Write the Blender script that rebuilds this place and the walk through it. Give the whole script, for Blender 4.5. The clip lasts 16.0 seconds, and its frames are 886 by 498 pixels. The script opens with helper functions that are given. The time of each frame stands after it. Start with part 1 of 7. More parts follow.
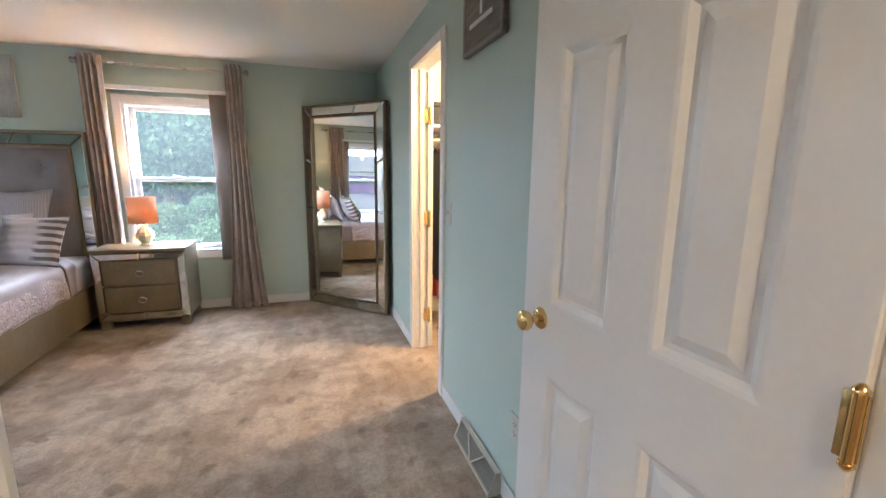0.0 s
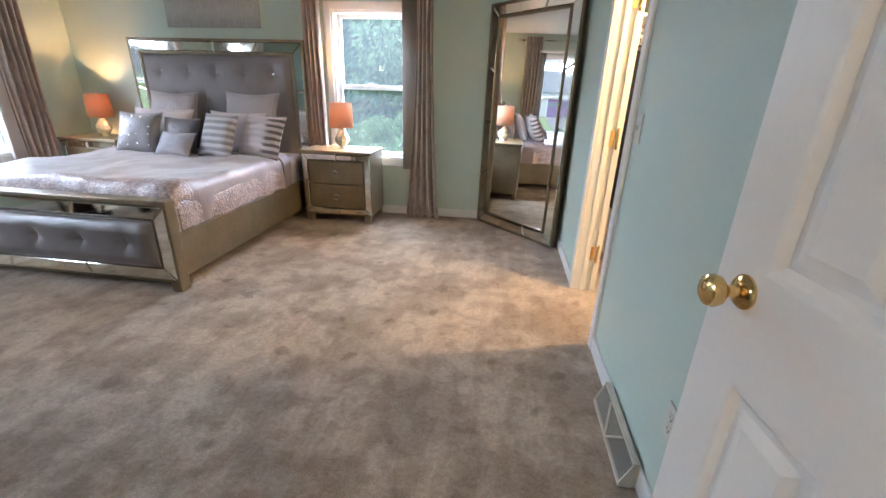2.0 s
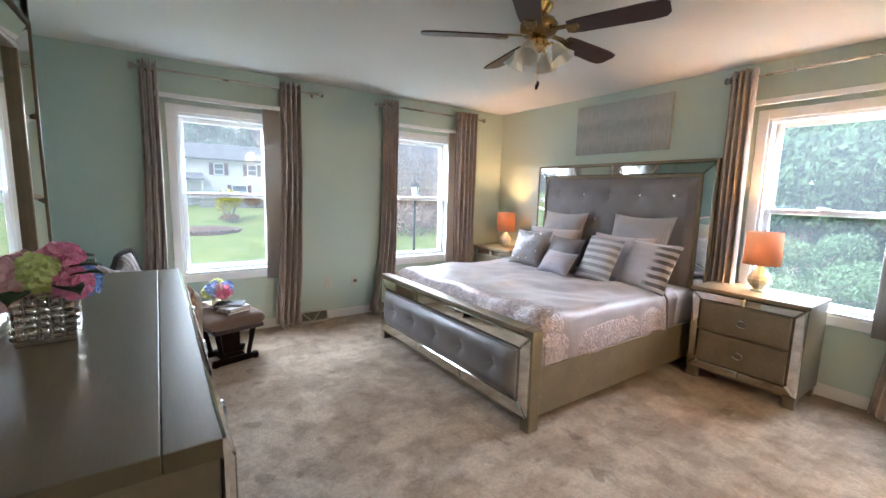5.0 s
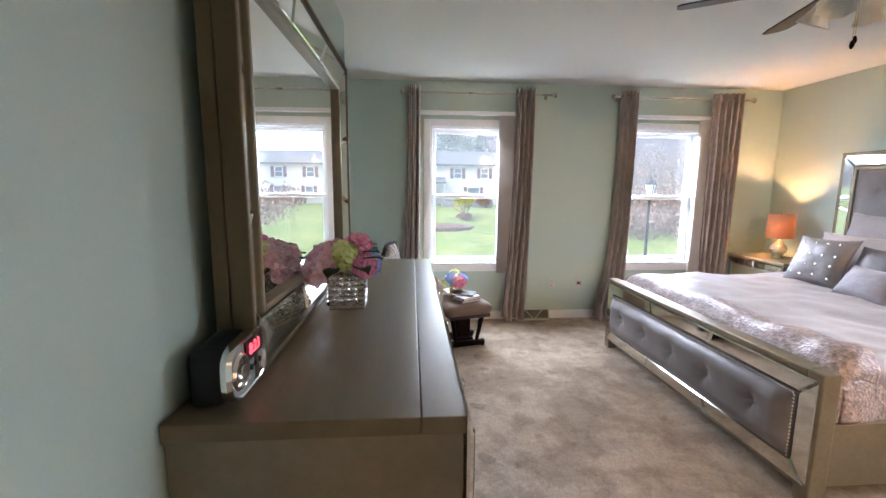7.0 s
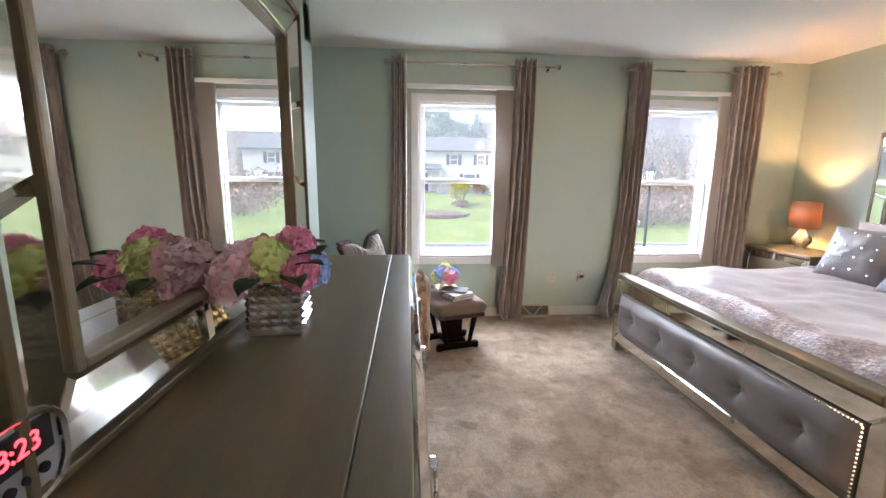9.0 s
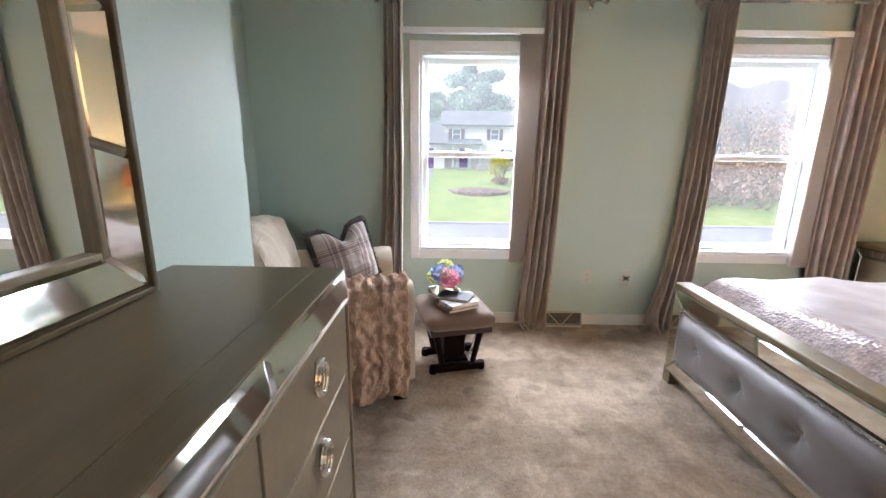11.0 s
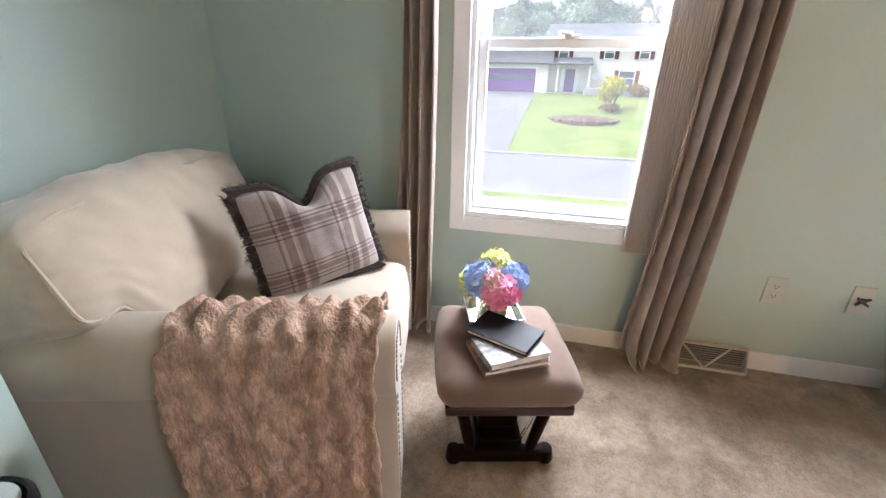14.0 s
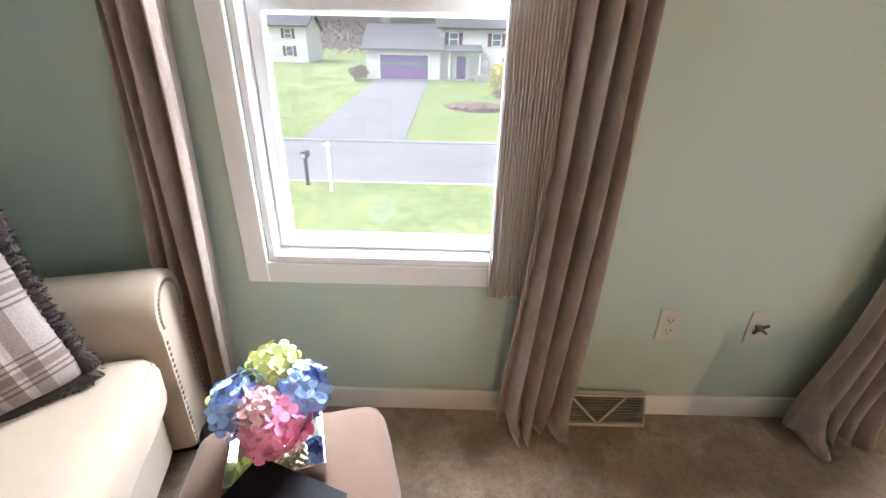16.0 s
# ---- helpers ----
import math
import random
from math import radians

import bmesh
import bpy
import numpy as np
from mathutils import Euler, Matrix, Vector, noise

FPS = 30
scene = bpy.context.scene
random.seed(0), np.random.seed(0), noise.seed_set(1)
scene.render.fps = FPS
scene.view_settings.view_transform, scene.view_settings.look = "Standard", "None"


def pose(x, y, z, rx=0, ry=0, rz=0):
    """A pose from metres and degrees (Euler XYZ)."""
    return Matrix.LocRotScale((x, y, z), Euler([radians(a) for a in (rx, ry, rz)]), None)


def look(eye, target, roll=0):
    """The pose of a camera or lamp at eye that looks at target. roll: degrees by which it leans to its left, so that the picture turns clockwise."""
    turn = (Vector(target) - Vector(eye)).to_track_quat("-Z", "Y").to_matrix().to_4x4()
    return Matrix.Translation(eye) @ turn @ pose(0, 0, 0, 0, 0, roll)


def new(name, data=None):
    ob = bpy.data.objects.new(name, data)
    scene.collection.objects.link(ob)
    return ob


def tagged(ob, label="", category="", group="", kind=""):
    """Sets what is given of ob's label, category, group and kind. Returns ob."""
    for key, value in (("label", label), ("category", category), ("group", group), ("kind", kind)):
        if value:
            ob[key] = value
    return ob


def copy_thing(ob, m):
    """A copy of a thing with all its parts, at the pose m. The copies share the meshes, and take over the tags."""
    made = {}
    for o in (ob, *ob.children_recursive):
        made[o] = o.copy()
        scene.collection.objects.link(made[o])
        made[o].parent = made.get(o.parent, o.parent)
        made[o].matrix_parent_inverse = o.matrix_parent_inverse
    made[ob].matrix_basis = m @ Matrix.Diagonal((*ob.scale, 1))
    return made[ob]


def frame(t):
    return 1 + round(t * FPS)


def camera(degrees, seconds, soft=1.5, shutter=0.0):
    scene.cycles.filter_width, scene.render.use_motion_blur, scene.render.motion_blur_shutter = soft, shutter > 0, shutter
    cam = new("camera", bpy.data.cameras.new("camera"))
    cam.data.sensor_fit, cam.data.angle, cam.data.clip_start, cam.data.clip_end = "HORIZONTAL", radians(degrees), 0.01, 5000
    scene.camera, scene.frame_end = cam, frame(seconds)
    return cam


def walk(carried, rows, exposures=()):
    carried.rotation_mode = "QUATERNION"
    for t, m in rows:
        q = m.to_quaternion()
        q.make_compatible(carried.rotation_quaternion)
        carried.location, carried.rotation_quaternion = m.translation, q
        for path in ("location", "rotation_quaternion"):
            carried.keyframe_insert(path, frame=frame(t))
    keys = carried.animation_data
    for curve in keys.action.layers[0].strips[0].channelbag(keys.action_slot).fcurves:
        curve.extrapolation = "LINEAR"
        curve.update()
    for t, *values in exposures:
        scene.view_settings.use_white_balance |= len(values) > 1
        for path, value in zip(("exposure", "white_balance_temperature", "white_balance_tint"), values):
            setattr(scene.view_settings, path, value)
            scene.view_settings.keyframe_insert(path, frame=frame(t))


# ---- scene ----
cam = camera(94.1, 16.0, soft=1.5)
PATH = [
    (0, (0.033, 0.521, 1.331), (0.648, 2.388, 0.967), 0.6),
    (0.5, (0.188, 0.583, 1.319), (0.405, 2.507, 0.82), -0.3),
    (1, (0.237, 0.584, 1.298), (0.223, 2.49, 0.691), -0.7),
    (1.5, (0.247, 0.632, 1.265), (0.118, 2.505, 0.575), 0.4),
    (2, (0.215, 0.787, 1.237), (-0.032, 2.637, 0.519), 1.8),
    (2.5, (0.152, 0.934, 1.249), (-0.279, 2.763, 0.564), 2.4),
    (3, (0.125, 1.017, 1.258), (-0.567, 2.787, 0.634), 2.4),
    (3.5, (0.094, 1.18, 1.276), (-0.836, 2.863, 0.726), 2.4),
    (4, (0.05, 1.266, 1.288), (-1.122, 2.816, 0.815), 2.4),
    (4.5, (-0.111, 1.288, 1.301), (-1.433, 2.742, 0.929), 2.8),
    (5, (-0.246, 1.248, 1.31), (-1.875, 2.376, 1.042), 1.5),
    (5.2, (-0.265, 1.24, 1.307), (-2.041, 2.128, 1.069), 1.0),
    (7.5, (-0.274, 1.2, 1.308), (-2.248, 1.342, 1.019), 0.4),
    (8, (-0.371, 1.182, 1.285), (-2.335, 1.408, 0.977), 0.2),
    (10.3, (-1.041, 1.494, 1.279), (-2.997, 1.567, 0.867), 0.8),
    (10.4, (-1.076, 1.5, 1.275), (-3.032, 1.566, 0.862), 0.7),
    (10.5, (-1.123, 1.527, 1.274), (-3.077, 1.571, 0.851), 0.7),
    (11, (-1.359, 1.607, 1.26), (-3.306, 1.584, 0.801), 0.8),
    (11.5, (-1.607, 1.609, 1.25), (-3.541, 1.537, 0.746), 1.2),
    (12, (-1.83, 1.617, 1.228), (-3.764, 1.477, 0.736), 1.0),
    (12.5, (-2.036, 1.72, 1.223), (-3.952, 1.385, 0.756), 0.4),
    (13.2, (-2.329, 1.696, 1.185), (-4.197, 1.302, 0.588), 0.9),
    (13.5, (-2.452, 1.678, 1.172), (-4.289, 1.279, 0.49), 1.1),
    (13.8, (-2.542, 1.686, 1.145), (-4.354, 1.274, 0.404), 1.1),
    (14.5, (-2.764, 1.832, 1.115), (-4.502, 1.369, 0.24), 0.7),
    (15, (-2.893, 1.886, 1.08), (-4.637, 1.47, 0.193), 0.6),
    (15.3, (-3.012, 1.873, 1.087), (-4.776, 1.543, 0.203), 0.9),
    (16, (-3.197, 1.922, 1.116), (-5.018, 1.917, 0.29), 1.3),
]
walk(cam, [(t, look(eye, target, roll)) for t, eye, target, roll in PATH], exposures=[(0.0, 1.95, 5250, 9.0), (5.0, 2.03, 5400, 8.0), (7.5, 2.20, 5650, 14.0), (10.5, 2.20, 5850, 14.0), (14.5, 2.26, 6000, 15.0), (16.0, 2.10, 6100, 15.0)])

# ---- world and light ----
world = bpy.data.worlds.new("world")
scene.world = world
world.use_nodes = True
wn = world.node_tree
wn.nodes.clear()
sky = wn.nodes.new("ShaderNodeTexSky")
sky.sky_type = "NISHITA"
sky.sun_disc = False
sky.sun_elevation, sky.sun_rotation = radians(42), radians(200)
sky.air_density, sky.dust_density, sky.ozone_density = 1.2, 6.0, 0.6
soften = wn.nodes.new("ShaderNodeHueSaturation")
soften.inputs["Saturation"].default_value = 0.25
bg = wn.nodes.new("ShaderNodeBackground")
bg.inputs["Strength"].default_value = 0.085
wout = wn.nodes.new("ShaderNodeOutputWorld")
wn.links.new(sky.outputs[0], soften.inputs["Color"])
wn.links.new(soften.outputs[0], bg.inputs[0])
wn.links.new(bg.outputs[0], wout.inputs[0])

sun = new("sun", bpy.data.lights.new("sun", "SUN"))
sun.data.energy, sun.data.angle, sun.data.color = 0.75, radians(12), (1.0, 0.97, 0.93)
sun.matrix_world = look((20, -30, 40), (0, 0, 0))


def bulb(name, place, watts, colour, radius=0.05):
    lamp = new(name, bpy.data.lights.new(name, "POINT"))
    lamp.data.energy, lamp.data.color, lamp.data.shadow_soft_size = watts, colour, radius
    lamp.location = place
    return lamp


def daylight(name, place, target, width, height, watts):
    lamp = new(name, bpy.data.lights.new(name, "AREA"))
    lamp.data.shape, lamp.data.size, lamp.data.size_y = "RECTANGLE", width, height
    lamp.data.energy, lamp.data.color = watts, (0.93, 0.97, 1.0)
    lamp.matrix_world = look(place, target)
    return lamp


WARM = (1.0, 0.62, 0.28)
bulb("closet_bulb", (1.55, 3.0, 2.0), 36, WARM, 0.06)
bulb("hall_bulb", (0.3, -0.9, 2.1), 17, (1.0, 0.72, 0.44), 0.08)
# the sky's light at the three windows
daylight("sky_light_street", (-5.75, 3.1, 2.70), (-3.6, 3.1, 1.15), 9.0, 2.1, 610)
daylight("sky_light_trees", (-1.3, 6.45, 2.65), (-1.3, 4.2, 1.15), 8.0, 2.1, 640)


# ---- materials ----


def nodes_of(name):
    m = bpy.data.materials.new(name)
    m.use_nodes = True
    t = m.node_tree
    return m, t, t.nodes["Principled BSDF"]


def coords(t, stretch=(1, 1, 1), kind="Object"):
    c = t.nodes.new("ShaderNodeTexCoord")
    mp = t.nodes.new("ShaderNodeMapping")
    mp.inputs["Scale"].default_value = stretch
    t.links.new(c.outputs[kind], mp.inputs["Vector"])
    return mp.outputs["Vector"]


def noise_of(t, vec, scale, detail=4, rough=0.6):
    n = t.nodes.new("ShaderNodeTexNoise")
    n.inputs["Scale"].default_value = scale
    n.inputs["Detail"].default_value = detail
    n.inputs["Roughness"].default_value = rough
    t.links.new(vec, n.inputs["Vector"])
    return n.outputs["Fac"]


def ramp_of(t, fac, stops):
    r = t.nodes.new("ShaderNodeValToRGB")
    els = r.color_ramp.elements
    while len(els) < len(stops):
        els.new(0.5)
    for e, (p, c) in zip(els, stops):
        e.position, e.color = p, (*c, 1)
    t.links.new(fac, r.inputs["Fac"])
    return r.outputs["Color"]


def mix_of(t, fac, a, b, how="MIX"):
    m = t.nodes.new("ShaderNodeMix")
    m.data_type, m.blend_type = "RGBA", how
    for sock, v in ((m.inputs[0], fac), (m.inputs[6], a), (m.inputs[7], b)):
        if isinstance(v, (int, float)):
            sock.default_value = v
        elif isinstance(v, tuple):
            sock.default_value = (*v, 1)
        else:
            t.links.new(v, sock)
    return m.outputs[2]


def bump_of(t, bsdf, height, strength, dist=0.01):
    b = t.nodes.new("ShaderNodeBump")
    b.inputs["Strength"].default_value, b.inputs["Distance"].default_value = strength, dist
    t.links.new(height, b.inputs["Height"])
    t.links.new(b.outputs["Normal"], bsdf.inputs["Normal"])


def shade(c, k):
    return tuple(min(1.0, v * k) for v in c)


def surface(name, colour, rough=0.5, metal=0.0, var=0.12, big=2.5, fine=60.0, bump=0.15, dist=0.003, stretch=(1, 1, 1), sheen=0.0, coat=0.0, vary=0.0):
    """Colour with broad stains and fine grain, and a fine relief."""
    m, t, b = nodes_of(name)
    v = coords(t, stretch)
    n1, n2 = noise_of(t, v, big, 3), noise_of(t, v, fine, 5)
    col = ramp_of(t, n1, [(0.3, shade(colour, 1 - var)), (0.7, shade(colour, 1 + var))])
    grain = ramp_of(t, n2, [(0.3, (1 - var,) * 3), (0.7, (1, 1, 1))])
    col = mix_of(t, 1.0, col, grain, "MULTIPLY")
    if vary:
        info = t.nodes.new("ShaderNodeObjectInfo")
        col = mix_of(t, 1.0, col, ramp_of(t, info.outputs["Random"], [(0, (1 - vary,) * 3), (1, (1 + vary,) * 3)]), "MULTIPLY")
    t.links.new(col, b.inputs["Base Color"])
    b.inputs["Metallic"].default_value = metal
    rr = t.nodes.new("ShaderNodeMapRange")
    rr.inputs["To Min"].default_value, rr.inputs["To Max"].default_value = max(0.02, rough - 0.08), min(1, rough + 0.08)
    t.links.new(n1, rr.inputs["Value"])
    t.links.new(rr.outputs[0], b.inputs["Roughness"])
    b.inputs["Sheen Weight"].default_value = sheen
    b.inputs["Coat Weight"].default_value = coat
    if bump:
        bump_of(t, b, n2, bump, dist)
    return m


WALL = surface("sage_wall_paint", (0.515, 0.615, 0.550), 0.55, var=0.03, big=0.8, fine=140, bump=0.12, dist=0.001)
CEIL = surface("ceiling_paint", (0.78, 0.77, 0.74), 0.8, var=0.02, big=0.7, fine=90, bump=0.15, dist=0.002)
WHITE = surface("white_gloss_paint", (0.80, 0.79, 0.77), 0.32, var=0.03, big=2, fine=60, bump=0.06, dist=0.001)
VINYL = surface("white_vinyl", (0.85, 0.87, 0.89), 0.35, var=0.02, big=3, fine=80, bump=0.03, dist=0.001)
BRASS = surface("polished_brass", (0.78, 0.55, 0.22), 0.16, 1.0, var=0.08, big=9, fine=120, bump=0.03, dist=0.0005)
CHROME = surface("chrome", (0.80, 0.80, 0.80), 0.12, 1.0, var=0.05, big=9, fine=120, bump=0.02, dist=0.0005)
SILVER = surface("champagne_silver_wood", (0.235, 0.187, 0.116), 0.38, 0.35, var=0.14, big=5, fine=50, bump=0.12, dist=0.001, stretch=(1, 1, 1))
BRONZE = surface("bronze_painted_wood", (0.125, 0.092, 0.045), 0.42, 0.3, var=0.12, big=4, fine=60, bump=0.06, dist=0.0006)
TOPWOOD = surface("brushed_grey_gold_top", (0.165, 0.124, 0.066), 0.36, 0.2, var=0.15, big=2, fine=60, bump=0.10, dist=0.0005, stretch=(0.4, 6, 6))
DARKWOOD = surface("dark_espresso_wood", (0.010, 0.005, 0.004), 0.42, var=0.3, big=4, fine=40, bump=0.1, dist=0.001)
BLADEWOOD = surface("dark_walnut_blade", (0.055, 0.022, 0.016), 0.35, var=0.3, big=4, fine=30, bump=0.06, dist=0.001, stretch=(1, 6, 1))
BLACK = surface("black_plastic", (0.018, 0.018, 0.020), 0.35, var=0.15, big=6, fine=90, bump=0.05, dist=0.0005)
LEATHER = surface("silver_grey_leatherette", (0.205, 0.183, 0.180), 0.36, 0.12, var=0.08, big=7, fine=220, bump=0.25, dist=0.0008)
HEADCLOTH = surface("taupe_headboard_upholstery", (0.20, 0.18, 0.175), 0.55, var=0.08, big=7, fine=220, bump=0.25, dist=0.0008)
SOFA = surface("cream_upholstery", (0.455, 0.370, 0.275), 0.85, var=0.06, big=5, fine=300, bump=0.3, dist=0.0008, sheen=0.3)
OTTO = surface("tan_microfibre", (0.165, 0.102, 0.070), 0.9, var=0.10, big=7, fine=260, bump=0.25, dist=0.0008, sheen=0.15)
SHEET = surface("pale_mauve_sheet", (0.52, 0.48, 0.49), 0.75, var=0.05, big=6, fine=240, bump=0.2, dist=0.0008, sheen=0.3)
PAPER = surface("book_paper", (0.72, 0.62, 0.50), 0.85, var=0.08, big=12, fine=200, bump=0.4, dist=0.0006, stretch=(1, 1, 9))
DARKWOOD.node_tree.nodes["Principled BSDF"].inputs["Specular IOR Level"].default_value = 0.05
BLACK.node_tree.nodes["Principled BSDF"].inputs["Specular IOR Level"].default_value = 0.2
BLIND = surface("vertical_blind_vinyl", (0.68, 0.62, 0.575), 0.6, var=0.05, big=4, fine=150, bump=0.25, dist=0.0008, stretch=(1, 1, 0.1))
VENTPAINT = surface("almond_painted_steel", (0.62, 0.58, 0.49), 0.4, var=0.05, big=5, fine=90, bump=0.05, dist=0.0006)
# near-black; in gaps and openings it paints their shade
DARKGAP = surface("plain_near_black", (0.06, 0.06, 0.055), 0.6, var=0.2, bump=0.05)


def carpet_material():
    """Cut pile brushed this way and that: patches with clear edges, sweeper strokes, footprints and tufts."""
    m, t, b = nodes_of("beige_cut_pile_carpet")
    v = coords(t)

    def patch(vec, scale, detail, wobble, lo, hi, dark, light):
        n = t.nodes.new("ShaderNodeTexNoise")
        n.inputs["Scale"].default_value, n.inputs["Detail"].default_value = scale, detail
        n.inputs["Roughness"].default_value, n.inputs["Distortion"].default_value = 0.58, wobble
        t.links.new(vec, n.inputs["Vector"])
        return ramp_of(t, n.outputs["Fac"], [(lo, (dark, dark * 0.975, dark * 0.945)), (hi, (light,) * 3)])

    strokes = coords(t, (5.0, 0.75, 1.0))
    strokes.node.inputs["Rotation"].default_value = (0, 0, radians(34))
    big, tuft, speck = noise_of(t, v, 1.3, 3, 0.55), noise_of(t, v, 150.0, 5, 0.75), noise_of(t, v, 48.0, 3, 0.7)
    col = ramp_of(t, big, [(0.35, (0.430, 0.335, 0.250)), (0.65, (0.520, 0.420, 0.325))])
    for layer in (patch(v, 2.6, 5, 0.15, 0.45, 0.53, 0.80, 1.04), patch(v, 8.0, 5, 0.2, 0.42, 0.53, 0.84, 1.04), patch(strokes, 1.5, 3, 0.1, 0.45, 0.51, 0.93, 1.02),
                  # dark spots paint the shade inside footprints pressed into the pile
                  patch(v, 6.0, 1, 0.2, 0.27, 0.33, 0.66, 1.0)):
        col = mix_of(t, 1.0, col, layer, "MULTIPLY")
    col = mix_of(t, 1.0, col, ramp_of(t, tuft, [(0.30, (0.68, 0.66, 0.63)), (0.62, (1.12, 1.12, 1.12))]), "MULTIPLY")
    col = mix_of(t, 1.0, col, ramp_of(t, speck, [(0.36, (0.84, 0.82, 0.80)), (0.6, (1.06, 1.06, 1.06))]), "MULTIPLY")
    t.links.new(col, b.inputs["Base Color"])
    b.inputs["Roughness"].default_value = 1.0
    b.inputs["Sheen Weight"].default_value = 0.25
    b.inputs["Specular IOR Level"].default_value = 0.1
    add = t.nodes.new("ShaderNodeMath")
    add.operation = "ADD"
    t.links.new(tuft, add.inputs[0])
    t.links.new(speck, add.inputs[1])
    bump_of(t, b, add.outputs[0], 0.9, 0.008)
    return m


CARPET = carpet_material()


def pane_material():
    m, t, b = nodes_of("window_glass")
    clear = t.nodes.new("ShaderNodeBsdfTransparent")
    gloss = t.nodes.new("ShaderNodeBsdfGlossy")
    gloss.inputs["Roughness"].default_value = 0.02
    facing = t.nodes.new("ShaderNodeLayerWeight")
    facing.inputs["Blend"].default_value = 0.5
    steep = t.nodes.new("ShaderNodeMath")
    steep.operation = "POWER"
    steep.inputs[1].default_value = 5.0
    t.links.new(facing.outputs["Facing"], steep.inputs[0])
    fres = t.nodes.new("ShaderNodeMath")
    fres.operation = "MULTIPLY_ADD"
    fres.inputs[1].default_value, fres.inputs[2].default_value = 0.6, 0.03
    t.links.new(steep.outputs[0], fres.inputs[0])
    # glare and haze of the bright outdoors, put in as a faint translucent film
    film = t.nodes.new("ShaderNodeBsdfTranslucent")
    film.inputs["Color"].default_value = (0.9, 0.93, 0.96, 1)
    # mixes that haze into the clear glass; dust plays no part
    dusty = t.nodes.new("ShaderNodeMixShader")
    dusty.inputs[0].default_value = 0.012
    t.links.new(clear.outputs[0], dusty.inputs[1])
    t.links.new(film.outputs[0], dusty.inputs[2])
    mx = t.nodes.new("ShaderNodeMixShader")
    t.links.new(fres.outputs[0], mx.inputs[0])
    t.links.new(dusty.outputs[0], mx.inputs[1])
    t.links.new(gloss.outputs[0], mx.inputs[2])
    t.links.new(mx.outputs[0], t.nodes["Material Output"].inputs["Surface"])
    return m


PANE = pane_material()


def mirror_material(name, colour, rough):
    m, t, b = nodes_of(name)
    b.inputs["Base Color"].default_value = (*colour, 1)
    b.inputs["Metallic"].default_value = 1.0
    b.inputs["Roughness"].default_value = rough
    return m


MIRROR = mirror_material("silvered_mirror", (0.86, 0.87, 0.86), 0.01)
ANTIQUE = mirror_material("bevelled_mirror_strip", (0.74, 0.74, 0.69), 0.06)

# ---- building helpers ----


def box(bm, x0, x1, y0, y1, z0, z1, bevel=0.0, seg=2, m=None):
    made = bmesh.ops.create_cube(bm, size=1.0)["verts"]
    mid = Matrix.Translation(((x0 + x1) / 2, (y0 + y1) / 2, (z0 + z1) / 2)) @ Matrix.Diagonal((x1 - x0, y1 - y0, z1 - z0, 1))
    bmesh.ops.transform(bm, matrix=(m @ mid) if m else mid, verts=made)
    if bevel > 0:
        edges = list({e for v in made for e in v.link_edges})
        bmesh.ops.bevel(bm, geom=edges, offset=min(bevel, 0.49 * min(abs(x1 - x0), abs(y1 - y0), abs(z1 - z0))), segments=seg, affect="EDGES", profile=0.5)


def lathe(bm, profile, n=24, m=None):
    """A turned body: profile of (radius, height) from bottom to top."""
    rings = []
    for r, z in profile:
        ring = []
        for i in range(n):
            p = Vector((r * math.cos(math.tau * i / n), r * math.sin(math.tau * i / n), z))
            ring.append(bm.verts.new(m @ p if m else p))
        rings.append(ring)
    for a, b in zip(rings, rings[1:]):
        for i in range(n):
            bm.faces.new((a[i], a[(i + 1) % n], b[(i + 1) % n], b[i]))
    if profile[0][0] > 1e-5:
        bm.faces.new(list(reversed(rings[0])))
    if profile[-1][0] > 1e-5:
        bm.faces.new(rings[-1])


def tube(bm, points, radius, n=8, closed=False):
    """A round bar along points."""
    pts = [Vector(p) for p in points]
    rings = []
    for i, p in enumerate(pts):
        a = pts[i - 1] if i or closed else p
        b = pts[(i + 1) % len(pts)] if i < len(pts) - 1 or closed else p
        q = (b - a).to_track_quat("Z", "Y")
        r = radius[i] if isinstance(radius, (list, tuple)) else radius
        rings.append([bm.verts.new(p + q @ Vector((r * math.cos(math.tau * k / n), r * math.sin(math.tau * k / n), 0))) for k in range(n)])
    pairs = list(zip(rings, rings[1:])) + ([(rings[-1], rings[0])] if closed else [])
    for a, b in pairs:
        for k in range(n):
            bm.faces.new((a[k], a[(k + 1) % n], b[(k + 1) % n], b[k]))
    if not closed:
        bm.faces.new(list(reversed(rings[0])))
        bm.faces.new(rings[-1])


def grid(bm, nu, nv, place, flip=False, wrap=False):
    """A sheet of nu x nv points; place(u, v) with u, v in 0..1."""
    vs = [[bm.verts.new(place(i / (nu - 1), j / (nv - 1))) for j in range(nv)] for i in range(nu)]
    for i in range(nu - 1):
        for j in range(nv - 1):
            q = (vs[i][j], vs[i + 1][j], vs[i + 1][j + 1], vs[i][j + 1])
            bm.faces.new(tuple(reversed(q)) if flip else q)
    return vs


def part(name, bm, material, parent=None, label="", smooth=False):
    bmesh.ops.recalc_face_normals(bm, faces=bm.faces)
    me = bpy.data.meshes.new(name)
    bm.to_mesh(me)
    bm.free()
    me.materials.append(material)
    if smooth:
        me.shade_smooth()
        me.set_sharp_from_angle(angle=radians(38))
    ob = new(name, me)
    if parent:
        ob.parent = parent
    if label:
        ob["label"] = label
    return ob


def boxes(name, material, parent, *rows, bevel=0.0, label="", m=None):
    bm = bmesh.new()
    for r in rows:
        box(bm, *r, bevel=bevel, m=m)
    return part(name, bm, material, parent, label)


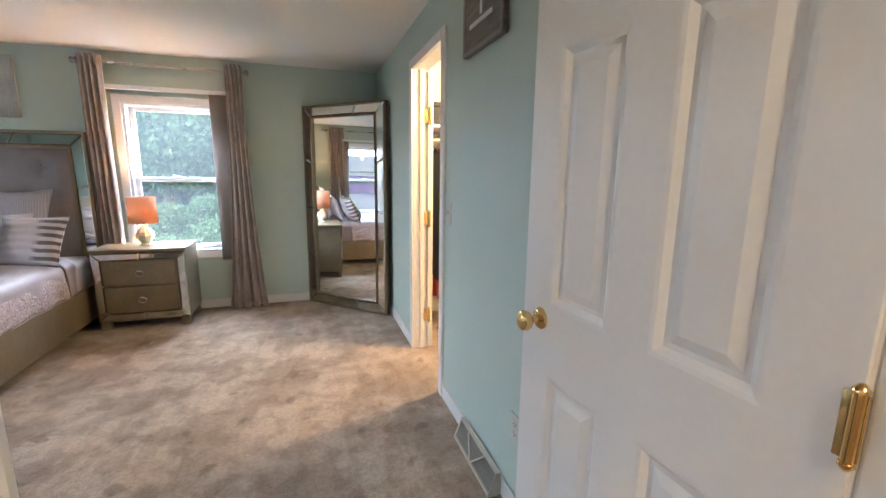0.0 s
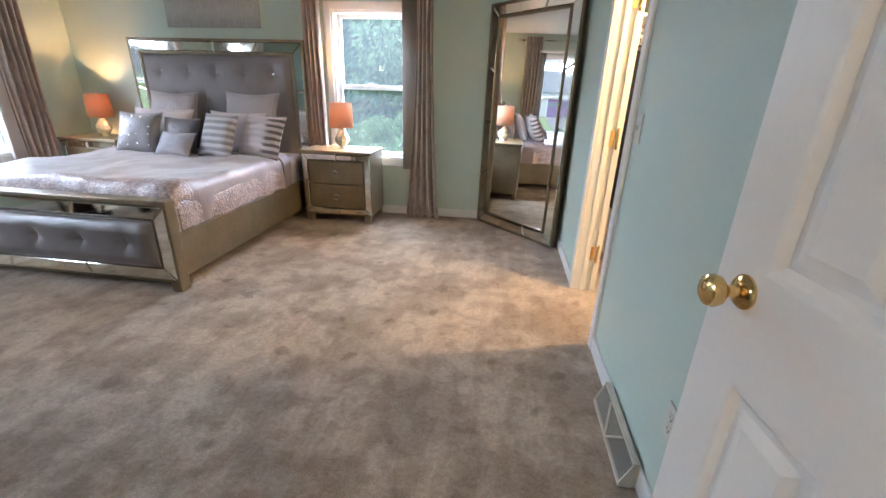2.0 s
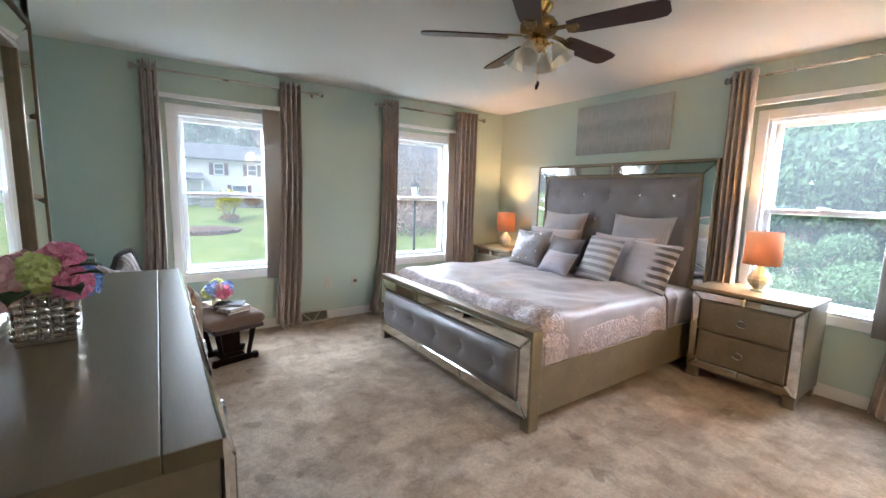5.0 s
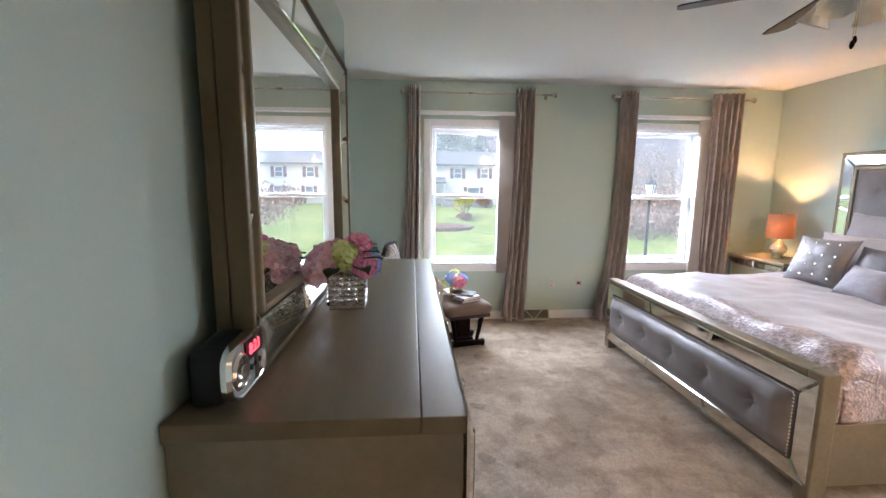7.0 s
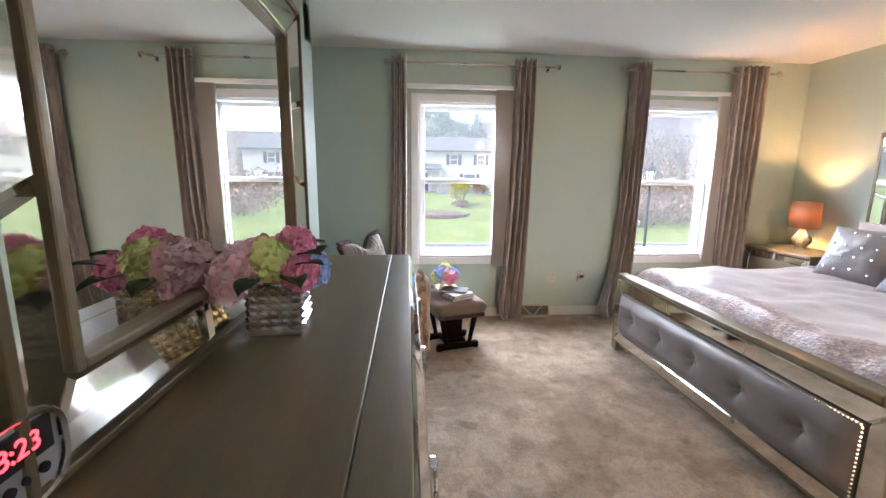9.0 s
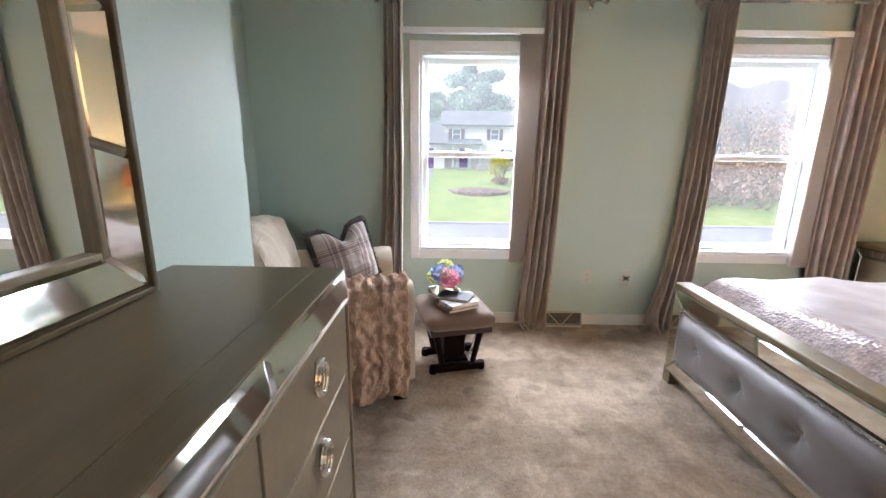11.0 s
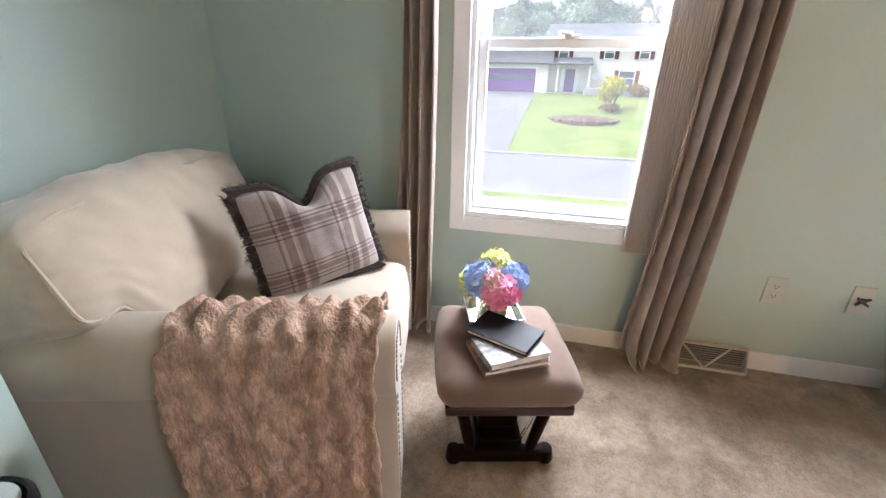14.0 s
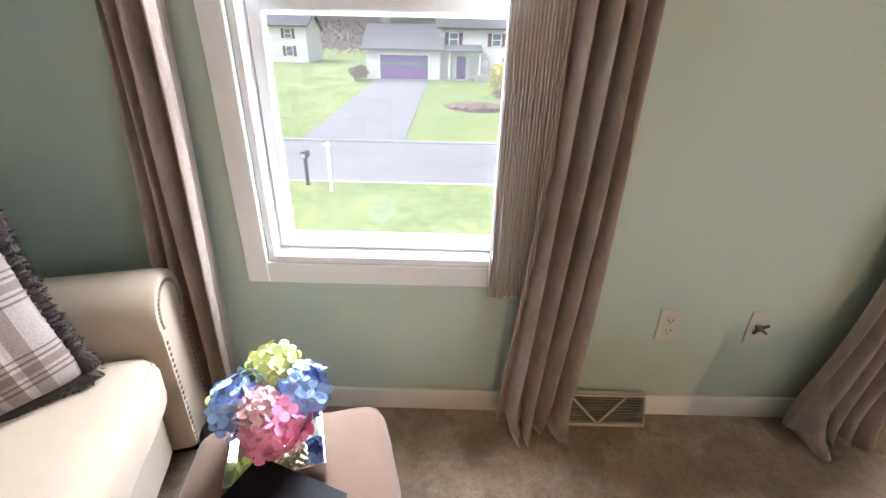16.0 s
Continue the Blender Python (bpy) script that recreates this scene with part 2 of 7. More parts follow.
def thing(name, place=(0, 0, 0), turn=0, label="", category="", group="", kind=""):
    ob = new(name)
    ob.empty_display_size = 0.1
    ob.matrix_basis = pose(*place, 0, 0, turn)
    return tagged(ob, label, category, group, kind)


def structure(ob, label, category):
    return tagged(ob, label, category, kind="structure")


# ---- the room ----
XW, XE, YN, YS, YA, XJ, H, T = -4.30, 0.76, 4.93, 0.81, 0.25, -2.99, 2.31, 0.14
DX0, DX1, DTOP = -0.15, 0.71, 2.04
CY0, CY1, CTOP = 2.755, 3.42, 2.02
WZ0, WZ1 = 0.565, 1.90
W1 = (1.40, 2.125)
W2 = (3.385, 4.105)
N1 = (-1.455, -0.725)


def wall_rows(axis, face, back, a, b, holes, top):
    """Boxes of a wall from a to b with openings (from, to, foot, head)."""
    rows, at = [], a
    for h0, h1, z0, z1 in sorted(holes):
        rows.append((at, h0, 0, top))
        if z0 > 0:
            rows.append((h0, h1, 0, z0))
        rows.append((h0, h1, z1, top))
        at = h1
    rows.append((at, b, 0, top))
    lo, hi = min(face, back), max(face, back)
    return [(lo, hi, p, q, z0, z1) if axis == "x" else (p, q, lo, hi, z0, z1) for p, q, z0, z1 in rows]


structure(boxes("wall_west", WALL, None, *wall_rows("x", XW, XW - 0.18, YA - T, YN + 0.18, [(*W1, WZ0, WZ1), (*W2, WZ0, WZ1)], H)), "sage green painted wall with two windows", "wall")
structure(boxes("wall_north", WALL, None, *wall_rows("y", YN, YN + 0.18, XW, XE + T, [(*N1, WZ0, WZ1)], H)), "sage green painted wall behind the bed", "wall")
structure(boxes("wall_east", WALL, None, *wall_rows("x", XE, XE + 0.11, YS - T, YN, [(CY0 - 0.02, CY1 + 0.02, 0, CTOP + 0.02)], H)), "sage green painted wall with closet doorway", "wall")
structure(boxes("wall_south", WALL, None, *wall_rows("y", YS, YS - T, XJ, XE, [(DX0 - 0.02, DX1 + 0.02, 0, DTOP + 0.02)], H)), "sage green painted wall behind the dresser", "wall")
structure(boxes("wall_alcove", WALL, None, (XW, XJ + 0.0, YA - T, YA, 0, H), (XJ, XJ + T, YA - T, YS - T, 0, H)), "sage green painted wall of the chair alcove", "wall")
structure(boxes("ceiling", CEIL, None, (XW, XE, YA, YN, H, H + 0.12)), "white flat painted ceiling", "ceiling")
structure(boxes("wall_hall", surface("cream_hall_paint", (0.62, 0.55, 0.45), 0.6, var=0.03), None,
                (-1.2, -1.06, -2.6, YS - T, 0, H), (1.4, 1.54, -2.6, YS - T, 0, H), (-1.2, 1.54, -2.74, -2.6, 0, H), (-1.2, 1.54, -2.6, YS - T, H, H + 0.1)), "cream painted hallway walls", "wall")
CLOSETWALL = surface("closet_paint", (0.70, 0.66, 0.58), 0.7, var=0.03)
structure(boxes("wall_closet", CLOSETWALL, None, (XE + 0.11, 2.3, 1.9, 2.0, 0, H), (XE + 0.11, 2.3, 4.2, 4.3, 0, H), (2.3, 2.4, 1.9, 4.3, 0, H), (XE + 0.11, 2.4, 1.9, 4.3, H, H + 0.1)), "off-white painted closet walls", "wall")


def carpet():
    bm = bmesh.new()
    for x0, x1, y0, y1, n in ((XW, XE, YS, YN, 90), (XW, XJ, YA, YS, 30), (DX0 - 0.02, DX1 + 0.02, YS - T, YS, 6), (-1.06, 1.4, -2.6, YS - T, 10), (XE, 2.3, 2.0, 4.2, 10)):
        grid(bm, n, n, lambda u, v: Vector((x0 + (x1 - x0) * u, y0 + (y1 - y0) * v, 0.0)))
    ob = part("floor", bm, CARPET, None, smooth=True)
    return structure(ob, "beige cut-pile carpet with brushed marks", "carpet")


carpet()
boxes_slab = structure(boxes("floor_slab", DARKGAP, None, (XW - 0.18, 2.4, -2.74, YN + 0.18, -0.3, -0.01)), "timber floor slab under the carpet", "floor")


def run_board(rows):
    bm = bmesh.new()
    for r in rows:
        box(bm, *r, bevel=0.004)
    return structure(part("baseboard", bm, WHITE), "white painted wooden baseboard", "baseboard")


BB = 0.012
run_board([(XW, XW + BB, YA, YN, 0, 0.085)])
run_board([(XW + BB, XE, YN - BB, YN, 0, 0.085)])
run_board([(XE - BB, XE, YS, CY0 - 0.066, 0, 0.085), (XE - BB, XE, CY1 + 0.066, YN - BB, 0, 0.085)])
run_board([(XJ, DX0 - 0.066, YS, YS + BB, 0, 0.085)])
run_board([(XW + BB, XJ, YA, YA + BB, 0, 0.085), (XJ - BB, XJ, YA + BB, YS + BB, 0, 0.085)])


# ---- windows ----
def window(name, place, turn, width, label):
    """A white double-hung window: x along the wall, y into the room, z from the opening's foot."""
    w = structure(thing(name, place, turn), label, "window")
    h, a = WZ1 - WZ0, width / 2
    boxes("casing", VINYL, w, (-a - 0.065, -a, 0, 0.018, -0.065, h + 0.065), (a, a + 0.065, 0, 0.018, -0.065, h + 0.065), (-a, a, 0, 0.018, h, h + 0.065), (-a, a, 0, 0.018, -0.065, 0), bevel=0.004)
    boxes("jamb", VINYL, w, (-a, -a + 0.02, -0.18, 0.0, 0, h), (a - 0.02, a, -0.18, 0.0, 0, h), (-a + 0.02, a - 0.02, -0.18, 0.0, h - 0.02, h), bevel=0.003)
    boxes("window_sill", VINYL, w, (-a + 0.02, a - 0.02, -0.18, 0.012, 0, 0.022), bevel=0.005)
    b, mid = a - 0.022, h * 0.505
    for nm, z0, z1, y in (("lower_sash", 0.024, mid + 0.02, -0.085), ("upper_sash", mid - 0.02, h - 0.022, -0.125)):
        s = boxes(nm, VINYL, w, (-b, -b + 0.035, y, y + 0.035, z0, z1), (b - 0.035, b, y, y + 0.035, z0, z1), (-b + 0.035, b - 0.035, y, y + 0.035, z0, z0 + 0.042), (-b + 0.035, b - 0.035, y, y + 0.035, z1 - 0.036, z1), bevel=0.005)
        p = boxes("pane", PANE, s, (-b + 0.03, b - 0.03, y + 0.015, y + 0.019, z0 + 0.03, z1 - 0.03))
        p.visible_shadow = False
    bm = bmesh.new()
    box(bm, -0.03, 0.03, -0.085, -0.055, mid + 0.02, mid + 0.03, 0.004)
    tube(bm, [(0.0, -0.07, mid + 0.034), (0.025, -0.06, mid + 0.036), (0.045, -0.05, mid + 0.034)], 0.006)
    part("sash_lock", bm, VINYL, w, smooth=True)
    return w


window("window_1", (XW, sum(W1) / 2, WZ0), -90, W1[1] - W1[0], "white vinyl double-hung window facing the street")
window("window_2", (XW, sum(W2) / 2, WZ0), -90, W2[1] - W2[0], "white vinyl double-hung window facing the street")
window("window_3", (sum(N1) / 2, YN, WZ0), 180, N1[1] - N1[0], "white vinyl double-hung window facing trees")


# ---- doors ----
def trim(name, rows, label):
    return structure(boxes(name, WHITE, None, *rows, bevel=0.005), label, "door trim")


CW = 0.06
trim("trim_closet", [(XE - 0.016, XE, CY0 - CW, CY0, 0, CTOP + CW), (XE - 0.016, XE, CY1, CY1 + CW, 0, CTOP + CW), (XE - 0.016, XE, CY0, CY1, CTOP, CTOP + CW),
                     (XE, XE + 0.11, CY0 - 0.02, CY0, 0, CTOP + 0.02), (XE, XE + 0.11, CY1, CY1 + 0.02, 0, CTOP + 0.02), (XE, XE + 0.11, CY0, CY1, CTOP, CTOP + 0.02),
                     (XE + 0.045, XE + 0.075, CY1 - 0.012, CY1, 0, CTOP), (XE + 0.045, XE + 0.075, CY0, CY0 + 0.012, 0, CTOP)], "white painted closet door casing and jamb")
trim("trim_entry", [(DX0 - CW, DX0, YS, YS + 0.016, 0, DTOP + CW), (DX0, DX1, YS, YS + 0.016, DTOP, DTOP + CW), (DX1, XE - 0.002, YS, YS + 0.016, 0, DTOP + CW),
                    (DX0 - 0.02, DX0, YS - T, YS, 0, DTOP + 0.02), (DX1, DX1 + 0.02, YS - T, YS, 0, DTOP + 0.02), (DX0, DX1, YS - T, YS, DTOP, DTOP + 0.02),
                    (DX0 - CW, DX0, YS - T - 0.016, YS - T, 0, DTOP + CW), (DX1, DX1 + CW, YS - T - 0.016, YS - T, 0, DTOP + CW)], "white painted bedroom door casing and jamb")


def knob(parent, x, y, z, side):
    bm = bmesh.new()
    m = Matrix.Translation((x, y, z)) @ Matrix.Rotation(radians(-90 * side), 4, "X")
    lathe(bm, [(0.031, 0), (0.031, 0.004), (0.025, 0.010), (0.011, 0.014), (0.010, 0.030), (0.016, 0.036), (0.026, 0.044), (0.029, 0.054), (0.026, 0.064), (0.016, 0.070), (0.0, 0.072)], 24, m)
    part("door_knob", bm, BRASS, parent, "polished brass knob", smooth=True)


def hinge(parent, x, y, z):
    bm = bmesh.new()
    tube(bm, [(x, y, z - 0.05), (x, y, z + 0.05)], 0.008, 10)
    lathe(bm, [(0.010, 0.05), (0.010, 0.054), (0.004, 0.062), (0, 0.064)], 10, Matrix.Translation((x, y, z)))
    lathe(bm, [(0.0, -0.064), (0.004, -0.062), (0.010, -0.054), (0.010, -0.05)], 10, Matrix.Translation((x, y, z)))
    box(bm, x, x + 0.018, y - 0.004, y - 0.001, z - 0.048, z + 0.048, 0.001)
    box(bm, x - 0.010, x, y - 0.004, y - 0.001, z - 0.048, z + 0.048, 0.001)
    part("hinge", bm, BRASS, parent, "brass butt hinge", smooth=True)


def panel_door(name, place, turn, width, height, label, hinges=True):
    """A six-panel door leaf: hinge at x 0, leaf along +x, thickness along -y..0."""
    d = structure(thing(name, place, turn), label, "door")
    th, st, mu = 0.035, 0.112, 0.112
    pw = (width - 2 * st - mu) / 2
    rows = [(0.20, 0.775), (0.975, 1.64), (1.745, 1.925)]
    frame_rows = [(0, st, -th, 0, 0.01, height), (width - st, width, -th, 0, 0.01, height), (st + pw, st + pw + mu, -th, 0, 0.01, height)]
    zs = [0.01] + [z for r in rows for z in r] + [height]
    for x0 in (st, st + pw + mu):
        for k in range(0, len(zs), 2):
            frame_rows.append((x0, x0 + pw, -th, 0, zs[k], zs[k + 1]))
    boxes("leaf", WHITE, d, *frame_rows)
    for x0 in (st, st + pw + mu):
        for z0, z1 in rows:
            bm = bmesh.new()
            for sgn, face in ((1, 0.0), (-1, -th)):
                prof = [(0.0, 0.0), (0.010, 0.002), (0.024, 0.013), (0.036, 0.012), (0.060, 0.003), (0.062, 0.003)]
                loops = []
                for inset, deep in prof:
                    y = face - sgn * deep
                    loops.append([bm.verts.new((x, y, z)) for x, z in ((x0 + inset, z0 + inset), (x0 + pw - inset, z0 + inset), (x0 + pw - inset, z1 - inset), (x0 + inset, z1 - inset))])
                for a, b in zip(loops, loops[1:]):
                    for k in range(4):
                        bm.faces.new((a[k], a[(k + 1) % 4], b[(k + 1) % 4], b[k]))
                bm.faces.new(loops[-1])
            part("panel", bm, WHITE, d)
    knob(d, width - 0.082, 0.0, 0.93, 1)
    knob(d, width - 0.082, -th, 0.93, -1)
    boxes("latch_plate", BRASS, d, (width, width + 0.0015, -0.03, -0.006, 0.90, 0.96))
    for z in ((0.24, 1.01, 1.80) if hinges else ()):
        hinge(d, 0.0, 0.006, z)
    return d


DOORTURN = math.degrees(math.atan2(1.545 - 0.815, 0.640 - 0.700))
panel_door("door_1", (0.700, 0.815, 0), DOORTURN, 0.758, 2.03, "white painted six-panel door standing open")
CLOSET = panel_door("door_2", (XE + 0.105, CY1 - 0.018, 0), 86, 0.64, 2.01, "white painted closet door opened into the closet", hinges=False)
for hz in (0.27, 1.0, 1.72):
    hinge(CLOSET, -0.004, -0.012, hz)
    boxes("hinge_plate", BRASS, CLOSET, (0.0120, 0.0150, -0.003, 0.027, hz - 0.046, hz + 0.046), bevel=0.001, label="brass hinge leaf on the jamb")


# ---- curtains, rods and blinds ----
def cloth_velvet():
    m, t, b = nodes_of("taupe_velvet_curtain")
    v = coords(t)
    n1, n2, n3 = noise_of(t, v, 3.5, 3), noise_of(t, coords(t, (1, 1, 0.6)), 22, 2), noise_of(t, v, 240, 3)
    col = ramp_of(t, n1, [(0.3, (0.350, 0.278, 0.242)), (0.7, (0.440, 0.360, 0.318))])
    col = mix_of(t, 1.0, col, ramp_of(t, n2, [(0.45, (0.90, 0.89, 0.88)), (0.52, (1.04, 1.04, 1.04))]), "MULTIPLY")
    t.links.new(col, b.inputs["Base Color"])
    b.inputs["Roughness"].default_value = 0.8
    b.inputs["Sheen Weight"].default_value = 0.9
    b.inputs["Sheen Roughness"].default_value = 0.35
    bump_of(t, b, n3, 0.2, 0.001)
    return m


VELVET = cloth_velvet()
NICKEL = surface("brushed_nickel", (0.50, 0.47, 0.43), 0.28, 1.0, var=0.08, big=8, fine=120, bump=0.05, dist=0.0005)


def curtain(place, turn, top, bottom, rod_z, folds, seed, label, puddle=0.0, flare=2.4):
    """A grommet panel: x along the wall, y out of it. top, bottom: (from, to) along x."""
    c = thing("curtain", place, turn, label, "curtain", "taupe curtain panels")
    rnd = random.Random(seed)
    ph = [rnd.uniform(-0.5, 0.5) for _ in range(6)]
    zt = rod_z + 0.055

    def at(u, v):
        z = zt - (zt - 0.012) * v
        x0 = top[0] + (bottom[0] - top[0]) * v ** flare
        x1 = top[1] + (bottom[1] - top[1]) * v ** flare
        w = math.sin(math.tau * folds * u + 0.5 * math.sin(3 * v + ph[0]) * v + ph[1] * v)
        amp = 0.048 * (1 - 0.12 * v) * (1 + 0.25 * math.sin(5 * u + ph[2]))
        x = x0 + (x1 - x0) * (u + 0.018 * math.sin(math.tau * (folds * u + 0.3) * 2 + 4 * v * ph[3]))
        y = 0.085 + amp * w + 0.014 * math.sin(9 * v + 7 * u + ph[4]) * v
        if puddle and v > 0.93:
            k = (v - 0.93) / 0.07
            y += puddle * k * k * (0.7 + 0.5 * math.sin(11 * u + ph[5]))
            x += puddle * 0.5 * k * k * math.sin(6 * u + ph[3])
            z = max(0.012 + 0.018 * (1 + math.sin(19 * u + 8 * k)) * k, z)
        return Vector((x, max(0.016, y), z))

    bm = bmesh.new()
    grid(bm, 24 * folds + 1, 64, at)
    ob = part("panel", bm, VELVET, c, smooth=True)
    ob.modifiers.new("thick", "SOLIDIFY").thickness = 0.003
    for k in range(folds * 2):
        u = (k + 0.5) / (folds * 2)
        p = at(u, 0.055 / (zt - 0.012))
        g = bmesh.new()
        ring = [(p.x + 0.004 * math.cos(a), 0.085 + 0.026 * math.cos(a), rod_z + 0.026 * math.sin(a)) for a in [math.tau * i / 16 for i in range(16)]]
        tube(g, ring, 0.005, 6, closed=True)
        part("grommet", g, NICKEL, c, "nickel grommet ring", smooth=True)
    return c


def curtain_rod(place, turn, x0, x1, z, label):
    r = thing("curtain_rod", place, turn, label, "curtain rod", "curtain rods")
    bm = bmesh.new()
    tube(bm, [(x0, 0.085, z), (x1, 0.085, z)], 0.0095, 12)
    part("rod", bm, NICKEL, r, smooth=True)
    for x, s in ((x0, -1), (x1, 1)):
        bm = bmesh.new()
        lathe(bm, [(0.010, 0), (0.015, 0.006), (0.013, 0.012), (0.024, 0.026), (0.027, 0.036), (0.022, 0.048), (0.0, 0.053)], 16, Matrix.Translation((x, 0.085, z)) @ Matrix.Rotation(radians(90 * s), 4, "Y"))
        part("finial", bm, NICKEL, r, smooth=True)
        bm = bmesh.new()
        tube(bm, [(x - s * 0.03, 0.002, z), (x - s * 0.03, 0.085, z)], 0.006, 8)
        box(bm, x - s * 0.03 - 0.014, x - s * 0.03 + 0.014, 0.0, 0.006, z - 0.03, z + 0.03, 0.003)
        part("bracket", bm, NICKEL, r, smooth=True)
    return r


def vertical_blind(place, turn, rail, stack, z0, z1, label):
    """Headrail with its slats drawn to one side."""
    b = thing("vertical_blind", place, turn, label, "blind", "vertical blinds")
    boxes("headrail", VINYL, b, (rail[0], rail[1], 0.022, 0.062, z1, z1 + 0.035), bevel=0.004)
    n = 17
    for k in range(n):
        x = stack[0] + (stack[1] - stack[0]) * (k + 0.5) / n
        bm = bmesh.new()
        grid(bm, 5, 2, lambda u, v: Vector((x + 0.006 * math.sin(math.pi * u) + 0.006 * (u - 0.5), 0.014 + 0.052 * u + 0.002 * (k % 2), z0 + (z1 - z0) * v)))
        ob = part("slat", bm, BLIND, b, smooth=True)
        ob.modifiers.new("thick", "SOLIDIFY").thickness = 0.0015
    return b


WEST, NORTH = (XW, 0, 0), (0, YN, 0)
# along the west wall x of these things runs from y = 0 northwards when turned by -90 and mirrored: x = -y


def wspan(a, b):
    return (-b, -a)


def nspan(a, b):
    return (-b, -a)


curtain_rod(WEST, -90, -2.53, -1.17, 2.19, "brushed nickel curtain rod above the window")
curtain_rod(WEST, -90, -4.52, -3.17, 2.19, "brushed nickel curtain rod above the window")
curtain_rod(NORTH, 180, 0.47, 1.69, 2.20, "brushed nickel curtain rod above the window")
curtain(WEST, -90, wspan(1.18, 1.30), wspan(1.08, 1.28), 2.19, 3, 1, "taupe velvet grommet curtain beside the armchair")
curtain(WEST, -90, wspan(2.20, 2.375), wspan(2.10, 2.33), 2.19, 4, 2, "taupe velvet curtain puddling on the carpet", 0.05)
curtain(WEST, -90, wspan(3.22, 3.37), wspan(3.04, 3.31), 2.19, 4, 3, "taupe velvet curtain puddling on the carpet", 0.06, 4.0)
curtain(WEST, -90, wspan(4.15, 4.43), wspan(4.17, 4.41), 2.19, 5, 4, "taupe velvet curtain beside the nightstand")
curtain(NORTH, 180, nspan(-1.70, -1.53), nspan(-1.70, -1.50), 2.20, 4, 5, "taupe velvet curtain behind the lit lamp")
curtain(NORTH, 180, nspan(-0.62, -0.48), nspan(-0.72, -0.38), 2.20, 4, 6, "taupe velvet curtain beside the window")
vertical_blind(WEST, -90, wspan(1.27, 2.20), wspan(2.055, 2.20), 0.49, 2.0, "grey vertical blind drawn open")
vertical_blind(WEST, -90, wspan(3.33, 4.19), wspan(4.06, 4.19), 0.49, 2.0, "grey vertical blind drawn open")
vertical_blind(NORTH, 180, nspan(-1.55, -0.58), nspan(-0.765, -0.60), 0.48, 2.0, "grey vertical blind drawn open")


# ---- the bed ----
def strip_frame(bm, x0, x1, z0, z1, w, y, raise_, splits):
    """A bevelled mirror strip border in the plane x, z, facing -y. splits: pieces along each side."""
    def bevel_quad(a, b, c, d):
        out = [Vector((p[0], y, p[1])) for p in (a, b, c, d)]
        mid = sum(out, Vector()) / 4
        inner = [p.lerp(mid, 0.0) for p in out]
        nrm = min((out[1] - out[0]).length, (out[3] - out[0]).length, (out[2] - out[1]).length)
        k = min(0.012, 0.3 * nrm)
        inner = []
        for i, p in enumerate(out):
            e1, e2 = (out[(i + 1) % 4] - p), (out[i - 1] - p)
            inner.append(p + e1.normalized() * k + e2.normalized() * k + Vector((0, -raise_, 0)))
        vo, vi = [bm.verts.new(p) for p in out], [bm.verts.new(p) for p in inner]
        for i in range(4):
            bm.faces.new((vo[i], vo[(i + 1) % 4], vi[(i + 1) % 4], vi[i]))
        bm.faces.new(vi)
    return bevel_quad


def mirror_border(parent, x0, x1, z0, z1, w, y, raise_, nx, nz, sides="tblr", material=None, turn=None):
    """Single mirror pieces with mitred corners around a rectangle; each a part."""
    def piece(a, b, c, d):
        bm = bmesh.new()
        strip_frame(bm, 0, 0, 0, 0, 0, y, raise_, None)(a, b, c, d)
        if turn:
            bmesh.ops.transform(bm, matrix=turn, verts=bm.verts)
        part("mirror_strip", bm, material or ANTIQUE, parent)

    def cut(p, q, i, n):
        return (p[0] + (q[0] - p[0]) * i / n, p[1] + (q[1] - p[1]) * i / n)

    o = [(x0, z0), (x1, z0), (x1, z1), (x0, z1)]
    i_ = [(x0 + w, z0 + w), (x1 - w, z0 + w), (x1 - w, z1 - w), (x0 + w, z1 - w)]
    for k, (s, n) in enumerate((("b", nx), ("r", nz), ("t", nx), ("l", nz))):
        if s not in sides:
            continue
        a, b, c, d = o[k], o[(k + 1) % 4], i_[(k + 1) % 4], i_[k]
        for j in range(n):
            piece(cut(a, b, j, n), cut(a, b, j + 1, n), cut(d, c, j + 1, n), cut(d, c, j, n))


def tufted(bm, x0, x1, z0, z1, y, puff, buttons, nu, nv, wid=0.05):
    """An upholstered pad facing -y with pulled buttons."""
    def at(u, v):
        x, z = x0 + (x1 - x0) * u, z0 + (z1 - z0) * v
        edge = min(u, 1 - u) * (x1 - x0), min(v, 1 - v) * (z1 - z0)
        k = min(1.0, edge[0] / 0.07) ** 0.5 * min(1.0, edge[1] / 0.07) ** 0.5
        d = puff * k
        for bx, bz in buttons:
            rx, rz = (x - bx), (z - bz)
            r = math.hypot(rx, rz)
            ang = math.atan2(rz, rx)
            d -= 0.8 * puff * math.exp(-(r / wid) ** 1.3) * (1 + 0.18 * math.cos(4 * ang + 0.6))
        return Vector((x, y - d, z))
    grid(bm, nu, nv, at)


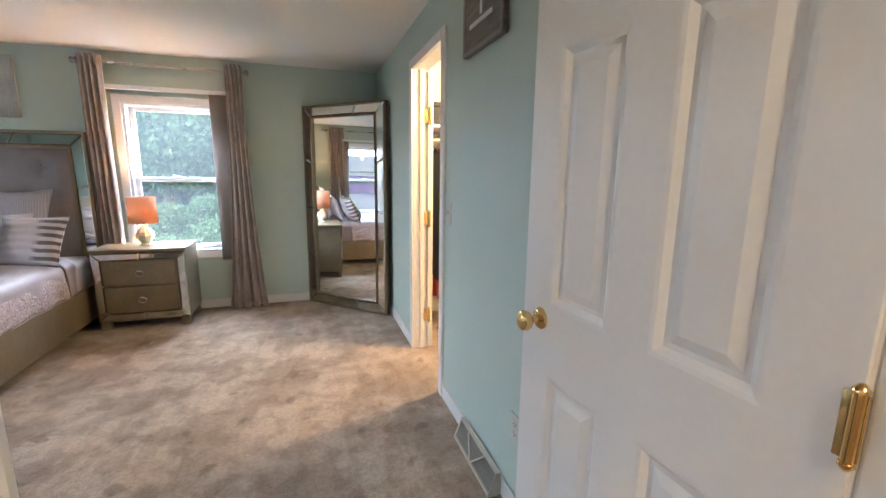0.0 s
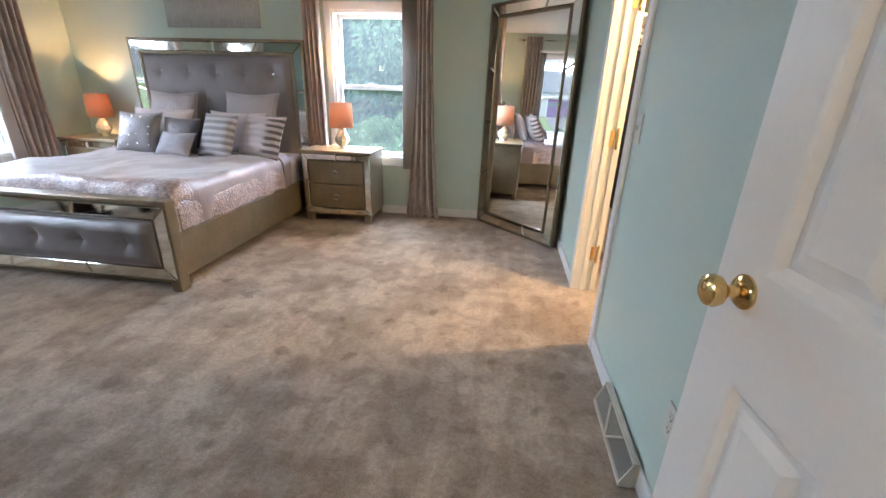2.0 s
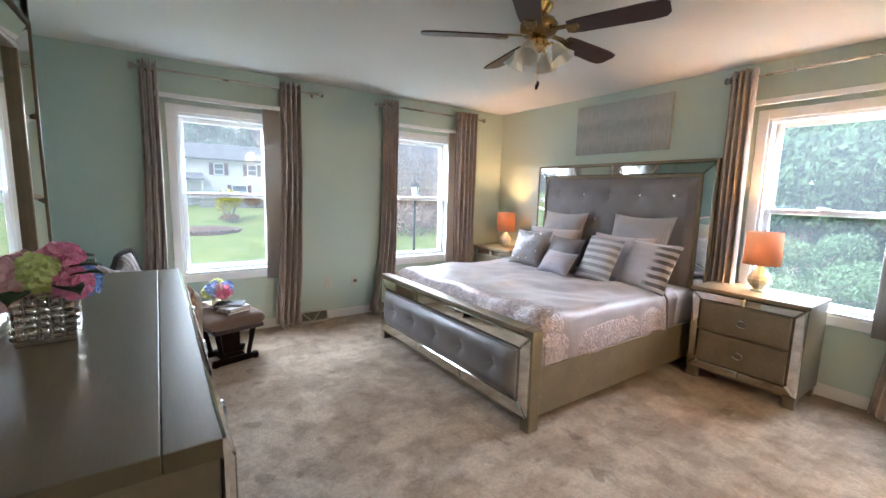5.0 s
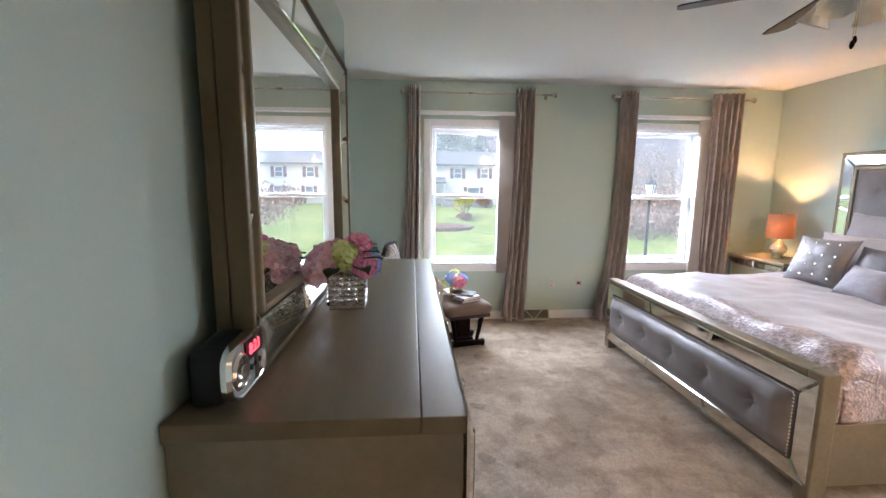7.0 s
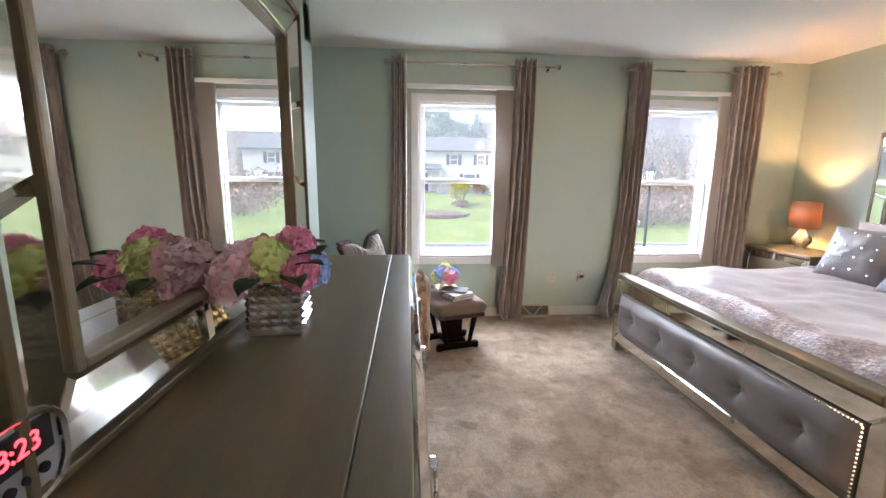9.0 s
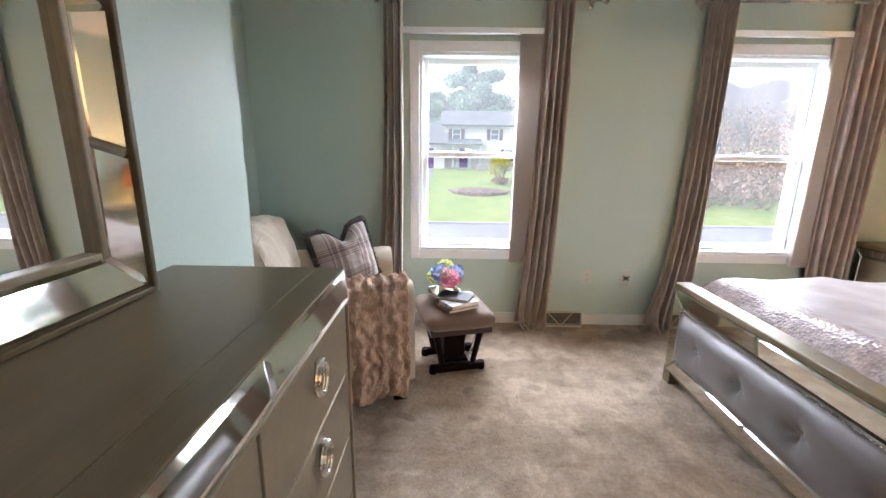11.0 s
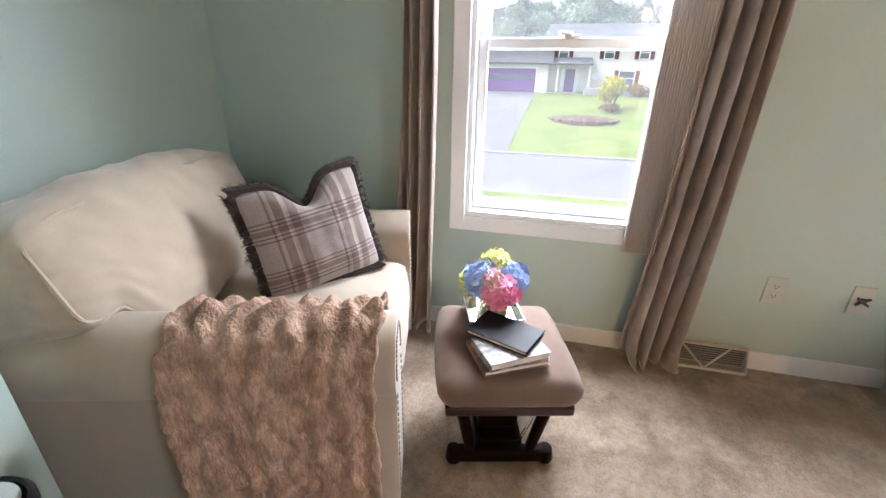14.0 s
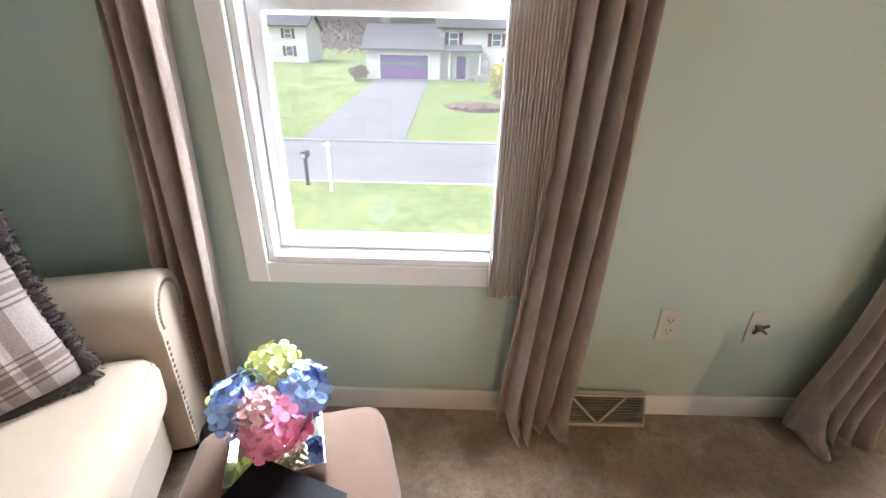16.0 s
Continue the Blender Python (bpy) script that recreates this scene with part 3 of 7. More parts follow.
def build_bed():
    bed = thing("bed", (-2.62, 2.86, 0), 0, "made bed with tufted grey headboard and mirrored trim, stacked with pillows", "bed")
    hw = 0.915
    # footboard: front face at y 0
    boxes("footboard", SILVER, bed, (-hw + 0.006, hw - 0.006, 0.012, 0.075, 0.055, 0.560), (-hw, -hw + 0.07, 0.0, 0.08, 0.0, 0.585), (hw - 0.07, hw, 0.0, 0.08, 0.0, 0.585), (-hw + 0.07, hw - 0.07, -0.004, 0.085, 0.555, 0.585), bevel=0.006)
    mirror_border(bed, -hw + 0.012, hw - 0.012, 0.075, 0.553, 0.085, 0.006, 0.010, 3, 1)
    bm = bmesh.new()
    btn = [(-0.62 + 0.31 * k, 0.315) for k in range(5)]
    tufted(bm, -hw + 0.10, hw - 0.10, 0.163, 0.462, 0.004, 0.055, btn, 150, 34, 0.045)
    part("padded_panel", bm, LEATHER, bed, "silver-grey tufted leatherette", smooth=True)
    for bx, bz in btn:
        bm = bmesh.new()
        lathe(bm, [(0.011, 0.0), (0.010, 0.005), (0.005, 0.008), (0, 0.009)], 12, Matrix.Translation((bx, -0.004, bz)) @ Matrix.Rotation(radians(90), 4, "X"))
        part("button", bm, LEATHER, bed, smooth=True)
    bm = bmesh.new()
    for k in range(110):
        x = -hw + 0.11 + (2 * hw - 0.22) * k / 109
        lathe(bm, [(0.0055, 0.0), (0.004, 0.003), (0, 0.0045)], 6, Matrix.Translation((x, -0.012, 0.459)) @ Matrix.Rotation(radians(90), 4, "X"))
    for s in (-1, 1):
        for k in range(18):
            lathe(bm, [(0.0055, 0.0), (0.004, 0.003), (0, 0.0045)], 6, Matrix.Translation((s * (hw - 0.104), -0.012, 0.17 + 0.28 * k / 17)) @ Matrix.Rotation(radians(90), 4, "X"))
    tagged(part("nailhead_trim", bm, CHROME, bed, "row of silver nailheads", smooth=True), kind="stuff")
    for s in (-1, 1):
        boxes("side_rail", SILVER, bed, (s * (hw - 0.020) - 0.012, s * (hw - 0.020) + 0.012, 0.082, 1.962, 0.085, 0.365), bevel=0.004)
    # headboard at the wall
    y0, top = 1.965, 1.635
    boxes("headboard", SILVER, bed, (-hw, hw, y0 + 0.012, y0 + 0.075, 0.06, top - 0.01), (-hw - 0.004, hw + 0.004, y0 - 0.006, y0 + 0.08, top - 0.018, top), (-hw - 0.004, -hw + 0.02, y0 - 0.004, y0 + 0.08, 0, top - 0.018), (hw - 0.02, hw + 0.004, y0 - 0.004, y0 + 0.08, 0, top - 0.018), bevel=0.005)
    mirror_border(bed, -hw + 0.014, hw - 0.014, 0.35, top - 0.022, 0.095, y0 + 0.008, 0.012, 4, 3, "tlr")
    boxes("inner_moulding", SILVER, bed, (-hw + 0.108, -hw + 0.130, y0 - 0.008, y0 + 0.012, 0.35, top - 0.118), (hw - 0.130, hw - 0.108, y0 - 0.008, y0 + 0.012, 0.35, top - 0.118), (-hw + 0.108, hw - 0.108, y0 - 0.008, y0 + 0.012, top - 0.140, top - 0.118), bevel=0.004)
    bm = bmesh.new()
    btn = [(-0.60 + 0.30 * k, 1.335) for k in range(5)] + [(-0.45 + 0.30 * k, 1.10) for k in range(4)]
    tufted(bm, -hw + 0.130, hw - 0.130, 0.40, top - 0.142, y0 + 0.012, 0.045, btn, 130, 80, 0.05)
    part("headboard_pad", bm, HEADCLOTH, bed, "grey tufted upholstery", smooth=True)
    for bx, bz in btn:
        bm = bmesh.new()
        lathe(bm, [(0.016, 0.0), (0.014, 0.006), (0.006, 0.010), (0, 0.011)], 12, Matrix.Translation((bx, y0 + 0.004, bz)) @ Matrix.Rotation(radians(90), 4, "X"))
        part("button", bm, CHROME, bed, "crystal tufting button", smooth=True)
    boxes("slat_base", DARKWOOD, bed, (-hw + 0.03, hw - 0.03, 0.085, 1.96, 0.17, 0.21), bevel=0.004)
    # mattress
    bm = bmesh.new()
    box(bm, -0.87, 0.87, 0.10, 1.96, 0.215, 0.60, 0.07, 5)
    part("mattress", bm, SHEET, bed, "pale sheeted mattress", smooth=True)


build_bed()


def comforter_material():
    m, t, b = nodes_of("dusty_mauve_satin")
    v = coords(t)
    n1, n2 = noise_of(t, v, 5, 3), noise_of(t, v, 38, 4)
    col = ramp_of(t, n1, [(0.3, (0.33, 0.268, 0.270)), (0.7, (0.40, 0.33, 0.332))])
    t.links.new(col, b.inputs["Base Color"])
    b.inputs["Roughness"].default_value = 0.42
    b.inputs["Sheen Weight"].default_value = 0.35
    bump_of(t, b, n2, 0.35, 0.006)
    return m


def sequin_material(name, colour):
    m, t, b = nodes_of(name)
    v = coords(t)
    vo = t.nodes.new("ShaderNodeTexVoronoi")
    vo.inputs["Scale"].default_value = 75
    t.links.new(v, vo.inputs["Vector"])
    n1 = noise_of(t, v, 20, 3)
    cell = t.nodes.new("ShaderNodeSeparateColor")
    t.links.new(vo.outputs["Color"], cell.inputs[0])
    col = ramp_of(t, cell.outputs[0], [(0.0, shade(colour, 0.75)), (1.0, shade(colour, 1.35))])
    t.links.new(mix_of(t, 1.0, col, ramp_of(t, n1, [(0.35, (0.8, 0.8, 0.8)), (0.65, (1.1, 1.1, 1.1))]), "MULTIPLY"), b.inputs["Base Color"])
    b.inputs["Metallic"].default_value = 0.12
    b.inputs["Roughness"].default_value = 0.34
    bump_of(t, b, vo.outputs["Distance"], 0.7, 0.006)
    return m


SATIN = comforter_material()
SEQUIN = sequin_material("rose_grey_sequins", (0.45, 0.36, 0.35))


def draped(bm, hw, y0, y1, top, drop, nx, ny, wrinkle, lift=0.0, hem=0.0, foot=False):
    """A cover over the mattress: sides hang to drop; x across, y along the bed."""
    side = top - drop
    total = hw + side

    def at(u, v):
        s = (u - 0.5) * 2 * total
        y = y0 + (y1 - y0) * v
        a = abs(s)
        r = 0.07
        if a < hw - r:
            x, z = a, top
        elif a < hw - r + r * 1.57:
            th = (a - (hw - r)) / r
            x, z = hw - r + r * math.sin(th), top - r + r * math.cos(th)
        else:
            x, z = hw, top - r - (a - (hw - r + r * 1.57))
            x += 0.012 * math.sin(y * 14 + 2 * math.sin(y * 5)) * min(1, (top - z) / 0.2)
        w = wrinkle * (noise.noise(Vector((s * 2.6, y * 2.2, 3))) + 0.5 * noise.noise(Vector((s * 7, y * 6, 9))))
        w += wrinkle * 1.1 * max(0, 0.25 - abs(noise.noise(Vector((s * 1.3 + 4, y * 1.6, 1))))) * 2
        if a < hw:
            z += w + lift
        else:
            x += lift + 0.4 * w
        if foot and y < 0.215:
            z -= 0.085 * ((0.215 - y) / 0.12) ** 2
        return Vector((math.copysign(x, s), y, z))
    grid(bm, nx, ny, at)


def bedding():
    bm = bmesh.new()
    draped(bm, 0.885, 0.095, 1.50, 0.632, 0.36, 150, 140, 0.024, foot=True)
    c = thing("comforter", (-2.62, 2.86, 0), 0, "dusty mauve satin comforter with sequin border draped over the mattress", "comforter")
    ob = part("cover", bm, SATIN, c, smooth=True)
    ob.modifiers.new("thick", "SOLIDIFY").thickness = 0.012
    # folded back hem
    bm = bmesh.new()
    draped(bm, 0.890, 1.42, 1.56, 0.634, 0.37, 120, 16, 0.006, lift=0.012)
    ob = part("turned_hem", bm, surface("satin_hem", (0.30, 0.26, 0.28), 0.5, var=0.08, big=5, fine=200), c, "darker folded hem", smooth=True)
    ob.modifiers.new("thick", "SOLIDIFY").thickness = 0.016
    # sequin band hanging on both sides and across the foot
    for s in (-1, 1):
        bm = bmesh.new()
        grid(bm, 14, 110, lambda u, v: Vector((s * (0.900 + 0.010 * math.sin(v * 19 + 2 * math.sin(v * 7)) * u - 0.05 * (1 - u) ** 4), 0.115 + 1.29 * v, 0.600 - 0.235 * u + 0.006 * math.sin(v * 31))))
        ob = part("sequin_border", bm, SEQUIN, c, "shimmering rose-grey sequins", smooth=True)
        ob.modifiers.new("thick", "SOLIDIFY").thickness = 0.006
    bm = bmesh.new()
    draped(bm, 0.885, 0.097, 0.27, 0.632, 0.50, 160, 24, 0.024, lift=0.007, foot=True)
    ob = part("sequin_foot", bm, SEQUIN, c, "shimmering rose-grey sequins", smooth=True)
    ob.modifiers.new("thick", "SOLIDIFY").thickness = 0.006


bedding()


def cushion_mesh(w, h, d, pinch=0.10, flange=0.0, nu=34, nv=34, crease=0.0, seed=0):
    """A stuffed square cushion in the plane x, z, centred at its foot."""
    bm = bmesh.new()
    for side in (1, -1):
        def at(u, v):
            a, b = 2 * u - 1, 2 * v - 1
            fx = a * (1 - pinch * (1 - abs(b) ** 2) * abs(a) ** 3)
            fz = b * (1 - pinch * (1 - abs(a) ** 2) * abs(b) ** 3)
            k = max(0.0, (1 - abs(a) ** 2.6)) ** 0.55 * max(0.0, (1 - abs(b) ** 2.6)) ** 0.55
            wr = 0.05 * noise.noise(Vector((a * 2.2, b * 2.2, seed + side))) + 0.025 * noise.noise(Vector((a * 6, b * 6, seed + 4 * side)))
            z = fz * h / 2 + h / 2
            if crease:
                z -= crease * h * math.exp(-(a / 0.30) ** 2) * max(0, b) ** 2
            return Vector((fx * w / 2, side * d / 2 * k * (1 + wr * 2), z))
        grid(bm, nu, nv, at, flip=side < 0)
    bmesh.ops.remove_doubles(bm, verts=bm.verts, dist=0.0008)
    return bm


def pillow(name, place, turn, lean, w, h, d, material, label, rows=(), pinch=0.10, seed=0):
    p = thing(name, place, 0, label, "pillow", "pillows on the bed")
    p.matrix_basis = Matrix.Translation(place) @ Matrix.Rotation(radians(turn), 4, "Z") @ Matrix.Rotation(radians(-lean), 4, "X")
    part("cover", cushion_mesh(w, h, d, pinch, seed=seed), material, p, smooth=True)
    bm = bmesh.new()
    edge = []
    for k in range(80):
        a = math.tau * k / 80
        c, s = math.cos(a), math.sin(a)
        m = max(abs(c), abs(s))
        u, v = c / m, s / m
        fx, fz = u * (1 - pinch * (1 - v * v) * abs(u) ** 3), v * (1 - pinch * (1 - u * u) * abs(v) ** 3)
        edge.append((fx * w / 2 * 1.005, 0, fz * h / 2 * 1.005 + h / 2))
    tube(bm, edge, 0.005, 6, closed=True)
    part("piping", bm, material, p, smooth=True)
    return p


def stripe_material(name, a, b_, scale, axis=2, rough=0.7, tilt=0.0, power=(0.45, 0.55)):
    m, t, b = nodes_of(name)
    v = coords(t)
    wv = t.nodes.new("ShaderNodeTexWave")
    wv.wave_type, wv.bands_direction = "BANDS", "XYZ"[axis]
    wv.inputs["Scale"].default_value = scale
    wv.inputs["Distortion"].default_value = 1.2 if tilt else 0.35
    wv.inputs["Detail"].default_value = 2
    wv.inputs["Detail Scale"].default_value = 1.2
    t.links.new(v, wv.inputs["Vector"])
    col = ramp_of(t, wv.outputs["Fac"], [(power[0], a), (power[1], b_)])
    n = noise_of(t, v, 160, 4)
    col = mix_of(t, 1.0, col, ramp_of(t, n, [(0.3, (0.85, 0.85, 0.85)), (0.7, (1.05, 1.05, 1.05))]), "MULTIPLY")
    t.links.new(col, b.inputs["Base Color"])
    b.inputs["Roughness"].default_value = rough
    b.inputs["Sheen Weight"].default_value = 0.3
    bump_of(t, b, wv.outputs["Fac"], 0.5, 0.006)
    return m


PLEAT = stripe_material("pleated_lilac_grey_satin", (0.34, 0.31, 0.32), (0.40, 0.37, 0.38), 22, 0, 0.5)
RUFFLE = stripe_material("ruffled_grey_fabric", (0.27, 0.245, 0.25), (0.52, 0.49, 0.49), 5.2, 2, 0.55)


def ruched_material():
    """Plain blush cloth, gathered into brown and blush folds towards one end."""
    m, t, b = nodes_of("blush_and_brown_ruched_fabric")
    v = coords(t)
    sep = t.nodes.new("ShaderNodeSeparateXYZ")
    t.links.new(v, sep.inputs[0])
    wv = t.nodes.new("ShaderNodeTexWave")
    wv.bands_direction = "Z"
    for key, val in (("Scale", 5.6), ("Distortion", 1.4), ("Detail", 2.0), ("Detail Scale", 1.2)):
        wv.inputs[key].default_value = val
    t.links.new(v, wv.inputs["Vector"])
    n = noise_of(t, v, 7, 3)
    edge = t.nodes.new("ShaderNodeMath")
    edge.operation = "MULTIPLY_ADD"
    edge.inputs[1].default_value = 0.22
    t.links.new(n, edge.inputs[0])
    t.links.new(sep.outputs[0], edge.inputs[2])
    mask = t.nodes.new("ShaderNodeMapRange")
    mask.inputs["From Min"].default_value, mask.inputs["From Max"].default_value = 0.17, 0.22
    t.links.new(edge.outputs[0], mask.inputs["Value"])
    stripes = ramp_of(t, wv.outputs["Fac"], [(0.42, (0.11, 0.085, 0.08)), (0.55, (0.50, 0.43, 0.41))])
    col = mix_of(t, mask.outputs[0], (0.44, 0.375, 0.36), stripes)
    t.links.new(mix_of(t, 1.0, col, ramp_of(t, noise_of(t, v, 160, 4), [(0.3, (0.86, 0.86, 0.86)), (0.7, (1.05, 1.05, 1.05))]), "MULTIPLY"), b.inputs["Base Color"])
    b.inputs["Roughness"].default_value = 0.55
    b.inputs["Sheen Weight"].default_value = 0.3
    bump_of(t, b, wv.outputs["Fac"], 0.4, 0.006)
    return m


ZEBRA = ruched_material()
SILVERCLOTH = surface("metallic_grey_weave", (0.32, 0.30, 0.31), 0.4, 0.3, var=0.12, big=8, fine=130, bump=0.5, dist=0.002)
DARKSATIN = surface("pewter_satin", (0.17, 0.15, 0.155), 0.4, 0.1, var=0.12, big=8, fine=90, bump=0.4, dist=0.003)
LILAC = surface("lilac_grey_velvet", (0.36, 0.33, 0.37), 0.6, var=0.1, big=8, fine=120, bump=0.3, dist=0.002, sheen=0.4)
BLUSH = surface("blush_satin", (0.50, 0.43, 0.42), 0.5, var=0.06, big=8, fine=160, bump=0.3, dist=0.002, sheen=0.3)

BX, BY = -2.62, 2.86
pillow("pillow", (BX - 0.42, BY + 1.72, 0.655), 3, 18, 0.50, 0.52, 0.17, PLEAT, "large pleated lilac-grey euro pillow against the headboard", seed=1)
pillow("pillow", (BX + 0.40, BY + 1.72, 0.655), -2, 17, 0.56, 0.53, 0.18, PLEAT, "large pleated lilac-grey euro pillow against the headboard", seed=2)
pillow("pillow", (BX - 0.40, BY + 1.52, 0.63), 3, 24, 0.60, 0.40, 0.14, BLUSH, "blush satin sleeping pillow behind smaller pillows", seed=3)
pillow("pillow", (BX + 0.34, BY + 1.52, 0.625), -4, 24, 0.58, 0.40, 0.14, BLUSH, "blush satin pillow behind the striped ones", seed=4)
DOTTED = pillow("pillow", (BX - 0.44, BY + 1.30, 0.625), 6, 24, 0.40, 0.38, 0.13, SILVERCLOTH, "metallic grey square throw pillow with silver dots", seed=5)
pillow("pillow", (BX - 0.10, BY + 1.38, 0.63), -3, 24, 0.38, 0.33, 0.12, DARKSATIN, "dark pewter satin throw pillow", seed=6)
pillow("pillow", (BX - 0.02, BY + 1.20, 0.63), -8, 34, 0.37, 0.23, 0.11, LILAC, "small lilac-grey velvet lumbar pillow", seed=7)
pillow("pillow", (BX + 0.33, BY + 1.28, 0.63), -10, 25, 0.36, 0.39, 0.12, RUFFLE, "square throw pillow with grey ruffled stripes", seed=8)
pillow("pillow", (BX + 0.70, BY + 1.34, 0.63), -14, 25, 0.46, 0.39, 0.14, ZEBRA, "blush throw pillow with ruched brown stripes at one end", seed=9)


def silver_dots(parent):
    """Small sequin discs sewn over the front of a pillow."""
    r = random.Random(17)
    bm = bmesh.new()
    for i in range(4):
        for j in range(4):
            x, z = -0.125 + 0.083 * i + r.uniform(-0.01, 0.01), 0.065 + 0.083 * j + r.uniform(-0.01, 0.01)
            a, b_ = x / 0.2, (z - 0.19) / 0.19
            y = -0.065 * max(0.0, 1 - abs(a) ** 2.6) ** 0.55 * max(0.0, 1 - abs(b_) ** 2.6) ** 0.55
            lathe(bm, [(0.0085, -0.004), (0.0085, 0.0055), (0.006, 0.0075), (0.0, 0.008)], 10, Matrix.Translation((x, y, z)) @ Matrix.Rotation(radians(90), 4, "X"))
    tagged(part("sequin_dots", bm, CHROME, parent, "silver sequin dots", smooth=True), kind="stuff")


silver_dots(DOTTED)


# ---- nightstands ----
def nightstand(place, label, w=0.66):
    n = thing("nightstand", place, 0, label, "nightstand", "mirrored nightstands")
    d, h = 0.42, 0.685
    boxes("carcass", SILVER, n, (-w / 2 + 0.012, w / 2 - 0.012, 0.018, d, 0.075, h - 0.028), bevel=0.004)
    boxes("top", SILVER, n, (-w / 2, w / 2, 0.0, d + 0.004, h - 0.026, h), bevel=0.006, label="glossy champagne top")
    mirror_border(n, -w / 2 + 0.014, w / 2 - 0.014, 0.085, h - 0.03, 0.062, 0.015, 0.009, 2, 1)
    for z0, z1 in ((0.155, 0.372), (0.385, 0.590)):
        dr = boxes("drawer", SILVER, n, (-w / 2 + 0.085, w / 2 - 0.085, -0.004, 0.017, z0, z1), bevel=0.005)
        bm = bmesh.new()
        zc = (z0 + z1) / 2
        box(bm, -0.012, 0.012, -0.012, -0.004, zc + 0.008, zc + 0.026, 0.002)
        ring = [(0.030 * math.cos(a), -0.015 - 0.004 * math.sin(a), zc - 0.006 + 0.024 * math.sin(a)) for a in [math.tau * i / 20 for i in range(20)]]
        tube(bm, ring, 0.0038, 8, closed=True)
        part("ring_pull", bm, CHROME, dr, "chrome ring pull", smooth=True)
    for sx in (-1, 1):
        for y in (0.02, d - 0.055):
            boxes("foot", SILVER, n, (sx * (w / 2 - 0.055) - 0.035, sx * (w / 2 - 0.055) + 0.035, y, y + 0.05, 0.0, 0.074), bevel=0.006)
    return n


nightstand((-1.313, 4.465, 0), "champagne silver nightstand with mirrored trim and two drawers", 0.69)
nightstand((-3.92, 4.47, 0), "champagne silver nightstand with mirrored trim beside the window")


def shade_material():
    m, t, b = nodes_of("peach_fabric_lampshade")
    v = coords(t)
    n = noise_of(t, v, 220, 3)
    col = ramp_of(t, n, [(0.3, (0.52, 0.30, 0.185)), (0.7, (0.60, 0.36, 0.23))])
    tr = t.nodes.new("ShaderNodeBsdfTranslucent")
    df = t.nodes.new("ShaderNodeBsdfDiffuse")
    t.links.new(col, tr.inputs["Color"])
    t.links.new(col, df.inputs["Color"])
    mx = t.nodes.new("ShaderNodeMixShader")
    mx.inputs[0].default_value = 0.5
    t.links.new(df.outputs[0], mx.inputs[1])
    t.links.new(tr.outputs[0], mx.inputs[2])
    t.links.new(mx.outputs[0], t.nodes["Material Output"].inputs["Surface"])
    return m


SHADE = shade_material()
MERCURY = surface("gold_mercury_glass", (0.90, 0.80, 0.62), 0.16, 0.45, var=0.2, big=14, fine=70, bump=0.12, dist=0.002)


def bulb_material():
    m, t, b = nodes_of("glowing_bulb")
    b.inputs["Emission Color"].default_value = (1.0, 0.62, 0.30, 1)
    b.inputs["Emission Strength"].default_value = 10.0
    return m


BULB = bulb_material()
LAMPGLOW = 150.0


def table_lamp(place, label):
    l = thing("table_lamp", place, 0, label, "table lamp", "lit bedside lamps")
    bm = bmesh.new()
    lathe(bm, [(0.045, 0.0), (0.048, 0.006), (0.036, 0.014), (0.040, 0.024), (0.068, 0.060), (0.074, 0.085), (0.066, 0.110), (0.040, 0.145), (0.022, 0.168), (0.018, 0.178), (0.0, 0.178)], 10)
    part("base", bm, MERCURY, l, "faceted gold mercury-glass base")
    bm = bmesh.new()
    tube(bm, [(0, 0, 0.176), (0, 0, 0.255)], 0.007, 8)
    lathe(bm, [(0.017, 0.0), (0.017, 0.045), (0.013, 0.05)], 12, Matrix.Translation((0, 0, 0.205)))
    part("socket", bm, NICKEL, l, smooth=True)
    bm = bmesh.new()
    lathe(bm, [(0.012, 0.0), (0.016, 0.018), (0.027, 0.045), (0.029, 0.062), (0.020, 0.084), (0.0, 0.092)], 16, Matrix.Translation((0, 0, 0.257)))
    part("light_bulb", bm, BULB, l, smooth=True)
    bm = bmesh.new()
    lathe(bm, [(0.110, 0.0), (0.104, 0.225)], 40, Matrix.Translation((0, 0, 0.19)))
    bm.faces.ensure_lookup_table()
    bmesh.ops.delete(bm, geom=[f for f in bm.faces if len(f.verts) > 4], context="FACES")
    ob = part("shade", bm, SHADE, l, "glowing peach drum shade", smooth=True)
    ob.modifiers.new("thick", "SOLIDIFY").thickness = 0.0015
    bm = bmesh.new()
    tube(bm, [(0, 0, 0.35), (0, 0, 0.425)], 0.003, 6)
    for a in (0, 120, 240):
        tube(bm, [(0, 0, 0.405), (0.104 * math.cos(radians(a)), 0.104 * math.sin(radians(a)), 0.405)], 0.0022, 6)
    lathe(bm, [(0.008, 0.42), (0.010, 0.43), (0.0, 0.442)], 12)
    part("finial", bm, NICKEL, l, smooth=True)
    bulb("bedside_light", (place[0], place[1], place[2] + 0.31), LAMPGLOW, (1.0, 0.46, 0.17), 0.03)
    return l


table_lamp((-1.32, 4.70, 0.686), "lit table lamp with peach shade on the nightstand")
table_lamp((-3.93, 4.72, 0.686), "lit table lamp with peach shade beside the bed")


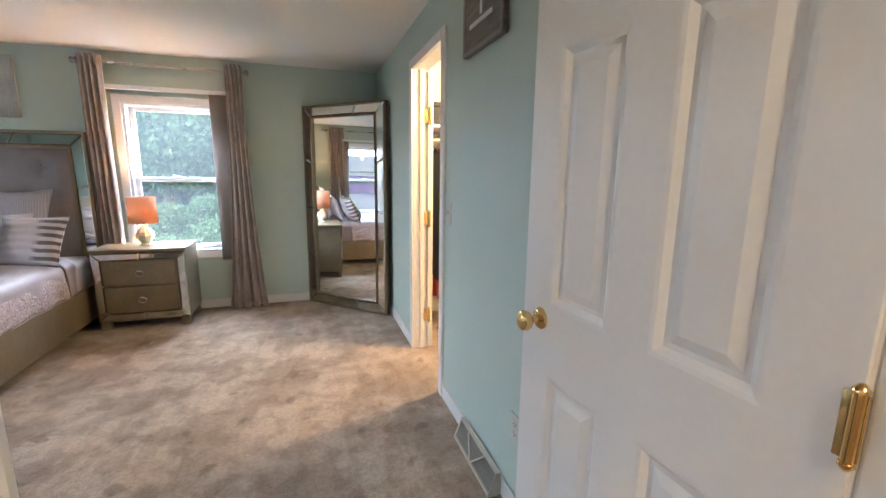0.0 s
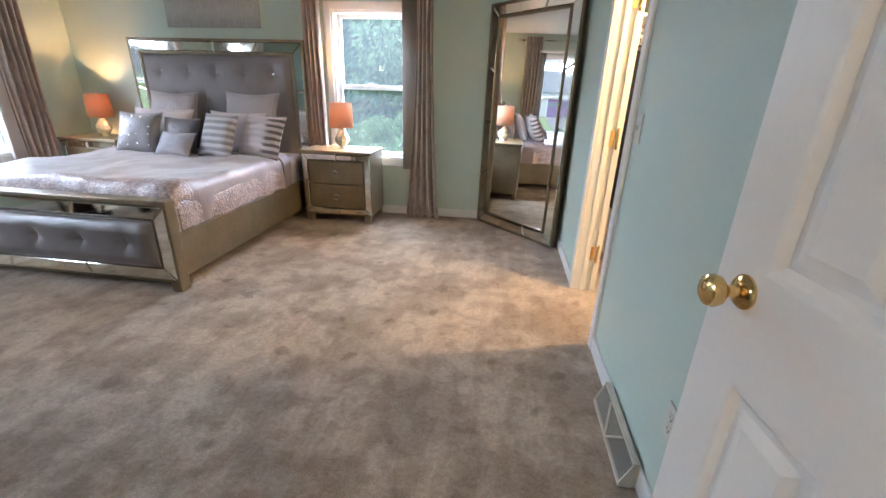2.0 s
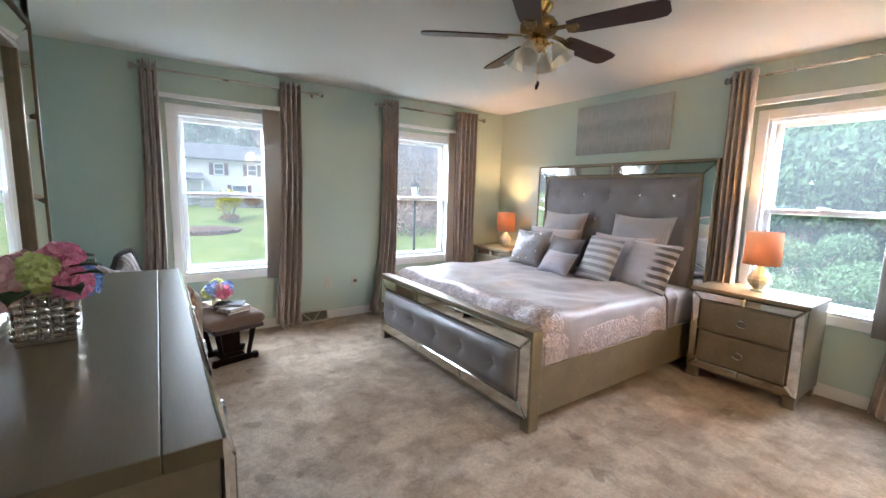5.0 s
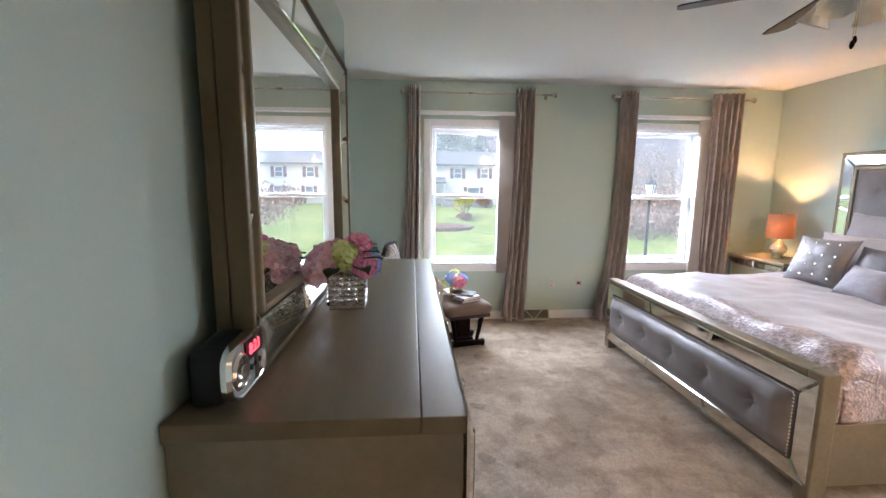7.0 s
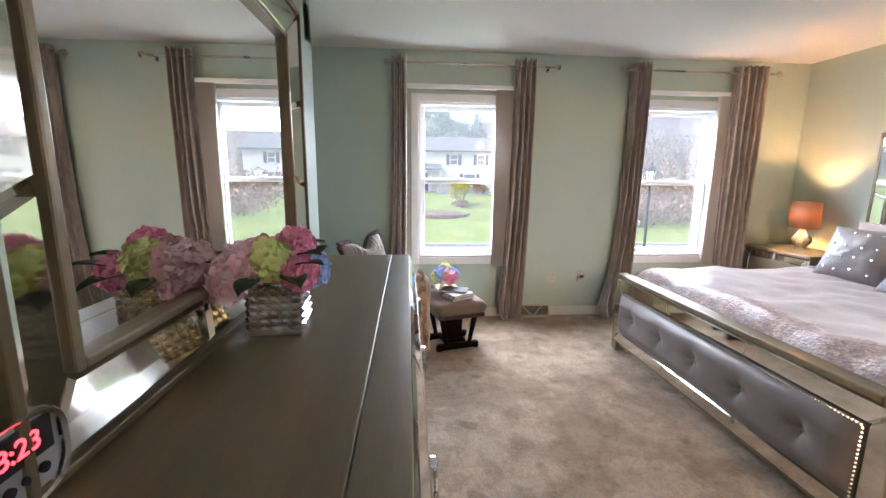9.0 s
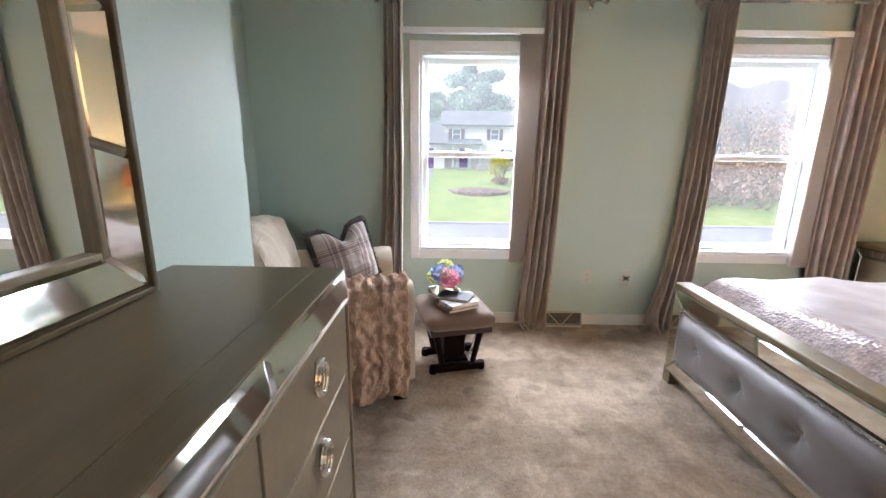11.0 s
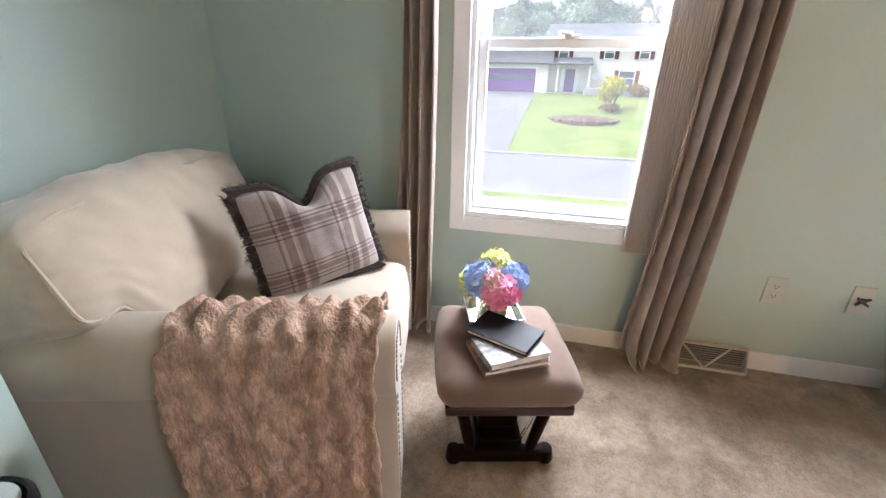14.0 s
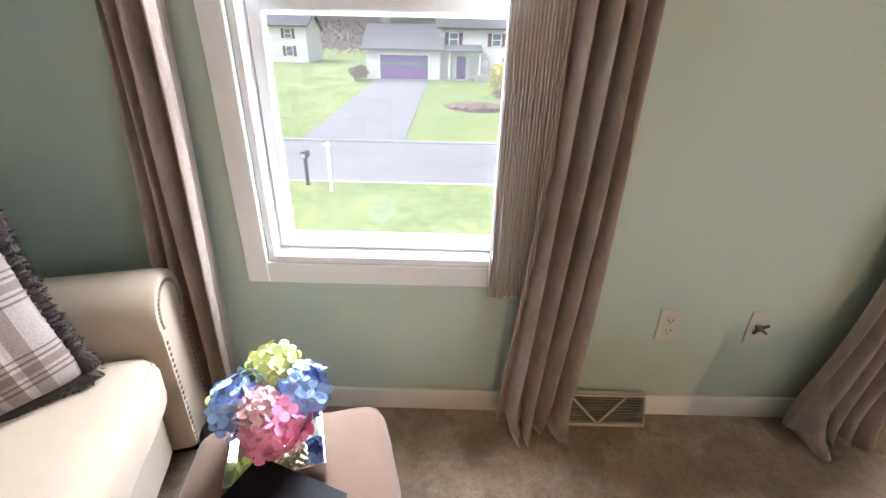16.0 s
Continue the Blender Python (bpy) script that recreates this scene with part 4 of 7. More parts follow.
# ---- dresser and what stands on it ----
def build_dresser():
    d = thing("dresser", (-1.7025, 0.815, 0), 0, "champagne silver dresser with mirrored trim and chrome drawer pulls", "dresser")
    w, dp, h, out = 1.585, 0.495, 0.932, 0.020
    a = w / 2
    boxes("carcass", SILVER, d, (-a + 0.008, a - 0.008, 0.0, dp - 0.004, 0.075, h - 0.032), bevel=0.003)
    boxes("top", TOPWOOD, d, (-a, a, 0.0, dp - 0.078, h - 0.032, h), bevel=0.002, label="brushed grey-gold top boards")
    boxes("top_border", TOPWOOD, d, (-a, a, dp - 0.0765, dp, h - 0.032, h), bevel=0.002)
    turn = Matrix.Translation((0, dp + 0.001, 0)) @ Matrix.Rotation(math.pi, 4, "Z")
    wide = 0.064
    mirror_border(d, -a + 0.004, a - 0.004, 0.085, h - 0.004, wide, 0.0, 0.004, 3, 2, turn=turn)
    # the mirrored border slopes forward from the edge of the top to the drawers
    for ob in d.children:
        for v in ob.data.vertices if ob.name.startswith("mirror_strip") else ():
            e = min(v.co.x + a - 0.004, a - 0.004 - v.co.x, v.co.z - 0.085, h - 0.004 - v.co.z)
            v.co.y += out * min(1.0, max(0.0, e) / wide)
    i0, i1, j0, j1 = -a + 0.068, a - 0.068, 0.149, h - 0.068
    boxes("inner_lip", SILVER, d, (i0, i1, dp + 0.004, dp + out + 0.006, j1 - 0.010, j1), (i0, i1, dp + 0.004, dp + out + 0.006, j0, j0 + 0.010), (i0, i0 + 0.010, dp + 0.004, dp + out + 0.006, j0 + 0.010, j1 - 0.010), (i1 - 0.010, i1, dp + 0.004, dp + out + 0.006, j0 + 0.010, j1 - 0.010), bevel=0.003)
    # dark sheet added to stand in for the shade between the drawers
    boxes("drawer_case", DARKGAP, d, (i0 + 0.010, i1 - 0.010, dp - 0.004, dp + 0.006, j0 + 0.010, j1 - 0.010))
    edges = [i0 + 0.010, -0.185, 0.185, i1 - 0.010]
    for x0, x1 in zip(edges, edges[1:]):
        for z0, z1 in ((0.163, 0.250), (0.256, 0.450), (0.456, 0.652), (0.658, 0.852)):
            dr = boxes("drawer", SILVER, d, (x0 + 0.004, x1 - 0.004, dp + 0.006, dp + out, z0, z1), bevel=0.003)
            xc, zc, f = (x0 + x1) / 2, min(z1 - 0.045, (z0 + z1) / 2 + 0.04), dp + out
            bm = bmesh.new()
            box(bm, xc - 0.013, xc + 0.013, f, f + 0.020, zc + 0.016, zc + 0.034, 0.004)
            for off, rr in ((0.009, 0.030), (0.016, 0.026)):
                ring = [(xc + rr * math.cos(t_), f + off, zc - 0.010 + rr * 1.3 * math.sin(t_)) for t_ in [math.tau * i / 24 for i in range(24)]]
                tube(bm, ring, 0.005, 8, closed=True)
            part("ring_pull", bm, CHROME, dr, "chrome double ring pull", smooth=True)
    for sx in (-1, 1):
        for y in (0.01, dp - 0.075):
            boxes("foot", SILVER, d, (sx * (a - 0.05) - 0.042, sx * (a - 0.05) + 0.042, y, y + 0.06, 0.0, 0.074), bevel=0.006)


build_dresser()


def framed_mirror(name, place, turn, lean, w, h, fw, nx, nz, edge, label, category, thick=0.032, scoop=0.0):
    """A mirror in a border of bevelled mirror strips: x across, faces -y, foot at z 0."""
    m = thing(name, place, 0, label, category)
    m.matrix_basis = Matrix.Translation(place) @ Matrix.Rotation(radians(turn), 4, "Z") @ Matrix.Rotation(radians(-lean), 4, "X")
    a = w / 2
    boxes("backing", edge, m, (-a, a, 0.004, thick, 0, h), bevel=0.003)
    back = scoop + 0.004
    boxes("outer_edge", edge if scoop else SILVER, m, (-a, -a + 0.014, -0.016, back, 0, h), (a - 0.014, a, -0.016, back, 0, h), (-a + 0.014, a - 0.014, -0.016, back, 0, 0.014), (-a + 0.014, a - 0.014, -0.016, back, h - 0.014, h), bevel=0.003)
    mirror_border(m, -a + 0.015, a - 0.015, 0.015, h - 0.015, fw, 0.0, 0.012, nx, nz)
    i = fw + 0.016
    boxes("inner_edge", SILVER, m, (-a + i, -a + i + 0.016, -0.020, 0.004, i, h - i), (a - i - 0.016, a - i, -0.020, 0.004, i, h - i), (-a + i + 0.016, a - i - 0.016, -0.020, 0.004, i, i + 0.016), (-a + i + 0.016, a - i - 0.016, -0.020, 0.004, h - i - 0.016, h - i), bevel=0.004)
    boxes("mirror_glass", MIRROR, m, (-a + i + 0.016, a - i - 0.016, 0.0, 0.0035, i + 0.016, h - i - 0.016))
    # the border slopes back from its outer lip to the glass
    for ob in m.children if scoop else ():
        for v in ob.data.vertices:
            if not (ob.name.startswith("backing") and v.co.y < 0.02):
                v.co.y += scoop * min(1.0, max(0.0, min(v.co.x + a, a - v.co.x, v.co.z, h - v.co.z) - 0.014) / (i - 0.014)) * (not ob.name.startswith("backing"))
            else:
                v.co.y += scoop + 0.001
    return m


framed_mirror("dresser_mirror", (-1.672, 0.904, 0.9335), 179.4, 0.0, 1.215, 0.915, 0.086, 3, 3, BRONZE, "wide silver-framed mirror standing on the dresser", "mirror", 0.056, 0.022)
framed_mirror("floor_mirror", (0.362, 4.540, 0.004), -45, 0.6, 0.965, 1.94, 0.088, 3, 4, BRONZE, "tall silver-framed floor mirror standing across the corner", "mirror")


def petals(name, parent, centre, radius, colours, n, seed, size=0.03):
    """A ball of many small petals, as one mesh with islands of colour."""
    rnd = random.Random(seed)
    bm = bmesh.new()
    for k in range(n):
        th, ph = math.acos(1 - 1.75 * (k + 0.5) / n), k * 2.399963
        nrm = Vector((math.sin(th) * math.cos(ph), math.sin(th) * math.sin(ph), math.cos(th)))
        c = Vector(centre) + nrm * radius * rnd.uniform(0.82, 1.02)
        q = nrm.to_track_quat("Z", "Y") @ Euler((rnd.uniform(-0.5, 0.5), rnd.uniform(-0.5, 0.5), rnd.uniform(0, 6.28))).to_quaternion()
        for j in range(4):
            a = math.tau * j / 4
            s = size * rnd.uniform(0.8, 1.15)
            pts = [(0, 0, -0.002), (0.32 * s, -0.40 * s, 0.10 * s), (0.78 * s, -0.46 * s, 0.20 * s), (1.06 * s, -0.16 * s, 0.25 * s), (1.04 * s, 0.20 * s, 0.20 * s), (0.74 * s, 0.46 * s, 0.16 * s), (0.30 * s, 0.38 * s, 0.09 * s)]
            r = Matrix.Rotation(a, 3, "Z")
            vs = [bm.verts.new(c + q @ (r @ Vector(p))) for p in pts]
            bm.faces.new(vs)
    return part(name, bm, colours, parent, smooth=False)


def petal_material(name, a, b_):
    m, t, b = nodes_of(name)
    g = t.nodes.new("ShaderNodeNewGeometry")
    n = noise_of(t, coords(t), 60, 2)
    col = mix_of(t, n, ramp_of(t, g.outputs["Random Per Island"], [(0, a), (1, b_)]), shade(b_, 0.9))
    t.links.new(col, b.inputs["Base Color"])
    b.inputs["Roughness"].default_value = 0.7
    b.inputs["Subsurface Weight"].default_value = 0.15
    b.inputs["Subsurface Radius"].default_value = (0.01, 0.01, 0.01)
    return m


BLUEP = petal_material("blue_hydrangea", (0.20, 0.36, 0.84), (0.46, 0.62, 0.95))
PINKP = petal_material("pink_hydrangea", (0.86, 0.10, 0.32), (0.95, 0.42, 0.60))
PALEP = petal_material("blush_hydrangea", (0.74, 0.26, 0.34), (0.92, 0.66, 0.68))
LIMEP = petal_material("lime_hydrangea", (0.62, 0.70, 0.16), (0.80, 0.85, 0.36))
LEAF = surface("dark_silk_leaf", (0.035, 0.07, 0.022), 0.5, var=0.25, big=20, fine=90)


def leaves(parent, specs, material=LEAF):
    for (x, y, z), (dx, dy, dz), ln, wd in specs:
        bm = bmesh.new()
        d_ = Vector((dx, dy, dz)).normalized()
        side = d_.cross(Vector((0, 0, 1))).normalized()
        up = side.cross(d_)
        grid(bm, 9, 5, lambda u, v: Vector((x, y, z)) + d_ * ln * u + side * wd * (v - 0.5) * math.sin(math.pi * min(1, 0.06 + 0.94 * u)) + up * (0.10 * ln * math.sin(math.pi * u) + 0.25 * wd * abs(v - 0.5)))
        ob = part("leaf", bm, material, parent, smooth=True)
        ob.modifiers.new("thick", "SOLIDIFY").thickness = 0.0012


def cut_glass_vase(parent, w, h, cols, rows, gold=None):
    bm = bmesh.new()
    box(bm, -w / 2, w / 2, -w / 2, w / 2, 0, h, 0.004)
    box(bm, -w / 2 + 0.008, w / 2 - 0.008, -w / 2 + 0.008, w / 2 - 0.008, h - 0.004, h + 0.0015, 0.001)
    for s in range(4):
        r = Matrix.Rotation(math.pi / 2 * s, 4, "Z")
        cw, ch = w / cols, h * 0.86 / rows
        for i in range(cols):
            for j in range(rows):
                x0, z0 = -w / 2 + cw * i, h * 0.12 + ch * j
                k = 0.0008
                base = [bm.verts.new(r @ Vector((x, -w / 2 - 0.0004, z))) for x, z in ((x0 + k, z0 + k), (x0 + cw - k, z0 + k), (x0 + cw - k, z0 + ch - k), (x0 + k, z0 + ch - k))]
                mid = [bm.verts.new(r @ Vector((x, -w / 2 - 0.007, z))) for x, z in ((x0 + cw * 0.3, z0 + ch * 0.3), (x0 + cw * 0.7, z0 + ch * 0.3), (x0 + cw * 0.7, z0 + ch * 0.7), (x0 + cw * 0.3, z0 + ch * 0.7))]
                for q in range(4):
                    bm.faces.new((base[q], base[(q + 1) % 4], mid[(q + 1) % 4], mid[q]))
                bm.faces.new(mid)
    part("vase", bm, gold or MERCURYCLEAR, parent, "square cut-glass vase with silvered facets")


MERCURYCLEAR = surface("silvered_cut_glass", (0.86, 0.82, 0.75), 0.08, 0.9, var=0.25, big=30, fine=90, bump=0.05, dist=0.001)
GOLDGLASS = surface("gilded_pearl_glass", (0.80, 0.70, 0.48), 0.15, 0.7, var=0.2, big=40, fine=90, bump=0.1, dist=0.001)


def dresser_flowers():
    v = thing("flower_arrangement", (-1.59, 1.012, 0.9325), 4, "pink and cream silk hydrangeas in a cut-glass vase", "flowers")
    cut_glass_vase(v, 0.110, 0.118, 5, 6)
    for c, r, m, s in (((0.036, -0.005, 0.168), 0.040, LIMEP, 1), ((0.040, 0.052, 0.138), 0.036, PINKP, 2), ((-0.046, 0.064, 0.128), 0.038, BLUEP, 3), ((0.028, -0.064, 0.150), 0.050, PALEP, 4), ((-0.045, -0.052, 0.150), 0.044, PALEP, 5), ((-0.038, 0.034, 0.190), 0.036, PINKP, 6), ((0.050, -0.090, 0.122), 0.038, PALEP, 8), ((-0.012, -0.035, 0.174), 0.036, PALEP, 9)):
        petals("bloom", v, c, r, m, 80, s, 0.018)
    leaves(v, [((-0.05, 0.05, 0.14), (-0.8, 0.5, 0.3), 0.09, 0.05), ((-0.06, -0.05, 0.14), (-0.9, -0.4, 0.1), 0.09, 0.05), ((0.05, 0.05, 0.15), (0.6, 0.8, 0.2), 0.08, 0.045), ((0.0, -0.06, 0.14), (0.1, -1, 0.2), 0.08, 0.045), ((0.05, 0.03, 0.135), (0.9, 0.5, -0.15), 0.085, 0.055), ((0.06, -0.03, 0.13), (1.0, -0.2, -0.2), 0.08, 0.05), ((-0.03, 0.03, 0.175), (-0.7, 0.7, 0.1), 0.09, 0.05), ((0.02, 0.04, 0.165), (0.3, 0.7, 0.15), 0.07, 0.05)])


dresser_flowers()


def text_part(words, size, material, parent, m, depth=0.0008):
    cu = bpy.data.curves.new("digits", "FONT")
    cu.body, cu.size, cu.extrude, cu.align_x, cu.align_y = words, size, depth, "CENTER", "CENTER"
    tmp = bpy.data.objects.new("digits", cu)
    scene.collection.objects.link(tmp)
    bpy.context.view_layer.update()
    me = bpy.data.meshes.new_from_object(tmp.evaluated_get(bpy.context.evaluated_depsgraph_get()))
    bpy.data.objects.remove(tmp)
    bpy.data.curves.remove(cu)
    me.transform(m)
    me.materials.clear()
    me.materials.append(material)
    ob = new("display_digits", me)
    ob.parent = parent
    return ob


def led_material():
    m, t, b = nodes_of("red_led")
    b.inputs["Base Color"].default_value = (0.3, 0.01, 0.01, 1)
    b.inputs["Emission Color"].default_value = (1.0, 0.04, 0.05, 1)
    b.inputs["Emission Strength"].default_value = 1.3
    return m


def clock_radio():
    c = thing("clock_radio", (-1.032, 0.903, 0.9330), 180, "black and silver clock radio with red digits on the dresser", "clock")
    bm = bmesh.new()
    box(bm, -0.082, 0.082, 0.0, 0.066, 0.0, 0.105, 0.022, 4)
    part("case", bm, BLACK, c, smooth=True)
    bm = bmesh.new()

    def rim(k, y):
        return [(k * 0.088 * (abs(math.cos(a)) ** 0.55) * math.copysign(1, math.cos(a)), y, 0.054 + k * 0.052 * (abs(math.sin(a)) ** 0.55) * math.copysign(1, math.sin(a))) for a in [math.tau * i / 40 for i in range(40)]]
    rings = [[bm.verts.new(p) for p in rim(k, y)] for k, y in ((1.0, 0.004), (1.02, -0.006), (0.96, -0.014), (0.90, -0.012), (0.88, -0.006))]
    for a, b in zip(rings, rings[1:]):
        for i in range(40):
            bm.faces.new((a[i], a[(i + 1) % 40], b[(i + 1) % 40], b[i]))
    part("bezel", bm, CHROME, c, "chrome bezel", smooth=True)
    bm = bmesh.new()
    bm.faces.new([bm.verts.new(p) for p in rim(0.885, -0.0065)])
    part("face", bm, surface("silver_face", (0.45, 0.44, 0.43), 0.3, 0.6, var=0.08), c, "silver face plate")
    boxes("display", BLACK, c, (-0.012, 0.070, -0.0095, -0.006, 0.052, 0.092), bevel=0.001, label="black display window")
    text_part("8:23", 0.030, led_material(), c, Matrix.Translation((0.029, -0.0102, 0.072)) @ Matrix.Rotation(radians(90), 4, "X"))
    bm = bmesh.new()
    lathe(bm, [(0.034, 0), (0.034, 0.004), (0.030, 0.009), (0.026, 0.008), (0.024, 0.004), (0.015, 0.004), (0.014, 0.013), (0.0, 0.014)], 28, Matrix.Translation((-0.040, -0.006, 0.050)) @ Matrix.Rotation(radians(90), 4, "X"))
    part("dial", bm, CHROME, c, "round chrome dial", smooth=True)
    for x in (0.015, 0.035, 0.055):
        bm = bmesh.new()
        lathe(bm, [(0.006, 0), (0.006, 0.004), (0.0, 0.005)], 12, Matrix.Translation((x, -0.006, 0.035)) @ Matrix.Rotation(radians(90), 4, "X"))
        part("button", bm, BLACK, c, smooth=True)


clock_radio()


# ---- armchair ----
def soft_box(bm, x0, x1, y0, y1, z0, z1, r, puff=0.0, seed=0, wr=0.004, n=22):
    """A stuffed block with rounded edges, crowned faces and slight wrinkles."""
    made = bmesh.ops.create_cube(bm, size=2.0)["verts"]
    edges = list({e for v in made for e in v.link_edges})
    bmesh.ops.subdivide_edges(bm, edges=edges, cuts=n, use_grid_fill=True)
    vs = list(bm.verts)
    hx, hy, hz = (x1 - x0) / 2, (y1 - y0) / 2, (z1 - z0) / 2
    mid = Vector(((x0 + x1) / 2, (y0 + y1) / 2, (z0 + z1) / 2))
    for v in vs:
        p = v.co
        q = Vector((p.x * hx, p.y * hy, p.z * hz))
        core = Vector((max(-hx + r, min(hx - r, q.x)), max(-hy + r, min(hy - r, q.y)), max(-hz + r, min(hz - r, q.z))))
        d_ = q - core
        if d_.length > 1e-7:
            q = core + d_.normalized() * r
        a, b, c = q.x / hx, q.y / hy, q.z / hz
        crown = puff * (1 - min(1, abs(a)) ** 2.5) * (1 - min(1, abs(b)) ** 2.5)
        crown2 = puff * (1 - min(1, abs(a)) ** 2.5) * (1 - min(1, abs(c)) ** 2.5)
        q.z += math.copysign(crown, c) * (abs(c) > 0.5)
        q.y += math.copysign(crown2, b) * (abs(b) > 0.5)
        w = wr * (noise.noise(Vector((q.x * 9 + seed, q.y * 9, q.z * 9))) + 0.6 * noise.noise(Vector((q.x * 24, q.y * 24 + seed, q.z * 24))))
        nrm = Vector((a ** 7, b ** 7, c ** 7))
        if nrm.length > 1e-6:
            q += nrm.normalized() * w
        v.co = mid + q
    return vs


def armchair():
    c = thing("armchair", (-3.592, 0.835, 0), 16, "cream upholstered rolled-arm chair with nailhead trim", "armchair")
    bm = bmesh.new()
    soft_box(bm, -0.30, 0.30, -0.40, 0.455, 0.110, 0.31, 0.02, 0, 1, 0.002, 10)
    part("base", bm, SOFA, c, smooth=True)
    bm = bmesh.new()
    soft_box(bm, -0.297, 0.297, -0.22, 0.49, 0.30, 0.455, 0.045, 0.022, 2, 0.004)
    part("seat", bm, SOFA, c, smooth=True)
    bm = bmesh.new()
    edge = []
    for k in range(60):
        a = math.tau * k / 60
        m_ = max(abs(math.cos(a)), abs(math.sin(a)))
        edge.append((0.290 * math.cos(a) / m_, 0.135 + 0.350 * math.sin(a) / m_, 0.437))
    tube(bm, edge, 0.0045, 6, closed=True)
    part("seat_piping", bm, SOFA, c, smooth=True)
    for s in (-1, 1):
        bm = bmesh.new()
        outline = [(s * 0.300, 0.115), (s * 0.298, 0.30), (s * 0.296, 0.46)]
        outline += [(s * (0.388 + 0.098 * math.cos(radians(b))), 0.525 + 0.100 * math.sin(radians(b))) for b in range(200, -41, -12)]
        outline += [(s * 0.470, 0.42), (s * 0.468, 0.25), (s * 0.470, 0.115)]
        n = len(outline)
        ys = [-0.42, -0.2, 0.0, 0.2, 0.4, 0.492, 0.505]
        rings = []
        for y in ys:
            k = 0.94 if y > 0.5 else 1.0
            rings.append([bm.verts.new((s * 0.385 + (x - s * 0.385) * k + 0.003 * noise.noise(Vector((x * 9, y * 8, z * 9))), y, 0.32 + (z - 0.32) * (0.985 if y > 0.5 else 1) + 0.004 * noise.noise(Vector((x * 6, y * 7, 5))))) for x, z in outline])
        for a, b in zip(rings, rings[1:]):
            for i in range(n):
                bm.faces.new((a[i], a[(i + 1) % n], b[(i + 1) % n], b[i]))
        bm.faces.new(rings[0])
        bm.faces.new(rings[-1])
        arm = part("arm", bm, SOFA, c, smooth=True)
        nails = [(s * (0.385 + 0.068 * math.cos(radians(b))), 0.525 + 0.070 * math.sin(radians(b))) for b in range(200, -30, -9)]
        nails += [(s * 0.450, 0.45 - 0.018 * k) for k in range(20)] + [(s * 0.315, 0.46 - 0.018 * k) for k in range(20)]
        bm = bmesh.new()
        for x, z in nails:
            lathe(bm, [(0.0062, 0.0), (0.0045, 0.0032), (0, 0.0045)], 8, Matrix.Translation((x, 0.5045, z)) @ Matrix.Rotation(radians(-90), 4, "X"))
        tagged(part("nailhead_trim", bm, DARKNAIL, arm, "bronze nailheads", smooth=True), kind="stuff")
    bm = bmesh.new()
    vs = soft_box(bm, -0.455, 0.455, -0.468, -0.25, 0.115, 0.74, 0.06, 0.0, 5, 0.003, 12)
    part("backrest", bm, SOFA, c, smooth=True)
    bm = bmesh.new()
    # the back cushion spreads over both arms: its ears end above the arm rolls
    lean = Matrix.Translation((0, -0.215, 0.475)) @ Matrix.Rotation(radians(14), 4, "X")

    def eared(p):
        e = max(0.0, min(1.0, (abs(p.x) - 0.26) / 0.10))
        e = e * e * (3 - 2 * e)
        foot = 0.122 * e
        k = max(0.0, min(1.0, (p.z + 0.02) / 0.395))
        p.z = p.z if p.z > 0.375 else foot - 0.02 * (1 - e) + (0.375 - foot + 0.02 * (1 - e)) * k
        p.y *= 1 - 0.20 * k
        p.z -= 0.025 * (abs(p.x) / 0.465) ** 4 * k
        return p

    vs = soft_box(bm, -0.465, 0.465, -0.14, 0.14, -0.02, 0.375, 0.05, 0.045, 7, 0.010, 38)
    for v in vs:
        k = (v.co.z + 0.02) / 0.40
        v.co.y += 0.007 * math.sin(30 * v.co.x + 5 * noise.noise(v.co * 6)) * max(0, 1 - 3 * abs(k - 0.9)) + 0.007 * math.sin(34 * v.co.x) * max(0, 1 - 5 * k)
        eared(v.co)
    bmesh.ops.transform(bm, matrix=lean, verts=bm.verts)
    part("back_cushion", bm, SOFA, c, "plump cream back cushion", smooth=True)
    bm = bmesh.new()
    for face in (0.128, -0.128):
        pts = []
        for k in range(120):
            a = math.tau * k / 120
            cx, sz = math.cos(a), math.sin(a)
            e = 0.22
            p = eared(Vector((0.452 * math.copysign(abs(cx) ** e, cx), face, 0.178 + 0.186 * math.copysign(abs(sz) ** e, sz))))
            pts.append(tuple(lean @ p))
        tube(bm, pts, 0.0055, 6, closed=True)
    part("cushion_piping", bm, SOFA, c, smooth=True)
    for x in (-0.43, 0.43):
        for y in (-0.42, 0.43):
            boxes("foot", DARKWOOD, c, (x - 0.035, x + 0.035, y - 0.035, y + 0.035, 0.0, 0.114), bevel=0.006, label="dark wooden block foot")


DARKNAIL = surface("bronze_nailhead", (0.24, 0.205, 0.18), 0.35, 0.8, var=0.1)
armchair()


